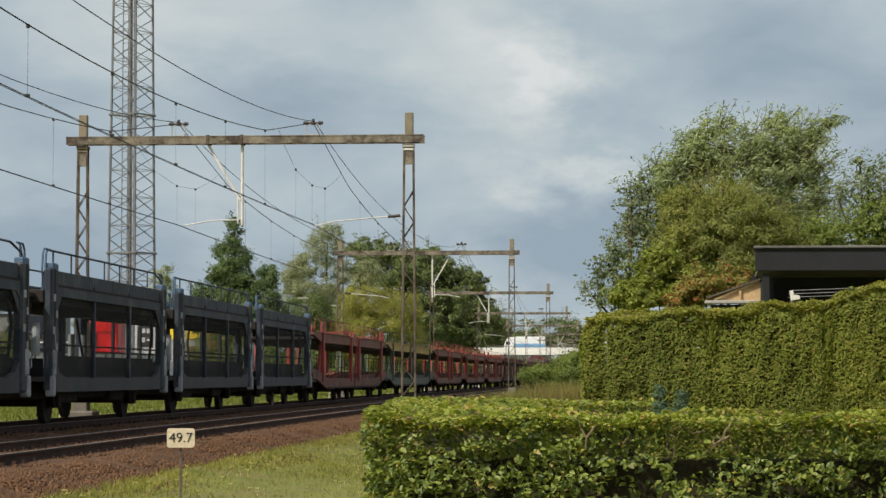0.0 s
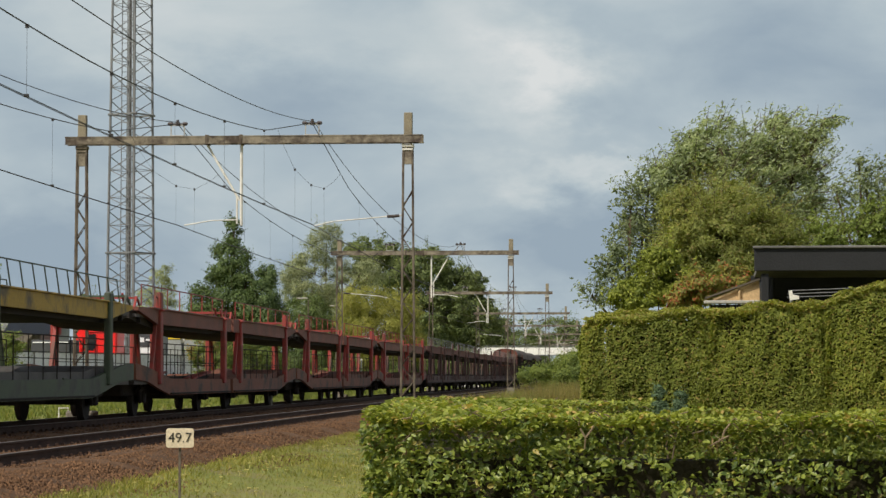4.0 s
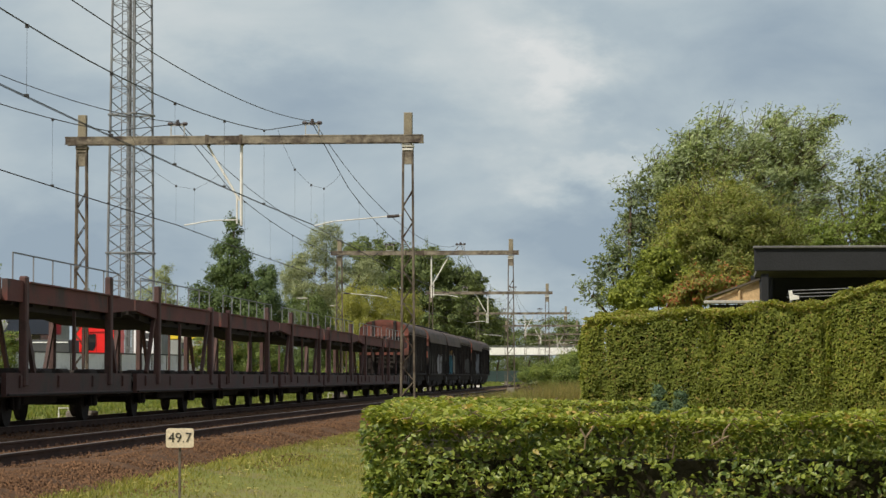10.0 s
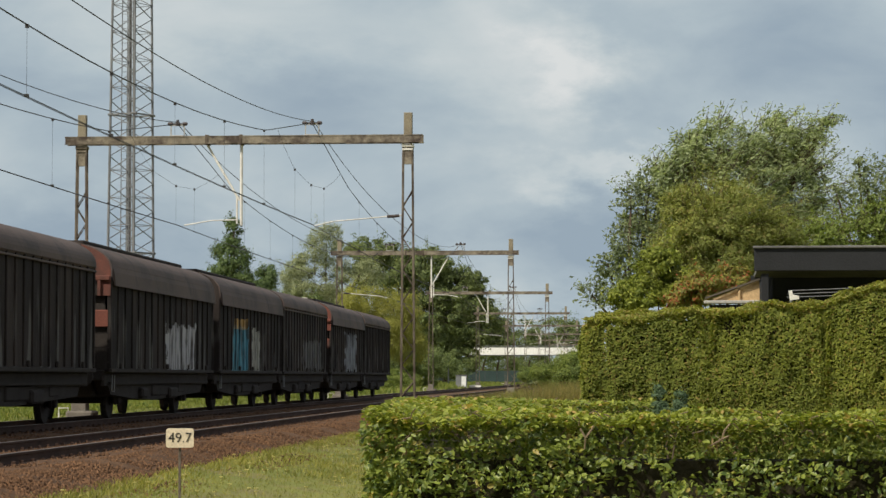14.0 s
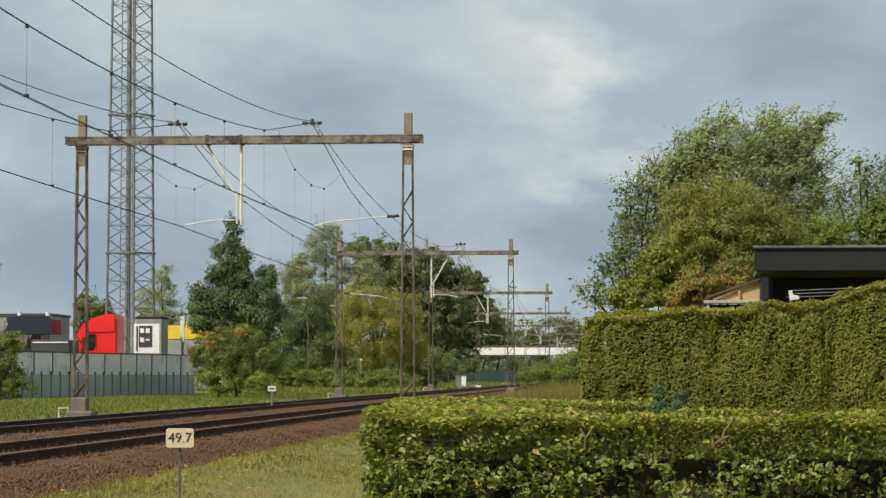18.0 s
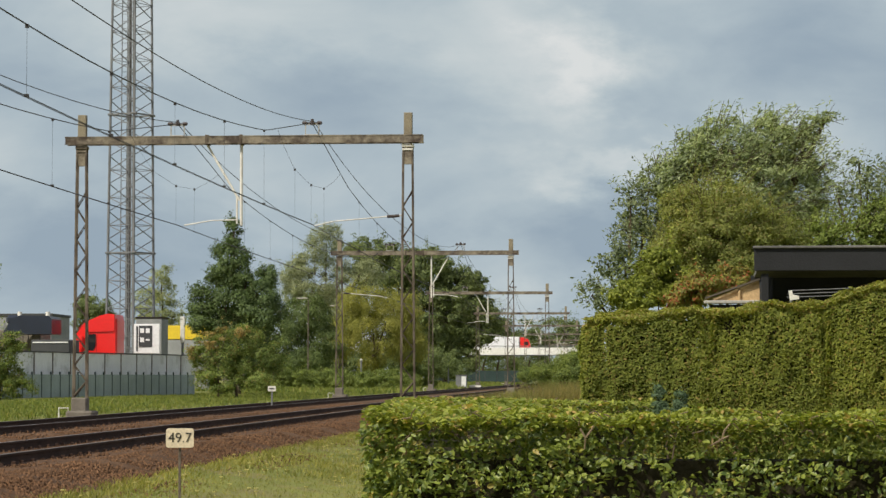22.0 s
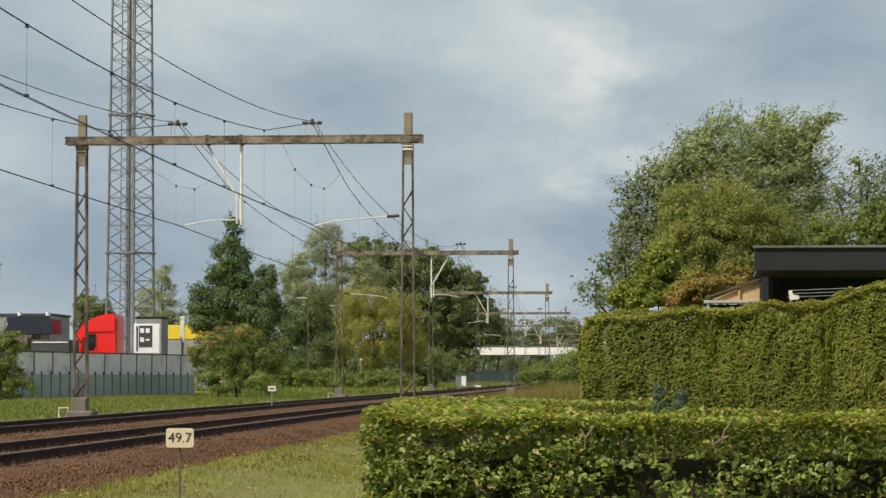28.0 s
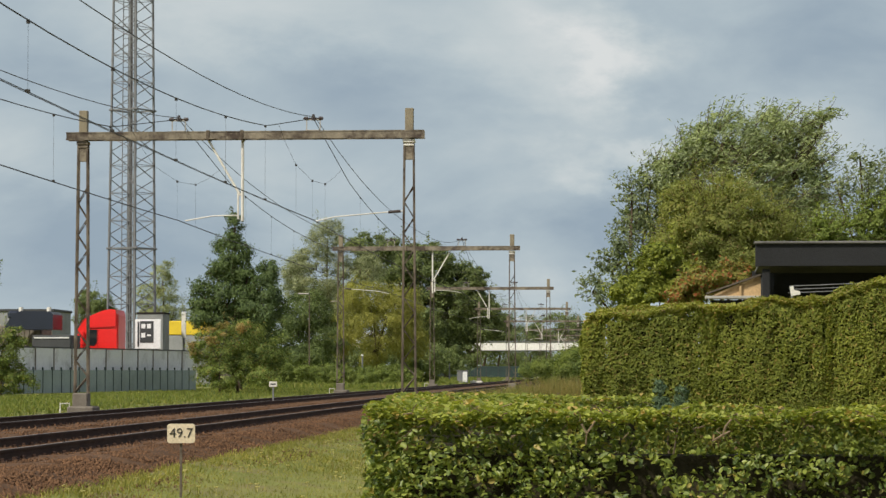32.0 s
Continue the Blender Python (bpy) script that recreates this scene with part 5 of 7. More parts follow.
# hedgerow and undergrowth along the far verge
for i, (a, b_, c) in enumerate((((-25.50, 188.11, 0.83, 1.33, 1.33, 0.88), (-24.61, 188.18, 0.56, 1.15, 1.15, 0.53), (-26.38, 188.05, 0.92, 0.97, 0.97, 0.88)), ((-24.60, 195.18, 0.73, 1.47, 1.47, 0.82), (-23.46, 195.26, 0.45, 1.28, 1.28, 0.50), (-25.52, 195.11, 0.82, 0.92, 0.92, 0.73)), ((-23.81, 204.24, 0.81, 1.44, 1.44, 0.86), (-22.61, 204.33, 0.43, 1.25, 1.25, 0.53), (-24.53, 204.18, 1.00, 1.15, 1.15, 0.86)),
                                ((-22.71, 214.32, 0.70, 1.61, 1.61, 0.85), (-21.20, 214.43, 0.50, 1.31, 1.31, 0.60), (-23.71, 214.25, 0.90, 1.21, 1.21, 0.70)), ((-21.32, 226.42, 0.78, 1.80, 1.80, 0.95), (-19.99, 226.52, 0.57, 1.27, 1.27, 0.69), (-22.38, 226.34, 1.10, 1.17, 1.17, 0.85)), ((-20.09, 240.51, 0.88, 1.46, 1.46, 1.01), (-19.25, 240.58, 0.66, 0.90, 0.90, 0.68), (-20.94, 240.45, 1.44, 1.24, 1.24, 1.01)))):
    tree("verge_shrub", "green hedgerow shrub on the far verge", (a[0], a[1], 0), [a, b_, c], 0.13, 230, 75, F_MID, 0.06, 70 + i, 0.17)
for i, c in enumerate(((-26.24, 343.06, 2.41, 3.21, 3.21, 1.77), (-28.17, 327.92, 3.12, 3.84, 3.84, 2.30), (-31.62, 327.66, 3.74, 3.38, 3.38, 2.61), (-33.63, 297.51, 2.93, 3.21, 3.21, 2.09), (-37.12, 297.25, 2.93, 2.79, 2.79, 2.09), (-39.25, 287.10, 2.53, 2.70, 2.70, 1.75))):
    tree("undergrowth_shrub", "dark undergrowth shrub beneath the oaks", (c[0], c[1], 0), [c, (c[0] + c[3] * 0.6, c[1], c[2] - 0.4, c[3], c[4], c[5] * 0.8)], 0.26, 240, 60, F_OAK, 0.08, 90 + i, 0.17)
# garden trees
tree("garden_tree", "windblown silver-green willow tree behind the shed", (2.54, 58.19, 1.95), [(2.54, 58.19, 5.06, 1.75, 1.75, 1.48), (2.33, 58.17, 6.51, 1.03, 1.03, 0.70), (3.61, 58.27, 6.67, 0.89, 0.89, 0.67), (4.22, 58.31, 6.80, 0.49, 0.49, 0.32), (4.55, 58.33, 7.05, 0.36, 0.24, 0.18), (4.86, 58.35, 7.22, 0.30, 0.2, 0.13), (1.25, 58.09, 5.66, 0.62, 0.62, 0.81), (0.9, 58.05, 5.75, 0.45, 0.45, 0.5), (1.5, 58.1, 6.25, 0.5, 0.5, 0.45), (4.02, 58.30, 5.46, 1.08, 1.08, 1.15)], 0.125, 560, 78, F_SILVER, 0.16, 61, 0.12, 0.27, 0.1, sway=0.12, sprays=700, wind=(0.75, 0, 0.5), puff=1.5, grain=(1.3, 0, 0.5), loose=0.35)
tree("garden_tree", "loose dark grey-green branches of a garden tree", (0.6, 57.6, 1.95), [(0.48, 58.03, 4.52, 0.50, 0.57, 0.90), (0.05, 56.99, 3.73, 0.42, 0.40, 0.66), (-0.25, 56.98, 2.95, 0.55, 0.53, 0.40), (-0.72, 56.94, 2.95, 0.28, 0.29, 0.22), (0.65, 58.05, 5.60, 0.33, 0.35, 0.46), (0.95, 58.05, 4.1, 0.5, 0.5, 0.9), (0.15, 57.6, 4.75, 0.28, 0.3, 0.36), (0.2, 57.6, 5.3, 0.26, 0.3, 0.36), (-0.35, 57, 3.7, 0.22, 0.25, 0.3)], 0.12, 120, 40, F_BRANCHY, 0.09, 68, 0.2, 0.42, 0.1, sway=0.09, sprays=260, wind=(-0.1, 0, 0.55), puff=1.2, grain=(-0.3, 0, 0.6), loose=0.35)
tree("garden_tree", "rounded olive green tree behind the shed", (2.36, 54.17, 1.89), [(2.32, 53.17, 4.09, 1.29, 1.29, 1.29), (1.52, 53.11, 4.34, 0.80, 0.80, 0.99), (3.18, 53.24, 3.85, 0.92, 0.92, 0.86), (1.21, 53.09, 3.48, 0.74, 0.74, 0.68), (2.44, 53.18, 3.35, 1.11, 1.11, 0.62)], 0.062, 900, 130, F_OLIVEG, 0.12, 62, 0.13, 0.45, sway=0.04, sprays=300, wind=(0.2, 0, 0.4), puff=1.4, loose=0.3)
tree("garden_tree", "green tree at the garden's edge", (5.70, 56.42, 1.92), [(5.96, 56.44, 4.53, 0.65, 0.65, 0.55), (6.62, 56.49, 4.66, 0.65, 0.65, 0.78), (5.05, 56.37, 4.20, 0.81, 0.81, 0.52), (4.45, 55.33, 4.08, 0.64, 0.64, 0.49)], 0.085, 330, 90, F_MIDB, 0.12, 63, 0.12, 0.45, sway=0.06, sprays=420, wind=(0.5, 0, 0.5))
tree("garden_tree", "sparse grey-green young willow at the garden edge", (5.94, 57.44, 1.94), [(5.74, 57.42, 5.65, 0.48, 0.48, 0.42), (5.87, 57.43, 4.99, 0.53, 0.53, 0.53), (5.01, 57.37, 5.32, 0.34, 0.34, 0.24), (6.47, 57.48, 5.52, 0.48, 0.48, 0.66), (5.54, 57.41, 6.07, 0.21, 0.21, 0.13)], 0.12, 44, 36, F_BRANCHY, 0.09, 67, 0.14, 0.4, 0.1, sway=0.1, sprays=150, wind=(0.6, 0, 0.5), puff=1.1, grain=(0.8, 0, 0.5))
tree("garden_shrub", "bright green shrub beside the shed", (0.63, 47.05, 1.78), [(0.69, 47.05, 2.98, 0.55, 0.55, 0.55), (0.31, 47.02, 2.60, 0.55, 0.55, 0.33), (1.24, 47.09, 2.71, 0.44, 0.44, 0.44)], 0.08, 420, 80, F_LIME, 0.06, 64, 0.15)
tree("garden_shrub", "reddish green shrub in front of the trees", (1.55, 45.11, 1.75), [(1.55, 45.11, 2.69, 0.58, 0.58, 0.29), (1.13, 45.08, 2.48, 0.47, 0.47, 0.23), (2.07, 45.15, 2.80, 0.37, 0.37, 0.26)], 0.07, 300, 70, F_AUTUMN, 0.05, 65, 0.15)
tree("juniper_shrub", "small blue-green juniper between the hedges", (0.44, 24.03, 0.53), [(0.36, 24.03, 0.80, 0.05, 0.05, 0.19), (0.56, 24.04, 0.77, 0.05, 0.05, 0.16), (0.44, 24.03, 0.65, 0.13, 0.13, 0.08)], 0.03, 150, 70, F_BLUE, 0.03, 66, 0.17, 0.25)

# ---- garden shed ----
M_TAR = surface("black tarred boards", (0.015, 0.016, 0.0185), (0.010, 0.0105, 0.012), 0.8, 0, 2.0, 30, 0.3)
M_PINE = surface("pale bare timber", (0.55, 0.38, 0.20), (0.42, 0.28, 0.14), 0.75, 0, 2.0, 30, 0.2, stretch=(1, 1, 6))
M_OLDFELT = surface("brown weathered felt", (0.12, 0.10, 0.08), (0.07, 0.058, 0.048), 0.9, 0, 2.0, 30, 0.3)
M_FELT = surface("grey roofing felt", (0.16, 0.155, 0.15), (0.09, 0.088, 0.085), 0.9, 0, 2.0, 30, 0.3)
SX, SY = 2.09, 38.0
shed = thing("garden_shed", (SX, SY, -0.6), "black timber shed with a flat overhanging roof and open front", "shed")
ZT = 3.05 + 0.6
part("roof_fascia", Mesher().box((2.3, 0, ZT - 0.18), (4.7, 0.06, 0.36), 0.01), M_TAR, shed, "black fascia board")
part("roof_edge", Mesher().box((2.3, -0.02, ZT + 0.01), (4.74, 0.12, 0.04), 0.01), M_FELT, shed, "grey felt roof edge")
part("roof", Mesher().extrude([(0.03, ZT - 0.03), (3.0, ZT - 0.3), (3.0, ZT - 0.36), (0.03, ZT - 0.09)], 0.1, 4.6, "x"), M_FELT, shed, "grey felt roof")
part("post", Mesher().box((0.12, 0.1, ZT / 2 - 0.2), (0.12, 0.12, ZT - 0.4), 0.01), M_TAR, shed)
part("post", Mesher().box((4.4, 0.1, ZT / 2 - 0.2), (0.12, 0.12, ZT - 0.4), 0.01), M_TAR, shed)
part("back_wall", Mesher().box((2.3, 2.9, ZT / 2 - 0.18), (4.5, 0.08, ZT - 0.26)), M_TAR, shed)
part("side_wall", Mesher().box((0.2, 1.5, ZT / 2 - 0.2), (0.08, 2.7, ZT - 0.5)), M_TAR, shed)
part("side_wall", Mesher().box((4.5, 1.5, ZT / 2 - 0.2), (0.08, 2.7, ZT - 0.5)), M_TAR, shed)
lean = thing("lean_to", (SX, SY + 0.35, -0.6), "pale timber lean-to gable with a sloping felt roof", "shed")
za, zb, zc = 2.57 + 0.6, 2.28 + 0.6, 2.24 + 0.6
xl = 1.32 - SX
part("gable_board", Mesher().extrude([(xl + 0.05, zc), (0.05, zc), (0.05, za - 0.02), (xl + 0.05, zb - 0.03)], 0, 0.05), M_PINE, lean, "pale bare timber boarding")
part("roof", Mesher().bar((xl - 0.02, 0.15, zb + 0.005), (0.05, 0.15, za + 0.01), 0.45, 0.028), M_OLDFELT, lean)
part("ledge", Mesher().box((xl / 2, 0.0, zc - 0.02), (-xl + 0.1, 0.2, 0.05), 0.01), M_SADDLE, lean)
part("rafter", Mesher().bar((xl + 0.1, -0.03, zb - 0.02), (0.03, -0.03, za - 0.025), 0.03, 0.03).bar((xl * 0.35, -0.03, zc), (xl * 0.35, -0.03, za - (za - zb) * 0.35), 0.03), M_PINE, lean)
part("wall", Mesher().box((xl / 2, 0.3, zc / 2 - 0.03), (-xl - 0.1, 0.5, zc - 0.06)), M_TAR, lean)
rack = thing("drying_rack", (SX + 0.45, SY - 0.4, -0.6), "white metal drying rack with a pale cloth in the shed", "drying rack")
zr = 2.34 + 0.6
for k in range(3):
    part("rail", Mesher().tube((0.0, k * 0.2, zr + 0.03 - 0.045 * k), (1.9, k * 0.2, zr + 0.10 - 0.045 * k), 0.007, 0.007, 6), M_GALV, rack)
for x in (0.05, 1.85):
    part("leg", Mesher().bar((x, 0, 0), (x, 0.36, zr), 0.02).bar((x, 0.36, 0), (x, 0, zr), 0.02), M_GALV, rack)
part("cloth", Mesher().extrude([(0.0, zr + 0.02), (0.05, zr + 0.035), (0.06, zr - 0.03), (0.15, zr - 0.05), (0.16, zr - 0.1), (0.02, zr - 0.12)], -0.06, 0.02), M_WHITEPAINT, rack, "white folded cloth")

# ---- kilometre board ----
M_CREAM = surface("cream enamel", (0.74, 0.63, 0.45), (0.62, 0.51, 0.36), 0.5, 0, 2.0, 30, 0.05)
M_BLACKPAINT = surface("black lettering", (0.02, 0.02, 0.02), (0.015, 0.015, 0.015), 0.6, 0, 2.0, 30, 0)
sx_, sy_, sz_ = (-5.50, 29.99, 0.29)
board = thing("kilometre_board", (sx_, sy_, ground_z(sx_) - 0.05), "cream kilometre board on a thin rusty post", "sign", turn=10)
hz = sz_ - ground_z(sx_) + 0.05


def rounded(w, h, r, n=5):
    pts = []
    for cx, cz, a0 in ((w / 2 - r, h / 2 - r, 0), (-w / 2 + r, h / 2 - r, 90), (-w / 2 + r, -h / 2 + r, 180), (w / 2 - r, -h / 2 + r, 270)):
        for k in range(n + 1):
            a = radians(a0 + 90 * k / n)
            pts.append((cx + r * math.cos(a), cz + r * math.sin(a)))
    return pts


plate = part("plate", Mesher().extrude([(x, z + hz) for x, z in rounded(0.345, 0.24, 0.035)], -0.012, 0.012), M_CREAM, board)
part("post", Mesher().box((0, 0.035, hz / 2), (0.032, 0.032, hz), 0.004), M_POST, board, "rusty angle post")


def lettering(name, text, size, place, parent, mat, depth=0.003, turn_z=0):
    cu = bpy.data.curves.new(name, "FONT")
    cu.body, cu.size, cu.extrude, cu.align_x, cu.align_y = text, size, depth, "CENTER", "CENTER"
    cu.offset = -0.0012
    tmp = bpy.data.objects.new(name, cu)
    scene.collection.objects.link(tmp)
    bpy.context.view_layer.update()
    me = bpy.data.meshes.new_from_object(tmp)
    bpy.data.objects.remove(tmp)
    me.materials.clear()
    me.materials.append(mat)
    ob = new(name, me)
    ob.parent = parent
    ob.matrix_basis = pose(*place, 90, 0, turn_z)
    return ob


lettering("number", "49.7", 0.17, (0, -0.016, hz), plate, M_BLACKPAINT)

# ---- yard across the line ----
M_PANEL = surface("pale grey fence panel", (0.72, 0.73, 0.73), (0.58, 0.59, 0.60), 0.75, 0, 0.6, 20, 0.1, (0.42, 0.42, 0.40), 0.2)
M_GREENMESH = surface("dull green fence", (0.29, 0.345, 0.335), (0.20, 0.25, 0.24), 0.7, 0, 0.8, 20, 0.2)
M_TEAL = surface("dark teal fence paint", (0.026, 0.05, 0.048), (0.016, 0.03, 0.029), 0.8, 0, 0.8, 20, 0.2)
M_TRUCKRED = surface("red truck paint", (0.80, 0.022, 0.020), (0.70, 0.018, 0.016), 0.3, 0, 0.6, 20, 0)
M_GLASS = surface("dark window glass", (0.02, 0.022, 0.025), (0.012, 0.014, 0.016), 0.08, 0, 1, 20, 0)
M_HUT = surface("weathered grey hut boards", (0.28, 0.29, 0.29), (0.19, 0.195, 0.20), 0.8, 0, 1, 20, 0.2)
M_NAVY = surface("dark blue tank paint", (0.014, 0.020, 0.038), (0.009, 0.013, 0.025), 0.35, 0, 1, 20, 0.1)
M_DARKGREY = surface("dark grey plastic", (0.055, 0.058, 0.062), (0.035, 0.037, 0.04), 0.7, 0, 1, 20, 0.1)
M_SIGNYELLOW = surface("yellow sheet cladding", (0.72, 0.52, 0.03), (0.62, 0.44, 0.03), 0.6, 0, 1, 20, 0)
M_VANWHITE = surface("white van paint", (0.82, 0.83, 0.85), (0.76, 0.77, 0.79), 0.4, 0, 0.5, 10, 0)
M_STEELWHITE = surface("white bridge paint", (0.80, 0.79, 0.75), (0.66, 0.64, 0.60), 0.6, 0, 0.12, 4, 0.05)

fa, fb = Vector((-29.75, 109.80, 2.27)), Vector((-24.55, 138.18, 2.19))
fa.z = fb.z = 0
wall_thing = thing("yard_wall", (0, 0, 0), "pale grey panel wall round the truck yard", "wall")
n = 13
for k in range(n):
    p, q = fa.lerp(fb, k / n), fa.lerp(fb, (k + 1) / n)
    d = (q - p).normalized() * 0.03
    part("panel", Mesher().bar((p + d + Vector((0, 0, 1.18))), (q - d + Vector((0, 0, 1.18))), 0.06, 2.1), M_PANEL, wall_thing)
    part("wall_post", Mesher().bar((p.x, p.y, 0), (p.x, p.y, 2.28), 0.12), M_CONCRETE, wall_thing)
    part("coping", Mesher().bar(p + Vector((0, 0, 2.27)), q + Vector((0, 0, 2.27)), 0.12, 0.06), M_DARKGREY, wall_thing)
back = Vector((0.3, -1.5, 0))
mesh_fence = thing("mesh_fence", (0, 0, 0), "low dull green fence with upright posts along the verge", "fence")
n = 26
for k in range(n):
    p, q = fa.lerp(fb, k / n) + back, fa.lerp(fb, (k + 1) / n) + back
    part("fence_post", Mesher().bar((p.x, p.y, -0.1), (p.x, p.y, 1.3), 0.07), M_TEAL, mesh_fence)
    part("fence_panel", Mesher().bar(p + Vector((0, 0, 0.6)), q + Vector((0, 0, 0.6)), 0.03, 1.12), M_GREENMESH, mesh_fence)


def lorry_cab(place):
    t = thing("lorry", place, "bright red lorry cab parked behind the panel wall", "lorry")
    # side outline of the cab, facing -x
    prof = [(-1.48, 0.7), (-1.52, 1.3), (-1.53, 2.6), (-1.46, 3.3), (-1.3, 3.72), (-1.1, 3.9), (-0.67, 4.12), (-0.1, 4.36), (0.35, 4.46), (0.68, 4.42), (0.76, 4.1), (0.76, 0.7)]
    cab = part("cab", Mesher().extrude(prof, -1.2, 1.2), M_TRUCKRED, t)
    part("side_window", Mesher().extrude([(-0.85, 2.45), (-0.5, 2.4), (-0.36, 2.6), (-0.34, 3.32), (-0.8, 3.32)], -1.225, -1.2), M_GLASS, cab, "dark cab side window")
    # level strip paints the shadow line of a crease; upright one is a seam
    part("seam", Mesher().box((-0.05, -1.205, 3.38), (1.5, 0.012, 0.015)).box((-0.3, -1.205, 2.4), (0.012, 0.012, 1.8)), M_UNDER, t)
    part("side_deflector", Mesher().extrude([(-0.95, 3.42), (0.7, 3.5), (0.7, 4.36), (0.3, 4.4), (-0.6, 4.08)], -1.26, -1.2), M_TRUCKRED, cab)
    part("windscreen", Mesher().extrude([(-1.56, 2.5), (-1.5, 3.3), (-1.46, 3.3), (-1.5, 2.4)], -1.0, 1.0), M_GLASS, cab)
    part("mirror", Mesher().box((-1.15, -1.32, 2.85), (0.2, 0.14, 0.8), 0.04), M_TRUCKRED, cab)
    part("spoiler", Mesher().box((0.74, -0.95, 3.0), (0.12, 0.08, 2.4), 0.02), M_TRUCKRED, t)
    part("chassis", Mesher().box((0.6, 0, 0.85), (3.6, 0.9, 0.3), 0.02), M_UNDER, t)
    for x in (-0.4, 1.9):
        for s in (-1, 1):
            part("wheel", Mesher().tube((x, s * 0.8, 0.5), (x, s * 1.12, 0.5), 0.5, 0.5, 16), M_UNDER, t)
    return t


lx = Vector((-28.93, 133.66, 2.53))
lorry_cab((lx.x, lx.y + 1.2, 0.1))
lx2 = Vector((-30.9, 138.65, 2.59))
lorry2 = thing("lorry", (lx2.x, lx2.y, 0.0), "second red lorry parked beyond the first", "lorry")
part("cab", Mesher().extrude([(-0.25, 0.7), (-0.3, 2.4), (-0.22, 3.5), (0.0, 3.95), (0.35, 4.15), (0.75, 4.1), (0.75, 0.7)], -1.2, 1.2), M_TRUCKRED, lorry2)
part("window", Mesher().extrude([(-0.2, 2.4), (0.4, 2.4), (0.4, 3.45), (-0.15, 3.45)], -1.22, -1.2), M_GLASS, lorry2)
part("chassis", Mesher().box((0.9, 0, 0.85), (3.8, 0.9, 0.3), 0.02), M_UNDER, lorry2)
for x in (-0.2, 2.2):
    for s in (-1, 1):
        part("wheel", Mesher().tube((x, s * 0.8, 0.6), (x, s * 1.12, 0.6), 0.5, 0.5, 16), M_UNDER, lorry2)
part("cab_top", Mesher().box((0.45, 0, 4.12), (0.5, 1.2, 0.22), 0.1), M_TRUCKRED, lorry2)
tx = Vector((-31.68, 128.66, 2.48))
tank = thing("tank_trailer", (tx.x, tx.y, 0.1), "dark blue rounded tank trailer in the yard", "trailer")
part("tank", Mesher().extrude([(-1.3, -0.5), (1.35, -0.5), (1.35, 0.3), (1.2, 0.46), (-0.35, 0.5), (-0.8, 0.34), (-1.1, -0.1)], -1.1, 1.1).mesh("tank", M_NAVY), M_NAVY, tank).location = (0, 0, 3.72)
part("hood", Mesher().box((-0.9, 0, 4.0), (0.7, 1.4, 0.5), 0.15), M_NAVY, tank)
for s in (-0.24, 0.52):
    part("lamp", Mesher().tube((s * 2, -0.7, 4.2), (s * 2, -0.7, 4.42), 0.12, 0.12, 10), M_WHITEPAINT, tank, "white roof dome")
part("frame", Mesher().box((1.3, 0, 2.45), (2.1, 2.3, 0.95), 0.05), M_DARKGREY, tank)
part("stripe", Mesher().box((1.3, -1.18, 2.78), (1.9, 0.03, 0.07)), M_PANEL, tank)
part("leg", Mesher().box((-0.9, 0, 1.4), (0.2, 1.6, 3.0)).box((1.6, 0, 0.9), (0.2, 1.6, 2.0)), M_DARKGREY, tank)

store = thing("warehouse", (-46.2, 186.0, 0.1), "low grey flat-roofed warehouse behind the yard", "building")
part("wall", Mesher().box((0, 0, 2.8), (5.4, 6.0, 5.6), 0.02), M_HUT, store)
part("roof", Mesher().box((0, 0, 5.68), (5.6, 6.2, 0.2), 0.03), M_DARKGREY, store)
for k in range(6):
    part("wall_panel", Mesher().box((-2.25 + 0.9 * k, -3.02, 3.4), (0.8, 0.06, 3.8), 0.01), M_HUT, store)
crate = thing("container", (-32.9, 131.5, 0.1), "weathered pale grey container beside the tank trailer", "container")
part("body", Mesher().box((0, 0, 1.75), (2.6, 2.4, 3.5), 0.04), M_CONCRETE, crate)
for k in range(9):
    part("rib", Mesher().box((-1.2 + 0.3 * k, -1.21, 1.75), (0.08, 0.05, 3.3), 0.01), M_CONCRETE, crate)

pb = Vector((-27.84, 140.94, 3.28))
pw = 143 / 4300
poster = thing("yard_sign", (pb.x, pb.y, 0.1), "white sign board with a dark square panel on posts", "sign")
zc = pb.z - 0.1
part("board", Mesher().box((0, 0, zc), (46 * pw, 0.1, 52 * pw), 0.02), M_VANWHITE, poster)
dark_panel = part("dark_panel", Mesher().box((-2 * pw, -0.06, zc + 4 * pw), (24 * pw, 0.02, 38 * pw)), M_DARKGREY, poster, "dark grey square panel")
for dx, dz, w, h in ((-6, 14, 7, 8), (4, 14, 7, 8), (-6, -2, 7, 8), (4, -2, 7, 3)):
    part("letter_bar", Mesher().box((dx * pw - 2 * pw, -0.075, zc + dz * pw), (w * pw, 0.012, h * pw)), M_VANWHITE, dark_panel)
part("side_strip", Mesher().box((-17 * pw, -0.06, zc), (3 * pw, 0.02, 44 * pw)), M_DARKGREY, poster)
part("post", Mesher().bar((-0.5, 0.1, 0), (-0.5, 0.1, zc), 0.1).bar((0.5, 0.1, 0), (0.5, 0.1, zc), 0.1), M_GALV, poster)
hut = Vector((-28.77, 145.87, 3.36))
hut_t = thing("yard_hut", (hut.x, hut.y, 0.1), "grey flat-roofed hut in the yard", "hut")
part("wall", Mesher().box((0.08, 1.0, 2.25), (1.6, 2.0, 4.5), 0.03), M_HUT, hut_t)
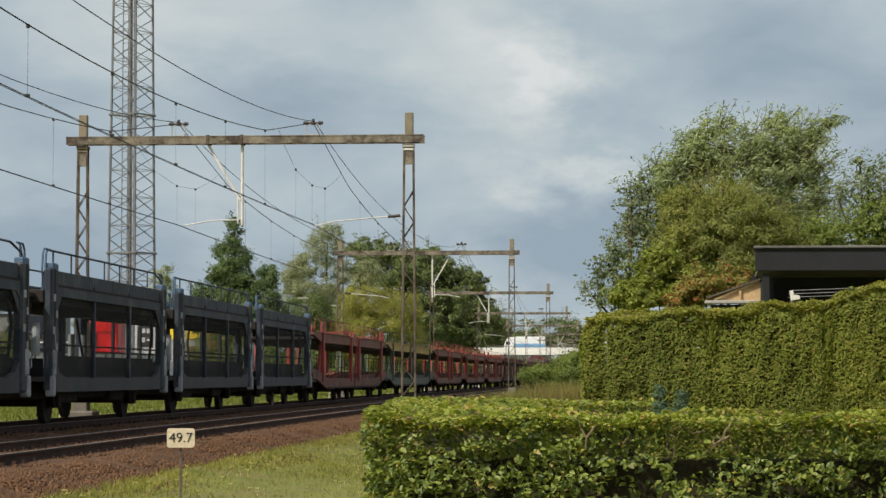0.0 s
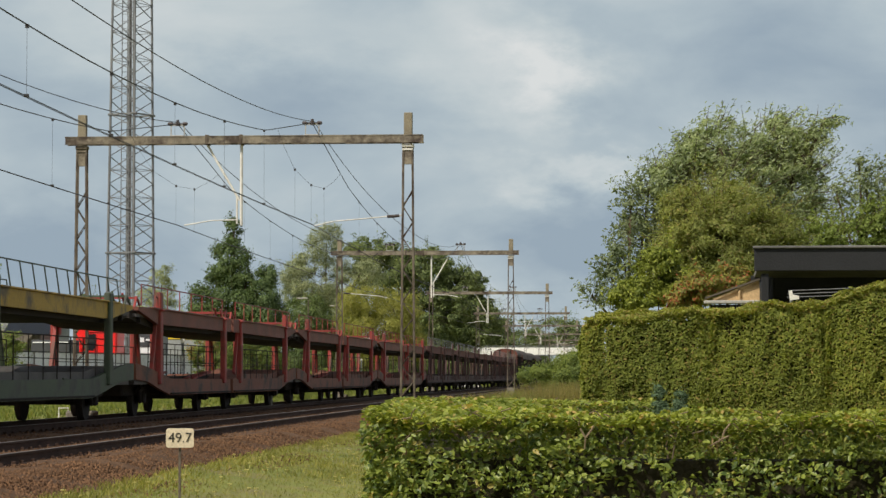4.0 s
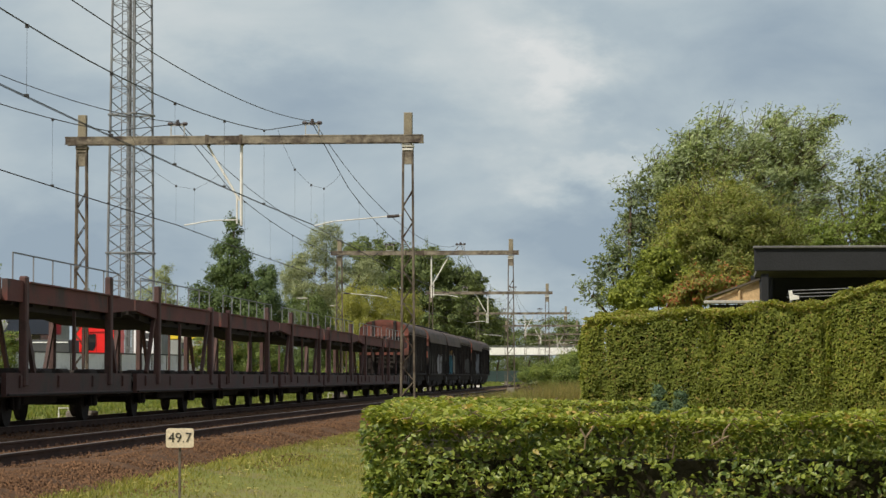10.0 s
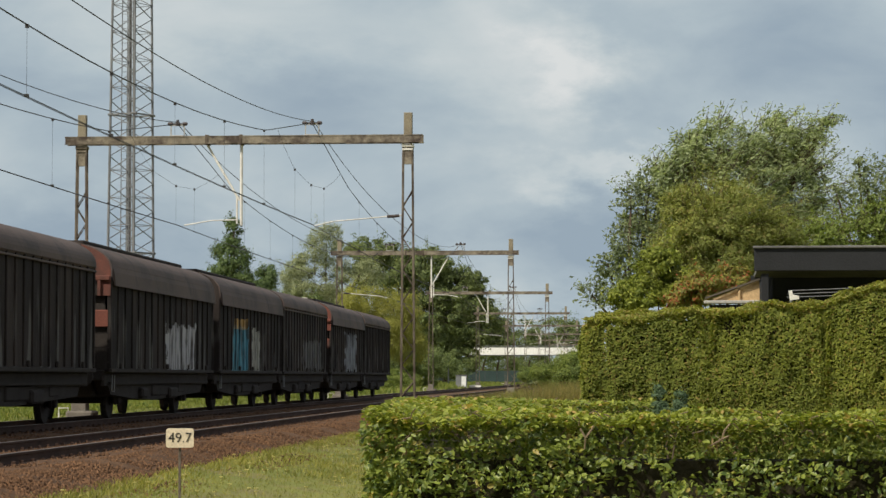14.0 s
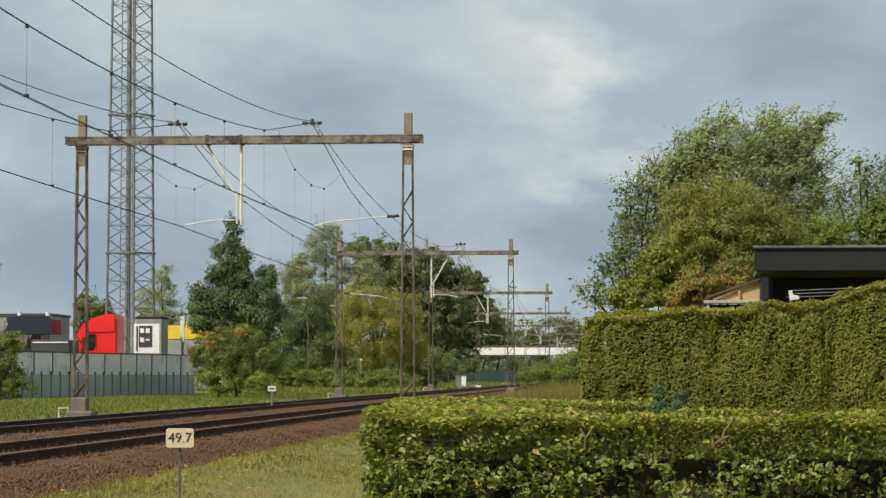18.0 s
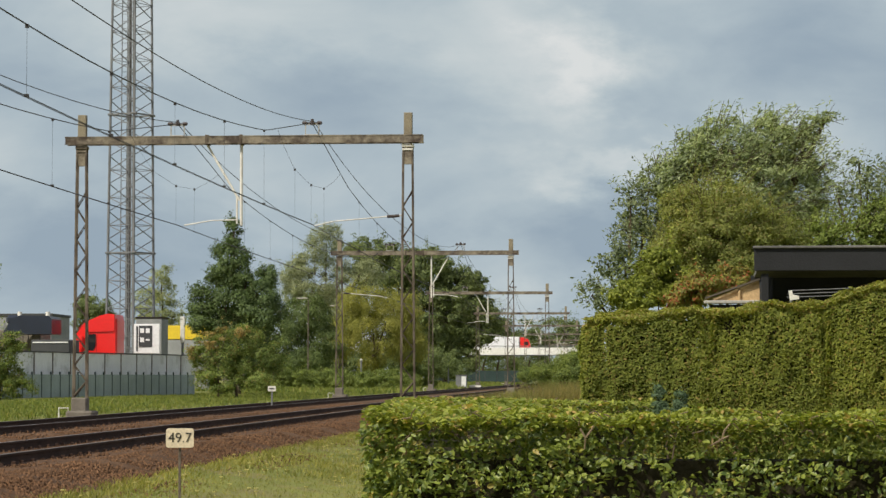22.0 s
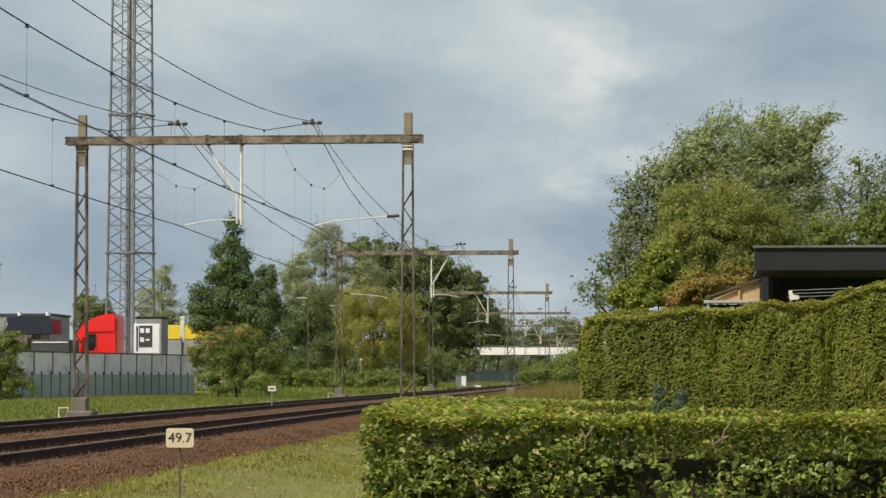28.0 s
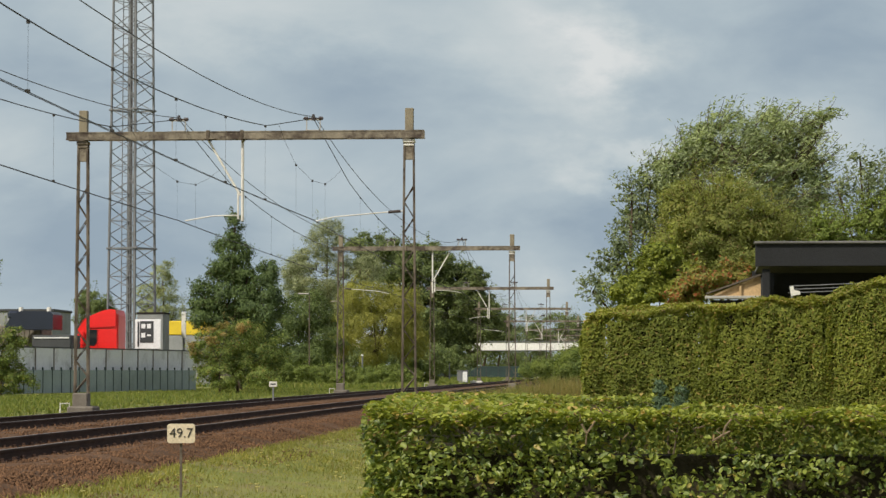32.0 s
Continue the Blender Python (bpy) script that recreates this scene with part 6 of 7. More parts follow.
part("roof", Mesher().box((0.08, 1.0, 4.54), (1.7, 2.1, 0.1), 0.02), M_UNDER, hut_t)
yb = Vector((-30.81, 172.72, 3.78))
yard_box = thing("yellow_container", (yb.x, yb.y, 0.1), "yellow container standing in the yard", "container")
part("body", Mesher().box((-0.2, 0, 4.1), (3.4, 2.4, 1.0), 0.05), M_SIGNYELLOW, yard_box)
part("base", Mesher().box((-0.2, 0, 1.8), (3.3, 2.3, 3.6), 0.05), M_HUT, yard_box)
ps = Vector((-27.0, 147.98, 3.39))
pylon = thing("pylon_sign", (ps.x, ps.y, 0.1), "slim pale sign post in the yard", "sign")
part("post", Mesher().box((0, 0, 1.8), (0.14, 0.14, 3.6), 0.01), M_GALV, pylon)
part("plate", Mesher().box((0, -0.05, 3.85), (0.28, 0.08, 1.6), 0.02), M_WHITEPAINT, pylon)


for head, far in (((-27.13, 202.99, 7.58), 205), ((-30.72, 255.73, 8.49), 258)):
    hv = Vector(head)
    lamp = thing("street_lamp", (hv.x + 0.75, hv.y, 0), "slim grey street lamp with a flat pale head", "street lamp", "street lamps")
    part("pole", Mesher().tube((0, 0, 0), (0, 0, hv.z), 0.06, 0.04, 8), M_POST, lamp)
    part("lamp_head", Mesher().box((-0.5, 0, hv.z + 0.06), (0.95, 0.3, 0.13), 0.05), M_SADDLE, lamp, "pale lamp head")


farf = Vector((-25.20, 428.14, 1.25))
far_fence = thing("far_fence", (farf.x, farf.y, 0.0), "dark teal fence beneath the road bridge", "fence")
for k in range(9):
    part("fence_panel", Mesher().box((-8.5 + 2.1 * k, 0, 1.05), (2.0, 0.08, 2.1), 0.02), M_TEAL, far_fence)
    part("fence_post", Mesher().box((-9.55 + 2.1 * k, 0, 1.1), (0.1, 0.14, 2.3)), M_DARKGREY, far_fence)


# ---- lattice mast ----
def mast(place, height):
    t = thing("lattice_mast", place, "tall galvanised lattice radio mast with cable ladder", "radio mast")
    turn = radians(19)
    def corner(k, z):
        r = 1.505 - 0.0121 * z
        a = turn + math.pi / 2 * k
        return Vector((r * math.cos(a), r * math.sin(a), z))
    for k in range(4):
        part("leg", Mesher().tube(corner(k, 0), corner(k, height), 0.085, 0.06, 8), M_GALV, t)
    step = 1.71
    z = 0.0
    i = 0
    while z < height - step:
        for k in range(4):
            br = Mesher()
            a0, b0, a1, b1 = corner(k, z), corner((k + 1) % 4, z), corner(k, z + step), corner((k + 1) % 4, z + step)
            m0 = a0.lerp(a1, 0.5)
            m1 = b0.lerp(b1, 0.5)
            br.bar(a0, m1, 0.045).bar(m1, a1, 0.045)
            br.bar(a0.lerp(a1, 0.0), b0, 0.035)
            part("bracing", br, M_GALV, t)
        if i % 5 == 0:
            fl = Mesher()
            for k in range(4):
                fl.box(corner(k, z), (0.3, 0.3, 0.12), 0.02).bar(corner(k, z), corner((k + 1) % 4, z), 0.09)
            part("flange", fl, M_GALV, t)
        z += step
        i += 1
    c = corner(0, 0).lerp(corner(3, 0), 0.6)
    lad = Mesher()
    b0, b1 = corner(3, 0), corner(3, height)
    for dx in (-0.34, -0.22, -0.1):
        lad.bar((b0.x + dx, b0.y * 0.9, 0), (b1.x + dx, b1.y * 0.9, height), 0.065, 0.05)
    for k in range(int(height / 0.9)):
        u = k * 0.9 / height
        lad.bar((b0.x + (b1.x - b0.x) * u - 0.4, b0.y * 0.88 + (b1.y - b0.y) * 0.88 * u, k * 0.9), (b0.x + (b1.x - b0.x) * u - 0.04, b0.y * 0.88 + (b1.y - b0.y) * 0.88 * u, k * 0.9), 0.06, 0.08)
    part("cable_run", lad, M_GALV, t, "grey bundle of cables")
    d0, d1 = corner(1, 0), corner(1, height)
    part("cable_run", Mesher().bar((d0.x + 0.1, d0.y * 0.9, 0), (d1.x + 0.1, d1.y * 0.9, height), 0.16, 0.08), M_UNDER, t, "dark bundle of cables")
    c2 = corner(2, 0)
    l2 = Mesher()
    for dx in (-0.17, 0.17):
        l2.bar((c2.x * 0.35 + dx, 0.1, 0), (c2.x * 0.3 + dx, 0.1, height), 0.05)
    for k in range(int(height / 0.45)):
        l2.bar((c2.x * 0.35 - 0.17, 0.1, k * 0.45), (c2.x * 0.35 + 0.17, 0.1, k * 0.45), 0.03)
    part("ladder", l2, M_GALV, t)


mp = Vector((-30.23, 147.75, 1.99))
mast((mp.x, mp.y, 0.1), 46.0)

# ---- trackside furniture ----
cb = Vector((-17.30, 260.72, 0.38))
cab_t = thing("relay_cabinet", (cb.x, cb.y, -0.1), "pale grey trackside relay cabinet", "cabinet")
part("body", Mesher().box((0, 0, 0.65), (1.15, 0.8, 1.3), 0.03), M_GALV, cab_t)
part("door", Mesher().box((0.28, -0.41, 0.65), (0.5, 0.03, 1.1), 0.01), M_PANEL, cab_t)
part("roof", Mesher().box((0, 0, 1.32), (1.25, 0.9, 0.07), 0.01), M_GALV, cab_t)
ss = Vector((-13.20, 91.02, 0.60))
small = thing("track_marker", (ss.x, ss.y, -0.15), "small white trackside marker plate on a stake", "sign")
part("plate", Mesher().box((0, 0, ss.z + 0.15), (0.3, 0.02, 0.2), 0.005), M_WHITEPAINT, small)
part("stake", Mesher().bar((0, 0.03, 0), (0, 0.03, ss.z + 0.2), 0.05), M_GALV, small)
part("bar_mark", Mesher().box((0, -0.013, ss.z + 0.15), (0.2, 0.005, 0.05)), M_DARKGREY, small)
trough = thing("cable_trough", (-15.9, 262.0, -0.3), "pale concrete cable cover lying beside the track", "cable cover")
part("lid", Mesher().box((0, 0, 0.3), (1.3, 0.5, 0.22), 0.03), M_WHITEPAINT, trough)
part("base", Mesher().box((0, 0, 0.1), (1.2, 0.45, 0.2), 0.02), M_CONCRETE, trough)
for (x, y, _), top in (((-24.82, 230.16, 1.97), 2.6), ((-23.56, 328.26, 0.82), 3.8)):
    lp = thing("marker_post", (x, y, 0.0), "slim pale post among the trees", "post")
    shaft = part("post", Mesher().tube((0, 0, 0), (0, 0, top), 0.09, 0.08, 8), M_GALV, lp)
    part("cap", Mesher().tube((0, 0, top), (0, 0, top + 0.15), 0.14, 0.1, 8), M_WHITEPAINT, shaft)

# ---- road bridge ----
BY = 550.0
PXM = BY / 4300
bridge = thing("road_bridge", (0, BY, 0), "white steel girder road bridge over the railway", "bridge")
zb0, zb1 = 1.05 + (667 - 628.5) * PXM, 1.05 + (667 - 615.5) * PXM
for k in range(8):
    part("girder", Mesher().box((-60 + 14 * k, 0, (zb0 + zb1) / 2), (13.9, 0.4, zb1 - zb0), 0.05), M_STEELWHITE, bridge, "white painted girder")
part("girder_bottom", Mesher().box((-11, 0.2, zb0 - 0.08), (112, 0.8, 0.16)), M_DARKGREY, bridge)
part("deck", Mesher().box((4, 5.5, zb0 + 0.3), (150, 10.4, 0.4)), M_CONCRETE, bridge)
part("girder", Mesher().box((-11, 11, (zb0 + zb1) / 2), (112, 0.4, zb1 - zb0)), M_STEELWHITE, bridge)
rl = Mesher().bar((-67, 0, zb1 + 0.4), (45, 0, zb1 + 0.4), 0.1).bar((-67, 0, zb1 + 0.2), (45, 0, zb1 + 0.2), 0.08)
for k in range(57):
    rl.bar((-67 + 2 * k, 0, zb1), (-67 + 2 * k, 0, zb1 + 0.45), 0.08)
part("parapet", rl, M_GALV, bridge)
for x in (-44, -35, 9, 30):
    part("pier", Mesher().box((x, 5.5, zb0 / 2), (1.2, 9.5, zb0), 0.1), M_CONCRETE, bridge)
for s, x in ((-1, -67), (1, 45)):
    part("abutment", Mesher().box((x + s * 30, 5.5, zb0 / 2), (60, 10.5, zb0 + 0.6), 0.2), M_CONCRETE, bridge)
DECK = zb0 + 0.5
M_VANBLUE = surface("pale blue stripe", (0.20, 0.42, 0.68), (0.17, 0.36, 0.60), 0.4, 0, 0.5, 10, 0)


def lorry_body(label, length, cab_mat, stripe, heading):
    t = thing("lorry", (60, BY + (3.2 if heading < 0 else 7.6), DECK), label, "lorry", "traffic on the bridge")
    h = heading
    part("box_body", Mesher().box((-h * 1.2, 0, 2.35), (length - 2.6, 2.5, 2.7), 0.1), M_VANWHITE, t)
    part("cab", Mesher().extrude([(h * (length / 2 - 2.3), 0.6), (h * length / 2, 0.6), (h * length / 2, 1.7), (h * (length / 2 - 0.35), 2.9), (h * (length / 2 - 1.0), 3.5), (h * (length / 2 - 2.3), 3.6)], -1.2, 1.2), cab_mat, t)
    part("cab_window", Mesher().box((h * (length / 2 - 0.9), -1.21, 2.2), (0.9, 0.03, 0.7)), M_GLASS, t)
    part("chassis", Mesher().box((0, 0, 0.75), (length - 0.6, 1.0, 0.3)), M_UNDER, t)
    if stripe:
        part("stripe", Mesher().box((-h * 1.2, -1.265, 1.6), (length - 2.7, 0.02, 1.0)), M_VANBLUE, t, "pale blue stripe")
    for x in (-length * 0.38, -length * 0.25, length * 0.36):
        for s in (-1, 1):
            part("wheel", Mesher().tube((h * x, s * 0.85, 0.5), (h * x, s * 1.18, 0.5), 0.5, 0.5, 14), M_UNDER, t)
    return t


lorry_a = lorry_body("white box lorry with a pale blue stripe crossing the bridge", 9.4, M_VANWHITE, True, -1)
lorry_b = lorry_body("white rounded box lorry crossing the bridge", 9.8, M_VANWHITE, True, -1)
lorry_c = lorry_body("white articulated lorry with a red cab on the bridge", 16.0, M_TRUCKRED, False, 1)

# ---- bird ----
M_FEATHER = surface("grey brown feathers", (0.15, 0.135, 0.12), (0.08, 0.072, 0.066), 0.8, 0, 8, 40, 0)
bird = thing("bird", (6, 40, 6), "dark bird in quick flight", "bird")
body = bmesh.new()
bmesh.ops.create_uvsphere(body, u_segments=12, v_segments=8, radius=1)
for v in body.verts:
    taper = 1 - 0.35 * max(0, v.co.x)
    v.co = Vector((v.co.x * 0.15, v.co.y * 0.036 * taper, v.co.z * 0.034 * taper))
bme = bpy.data.meshes.new("body")
body.to_mesh(bme)
body.free()
bme.materials.append(M_FEATHER)
part("body", bme, None, bird)
part("tail", Mesher().extrude([(0.12, -0.02), (0.24, -0.05), (0.24, 0.05), (0.12, 0.02)], -0.006, 0.006, "z"), M_FEATHER, bird)
wings = []
for s in (-1, 1):
    w = part("wing", Mesher().add([(-0.08, 0, 0), (-0.05, s * 0.16, 0.02), (0.05, s * 0.32, 0.0), (0.06, s * 0.16, 0.01), (0.07, 0, 0), (-0.08, 0, -0.012), (-0.05, s * 0.16, 0.008), (0.06, s * 0.16, 0.0), (0.07, 0, -0.012)],
                                  [(0, 1, 3, 4), (1, 2, 3), (5, 8, 7, 6), (6, 7, 2), (0, 5, 6, 1), (1, 6, 2), (4, 3, 7, 8), (3, 2, 7), (0, 4, 8, 5)]), M_FEATHER, bird)
    wings.append((w, s))

# ---- sky backdrop with drifting cloud ----


def cloud_material():
    m = bpy.data.materials.new("cloudy sky")
    m.use_nodes = True
    nt = m.node_tree
    nt.nodes.clear()
    out = nt.nodes.new("ShaderNodeOutputMaterial")
    em = nt.nodes.new("ShaderNodeEmission")
    tc = nt.nodes.new("ShaderNodeTexCoord")
    mp_ = nt.nodes.new("ShaderNodeMapping")
    mp_.inputs["Scale"].default_value = (0.0042, 0.0042, 0.0085)
    nt.links.new(tc.outputs["Object"], mp_.inputs["Vector"])
    n1 = nt.nodes.new("ShaderNodeTexNoise")
    n1.inputs["Scale"].default_value, n1.inputs["Detail"].default_value, n1.inputs["Roughness"].default_value = 1.0, 6.0, 0.5
    n1.inputs["Distortion"].default_value = 0.4
    nt.links.new(mp_.outputs["Vector"], n1.inputs["Vector"])
    fac = n1.outputs["Fac"]
    # large bright and dull banks: (x, z, half width, half height, weight)
    sep = nt.nodes.new("ShaderNodeSeparateXYZ")
    nt.links.new(tc.outputs["Object"], sep.inputs["Vector"])

    def op(o, a, b=0.0):
        n = nt.nodes.new("ShaderNodeMath")
        n.operation = o
        for i, v in enumerate((a, b)):
            if isinstance(v, (int, float)):
                n.inputs[i].default_value = v
            else:
                nt.links.new(v, n.inputs[i])
        return n.outputs[0]
    warp = nt.nodes.new("ShaderNodeTexNoise")
    warp.inputs["Scale"].default_value, warp.inputs["Detail"].default_value, warp.inputs["Roughness"].default_value = 2.6, 6.0, 0.6
    nt.links.new(mp_.outputs["Vector"], warp.inputs["Vector"])
    wsep = nt.nodes.new("ShaderNodeSeparateColor")
    nt.links.new(warp.outputs["Color"], wsep.inputs["Color"])
    wx = op("ADD", sep.outputs["X"], op("MULTIPLY", op("SUBTRACT", wsep.outputs[0], 0.5), 190))
    wz = op("ADD", sep.outputs["Z"], op("MULTIPLY", op("SUBTRACT", wsep.outputs[1], 0.5), 130))
    for x, z, w, h, k in BANKS:
        dx = op("DIVIDE", op("SUBTRACT", wx, x), w)
        dz = op("DIVIDE", op("SUBTRACT", wz, z), h)
        r2 = op("ADD", op("MULTIPLY", dx, dx), op("MULTIPLY", dz, dz))
        fac = op("ADD", fac, op("MULTIPLY", op("POWER", 2.718, op("MULTIPLY", r2, -1.0)), k))
    r = nt.nodes.new("ShaderNodeValToRGB")
    cr = r.color_ramp
    cr.elements[0].position, cr.elements[0].color = 0.22, (0.31, 0.39, 0.465, 1)
    cr.elements[1].position, cr.elements[1].color = 0.92, (0.69, 0.715, 0.715, 1)
    e = cr.elements.new(0.45)
    e.color = (0.42, 0.50, 0.55, 1)
    e = cr.elements.new(0.62)
    e.color = (0.52, 0.585, 0.61, 1)
    nt.links.new(fac, r.inputs["Fac"])
    nt.links.new(r.outputs["Color"], em.inputs["Color"])
    em.inputs["Strength"].default_value = 1.0
    nt.links.new(em.outputs["Emission"], out.inputs["Surface"])
    return m


SKY_D = 2400
BANKS = [(-112.74, 309.14, 100, 66, 0.21), (-79.26, 311.93, 48, 48, 0.13), (183.07, 323.10, 150, 60, -0.09), (-347.16, 351.00, 200, 60, 0.12), (-65.30, 205.89, 75, 22, 0.26), (-23.44, 214.26, 45, 12, 0.12), (-98.79, 325.89, 26, 24, 0.16), (-80.37, 289.61, 24, 30, 0.14), (82.60, 339.84, 160, 70, -0.10),
         (-363.91, 289.61, 130, 45, -0.16), (-252.28, 155.65, 260, 30, 0.10), (-531.35, 189.14, 160, 30, 0.08), (-23.44, 122.17, 150, 70, -0.2), (-100, 133, 2000, 62, -0.17), (-570.42, 356.58, 110, 60, 0.10), (-280.19, 217.05, 200, 40, -0.10), (240, 262, 75, 55, -0.10)]
sk = Mesher()
pts = []
for k in range(33):
    a = radians(-34 + 60 * k / 32)
    pts.append((SKY_D * math.sin(a), SKY_D * math.cos(a)))
for (x0, y0), (x1, y1) in zip(pts, pts[1:]):
    sk.add([(x0, y0, -60), (x1, y1, -60), (x1, y1, 1000), (x0, y0, 1000)], [(0, 1, 2, 3)])
backdrop = tagged(part("backdrop", sk, cloud_material()), "cloudy blue-grey sky with a bright white cloud", "sky", kind="structure")
backdrop.visible_shadow = False

# ---- sleepers, stones and grass ----
sleeper_me = Mesher().box((0, 0, -0.235), (2.6, 0.24, 0.13), 0.02).mesh("sleeper", M_SLEEPER)
plate_me = Mesher().box((-0.752, 0, -0.155), (0.36, 0.17, 0.03), 0.008).box((0.752, 0, -0.155), (0.36, 0.17, 0.03), 0.008).box((0.87, 0, -0.13), (0.06, 0.1, 0.05)).box((-0.87, 0, -0.13), (0.06, 0.1, 0.05)).box((0.64, 0, -0.13), (0.06, 0.1, 0.05)).box((-0.64, 0, -0.13), (0.06, 0.1, 0.05)).mesh("tie_plate", M_RAIL)
for cx in (NEAR_X, FAR_X):
    rest = Mesher()
    for k in range(440):
        y = 26 + 0.6 * k
        if k < 140:
            ob = part("sleeper", sleeper_me, None, track_bed)
            ob.location = (cx + rng.normal(0, 0.012), y, rng.normal(0, 0.004))
            pl = part("tie_plate", plate_me, None, ob)
        else:
            rest.box((cx, y, -0.235), (2.6, 0.24, 0.13)).box((cx - 0.752, y, -0.15), (0.34, 0.16, 0.05)).box((cx + 0.752, y, -0.15), (0.34, 0.16, 0.05))
    part("far_sleepers", rest, M_SLEEPER, track_bed)["kind"] = "stuff"


def island_tones(name, light, dark, rough=0.9):
    m = bpy.data.materials.new(name)
    m.use_nodes = True
    nt = m.node_tree
    geo = nt.nodes.new("ShaderNodeNewGeometry")
    col = ramp_between(nt, geo.outputs["Random Per Island"], dark, light, 0.0, 1.0)
    col = mixed(nt, 0.5, col, mixed(nt, 1.0, col, ramp_between(nt, noise_at(nt, 0.9, 4.0), (0.6, 0.6, 0.6), (1.4, 1.35, 1.3)), "MULTIPLY"))
    nt.links.new(col, nt.nodes["Principled BSDF"].inputs["Base Color"])
    nt.nodes["Principled BSDF"].inputs["Roughness"].default_value = rough
    nt.nodes["Principled BSDF"].inputs["Specular IOR Level"].default_value = 0.12
    return m


def bed_z(x):
    for (x0, z0), (x1, z1) in zip(bed, bed[1:]):
        if x0 <= x <= x1:
            return z0 + (z1 - z0) * (x - x0) / (x1 - x0)
    return ground_z(x)


def raw_mesh(name, verts, tris, mat):
    me = bpy.data.meshes.new(name)
    me.vertices.add(len(verts))
    me.vertices.foreach_set("co", np.asarray(verts, float).reshape(-1))
    me.loops.add(len(tris) * 3)
    me.loops.foreach_set("vertex_index", np.asarray(tris).reshape(-1))
    me.polygons.add(len(tris))
    me.polygons.foreach_set("loop_start", np.arange(len(tris)) * 3)
    me.update(calc_edges=True)
    me.materials.append(mat)
    return me


def scatter_stones(n, x0, x1, y0, y1, size):
    x, y = rng.uniform(x0, x1, n), y0 + (y1 - y0) * rng.random(n) ** 1.5
    z = np.array([bed_z(v) for v in x])
    o = np.array([[1, 0, 0], [-1, 0, 0], [0, 1, 0], [0, -1, 0], [0, 0, 1], [0, 0, -1]], float)
    k = size * rng.uniform(0.6, 1.4, (n, 1, 1))
    v = o[None] * k * rng.uniform(0.6, 1.2, (n, 6, 1)) + rng.normal(0, 0.12, (n, 6, 3)) * k
    a = rng.uniform(0, math.tau, n)
    c, s = np.cos(a)[:, None], np.sin(a)[:, None]
    vx, vy = v[:, :, 0] * c - v[:, :, 1] * s, v[:, :, 0] * s + v[:, :, 1] * c
    v[:, :, 0], v[:, :, 1] = vx, vy
    v += np.stack([x, y, z], 1)[:, None]
    t = np.array([[0, 2, 4], [2, 1, 4], [1, 3, 4], [3, 0, 4], [2, 0, 5], [1, 2, 5], [3, 1, 5], [0, 3, 5]])
    return v.reshape(-1, 3), (t[None] + (np.arange(n) * 6)[:, None, None]).reshape(-1, 3)


M_STONE = island_tones("crushed ballast stones", (0.175, 0.097, 0.053), (0.062, 0.035, 0.021))
vs, ts, off = [], [], 0
for args in ((22000, -7.7, -6.35, 26, 90, 0.026), (1800, -6.4, -5.7, 26, 80, 0.02), (10000, -10.4, -7.9, 26, 80, 0.024), (9000, -12.3, -10.5, 28, 110, 0.028), (3500, -15.0, -12.6, 40, 110, 0.032)):
    v, t = scatter_stones(*args)
    vs.append(v)
    ts.append(t + off)
    off += len(v)
tagged(part("ballast_stones", raw_mesh("ballast_stones", np.concatenate(vs), np.concatenate(ts), M_STONE), None), "loose rust-brown crushed ballast stones between the rails", "stones", kind="stuff")


def grass(label, n, area, height, mat, lean=0.35, width=0.012, clump=0.0):
    x0, x1, y0, y1 = area
    x, y = rng.uniform(x0, x1, n), y0 + (y1 - y0) * rng.random(n) ** 1.3
    if clump:
        keep = np.array([noise.noise((a * clump, b * clump * 0.6, 2)) > -0.12 for a, b in zip(x, y)])
        x, y = x[keep], y[keep]
        n = len(x)
    z = np.array([ground_z(v) for v in x]) - 0.03
    h = height * rng.uniform(0.45, 1.25, n)
    a = rng.uniform(0, math.tau, n)
    dx, dy = np.cos(a) * width, np.sin(a) * width
    lx, ly = rng.normal(0, lean, n) * h, rng.normal(0, lean, n) * h
    v = np.empty((n, 3, 3))
    v[:, 0] = np.stack([x - dx, y - dy, z], 1)
    v[:, 1] = np.stack([x + dx, y + dy, z], 1)
    v[:, 2] = np.stack([x + lx, y + ly, z + h], 1)
    return tagged(part("grass", raw_mesh("grass", v.reshape(-1, 3), np.arange(n * 3).reshape(-1, 3), mat), None), label, "grass", kind="stuff")


G_LAWN = foliage("lawn grass", (0.33, 0.305, 0.08), (0.17, 0.185, 0.042), (0.33, 0.27, 0.13), 0.35)
G_VERGE = foliage("verge grass", (0.23, 0.26, 0.06), (0.085, 0.125, 0.026), (0.27, 0.25, 0.08), 0.35)
G_DRY = foliage("tall dry grass", (0.30, 0.25, 0.09), (0.14, 0.14, 0.04), (0.32, 0.21, 0.11), 0.35)
grass("short sunlit lawn grass beside the railway bank", 70000, (-6.75, -1.2, 21, 75), 0.09, G_LAWN, 0.5, 0.012)
grass("scattered grass on the ballast edge", 11000, (-7.35, -6.25, 24, 75), 0.12, G_LAWN, 0.5, 0.012, 1.8)
grass("rough green verge grass across the line", 45000, (-26, -16.6, 62, 170), 0.15, G_VERGE, 0.4, 0.03)
grass("rough grass on the distant verge", 26000, (-40, -16.6, 165, 430), 0.35, G_VERGE, 0.4, 0.07)
grass("tall dry grass on the railway bank", 26000, (-5.7, -1.0, 68, 135), 0.85, G_DRY, 0.3, 0.03)
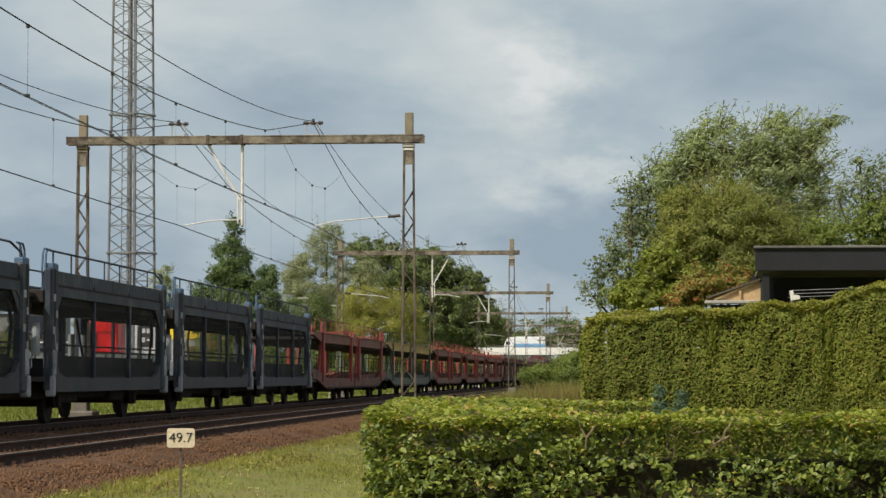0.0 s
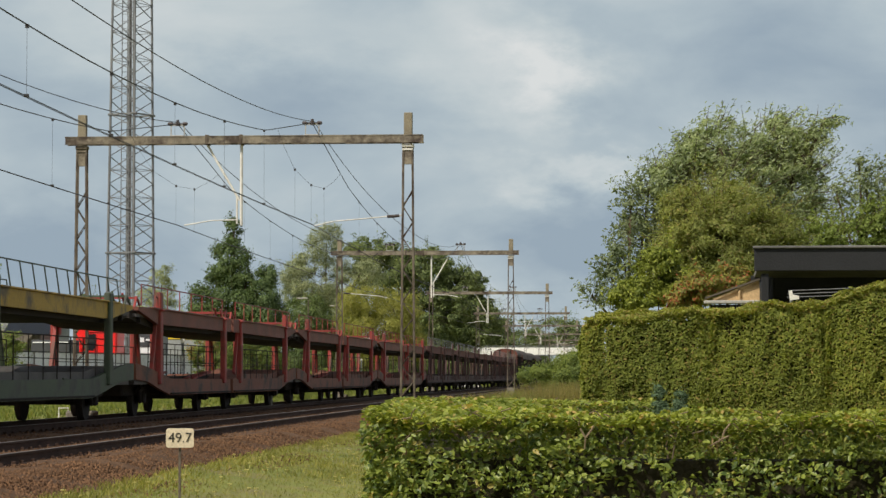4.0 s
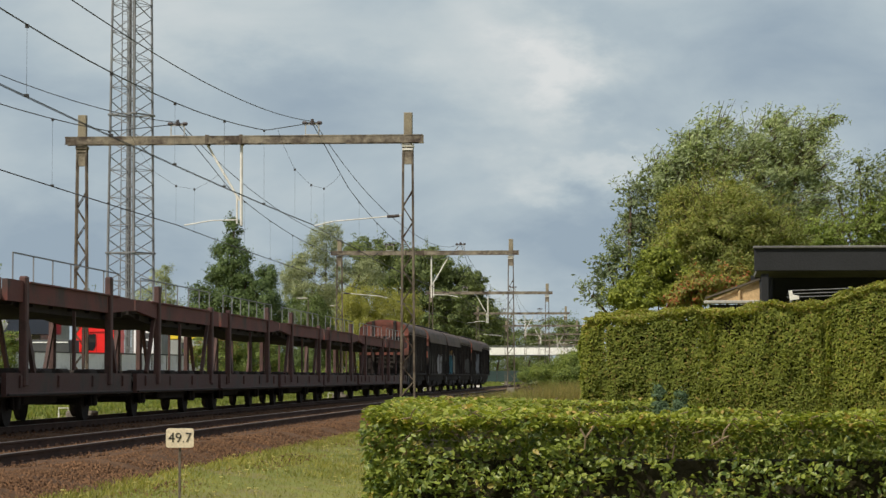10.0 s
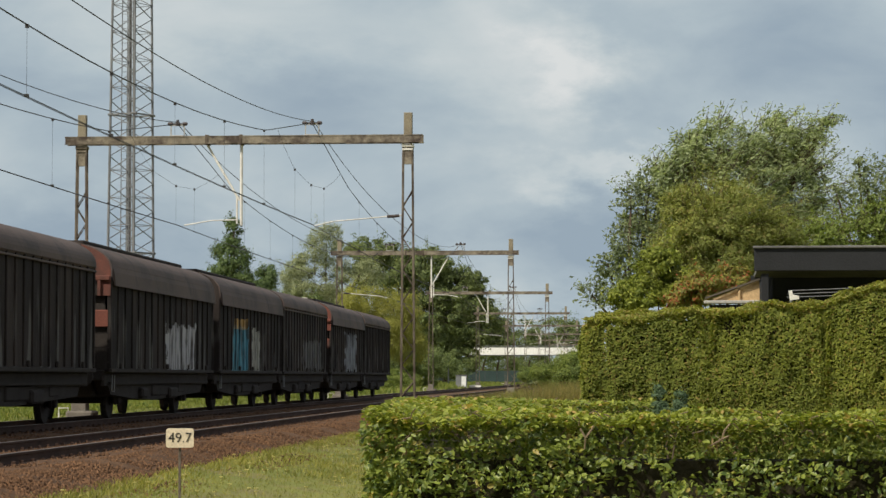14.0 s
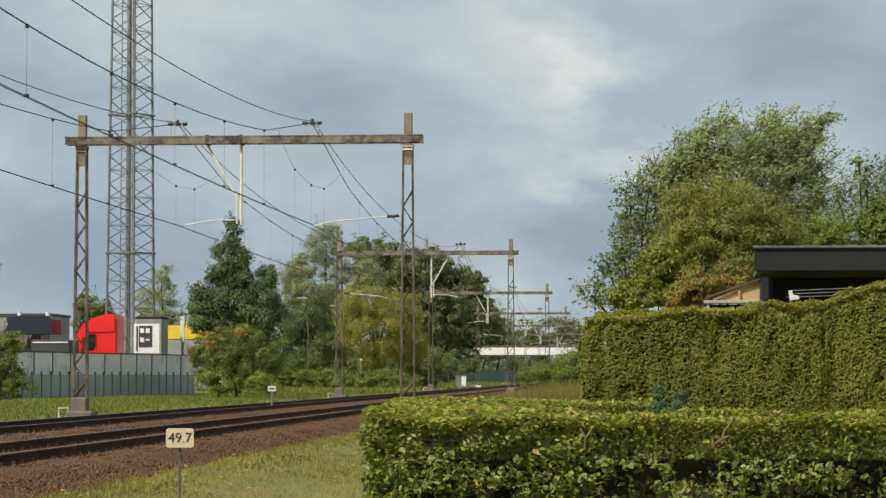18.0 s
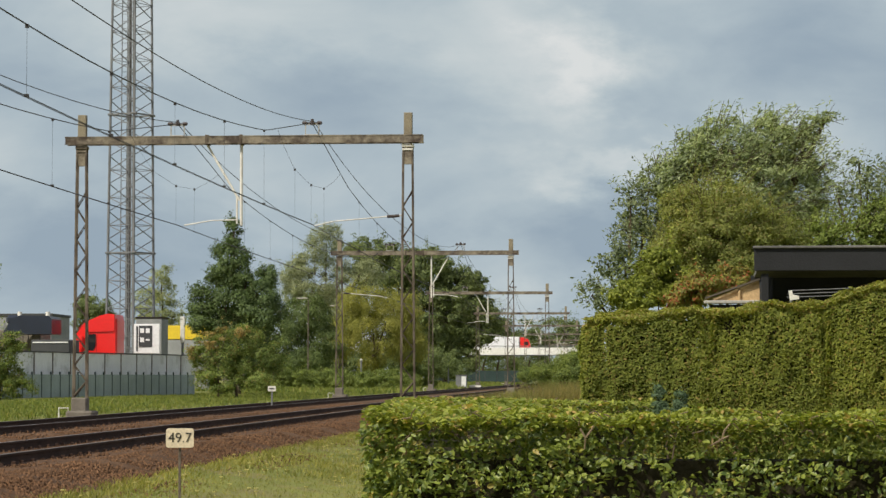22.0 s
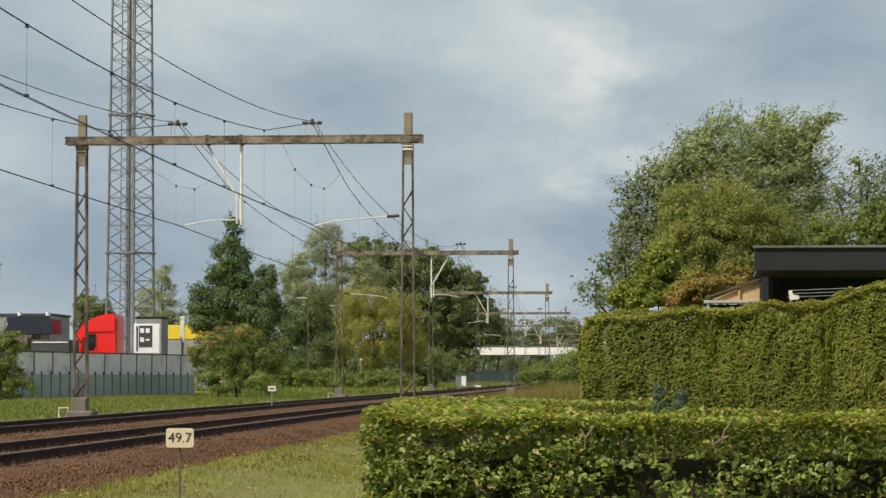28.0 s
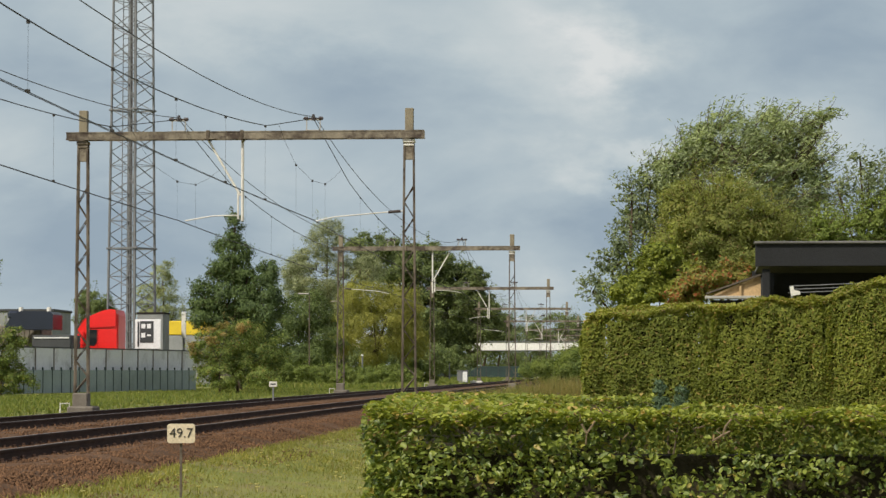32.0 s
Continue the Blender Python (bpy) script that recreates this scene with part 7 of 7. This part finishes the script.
grass("tall reddish seed grass before the bank shrubs", 9000, (-3.3, -1.0, 82, 97), 1.35, G_DRY, 0.3, 0.022, 0.9)
grass("knee-high green grass at the foot of the bank", 7000, (-4.6, -2.6, 82, 112), 1.0, G_VERGE, 0.35, 0.03, 0.6)
M_PETAL = surface("pale yellow petals", (0.75, 0.66, 0.25), (0.66, 0.56, 0.16), 0.7, 0, 4, 30, 0)
fl = Mesher()
for k in range(80):
    x, y = rng.uniform(-6.7, -3.6), rng.uniform(24, 52)
    z = ground_z(x) + rng.uniform(0.05, 0.13)
    fl.tube((x, y, z), (x, y, z + 0.014), 0.022, 0.032, 7).tube((x, y, z - 0.13), (x, y, z), 0.003, 0.003, 3)
tagged(part("dandelions", fl, M_PETAL), "small yellow dandelions in the grass", "flowers", kind="stuff")


# ---- what moves ----
def along(t, places):
    for (t0, p0), (t1, p1) in zip(places, places[1:]):
        if t <= t1:
            return Vector(p0).lerp(Vector(p1), (t - t0) / (t1 - t0))
    return Vector(places[-1][1])


def motions():
    times = [0, 1 / 30] + list(range(1, 32)) + [32 - 1 / 30, 32]
    for w in TRAIN:
        x, y, z = w.location
        walk(w, [(t, pose(x, y - SPEED * t, z)) for t in times])
    # lorries on the bridge
    def road(ob, rows):
        y = ob.location.y
        walk(ob, [(t, pose(x, y, DECK)) for t, x in rows])
    road(lorry_a, [(0, -22.4), (1 / 30, -22.9), (0.5, -30.2), (1, -38), (1.5, -46), (2.2, -55), (3, -58), (32, -58)])
    road(lorry_b, [(0, 66), (8, 66), (9, 62), (11, 12), (12, -11.9), (12.5, -20.7), (13, -31.0), (13.5, -40), (14.2, -45), (15, -46), (32, -46)])
    road(lorry_c, [(0, -60), (19, -60), (19.6, -58), (20.2, -51.8), (21, -41.7), (22.5, -22.8), (23, -16.3), (23.5, -9.4), (24, -2.0), (24.5, 4.6), (26, 25), (28.5, 56), (29.5, 63), (30, 64), (32, 64)])
    # the bird
    path = [(0, (6.03, 40.45, 4.84)), (19.5, (6.03, 40.45, 4.84)), (19.8, (3.00, 40.22, 5.81)), (19.9, (1.52, 40.11, 6.32)), (20.0, (-0.84, 39.94, 6.74)), (20.1, (-2.62, 39.81, 7.00)), (20.2, (-5.27, 39.61, 7.14)), (20.3, (-7.23, 39.47, 7.16)), (20.5, (-11.65, 39.14, 7.44)), (32, (-13.04, 39.03, 7.81))]
    walk(bird, [(t, Matrix.Translation(Vector(p))) for t, p in path])
    for w, s in wings:
        rows = [(0, pose(0, 0, 0)), (19.6, pose(0, 0, 0))]
        for k in range(9):
            rows.append((19.7 + 0.1 * k, pose(0, 0, 0, s * (16 if k % 2 else -10))))
        rows.append((32, pose(0, 0, 0)))
        walk(w, rows)
    # boughs in the wind
    for ob, low, sway, reach, phase in SWAYING:
        amp = math.degrees(sway / max(reach, 0.8))
        rows = []
        for k in range(65):
            t = k * 0.5
            a = amp * (0.6 * math.sin(t * 1.9 + phase) + 0.4 * math.sin(t * 3.3 + phase * 2.1))
            b = amp * 0.5 * math.sin(t * 1.4 + phase * 1.7)
            rows.append((t, Matrix.Translation(low) @ pose(0, 0, 0, b, a, 0)))
        walk(ob, rows)
    # the cloud bank drifts slowly
    walk(backdrop, [(t, pose(-3 + 1.94 * t, 0, 0.36 * (t - 16))) for t in (0, 1 / 30, 8, 16, 24, 32 - 1 / 30, 32)])


motions()
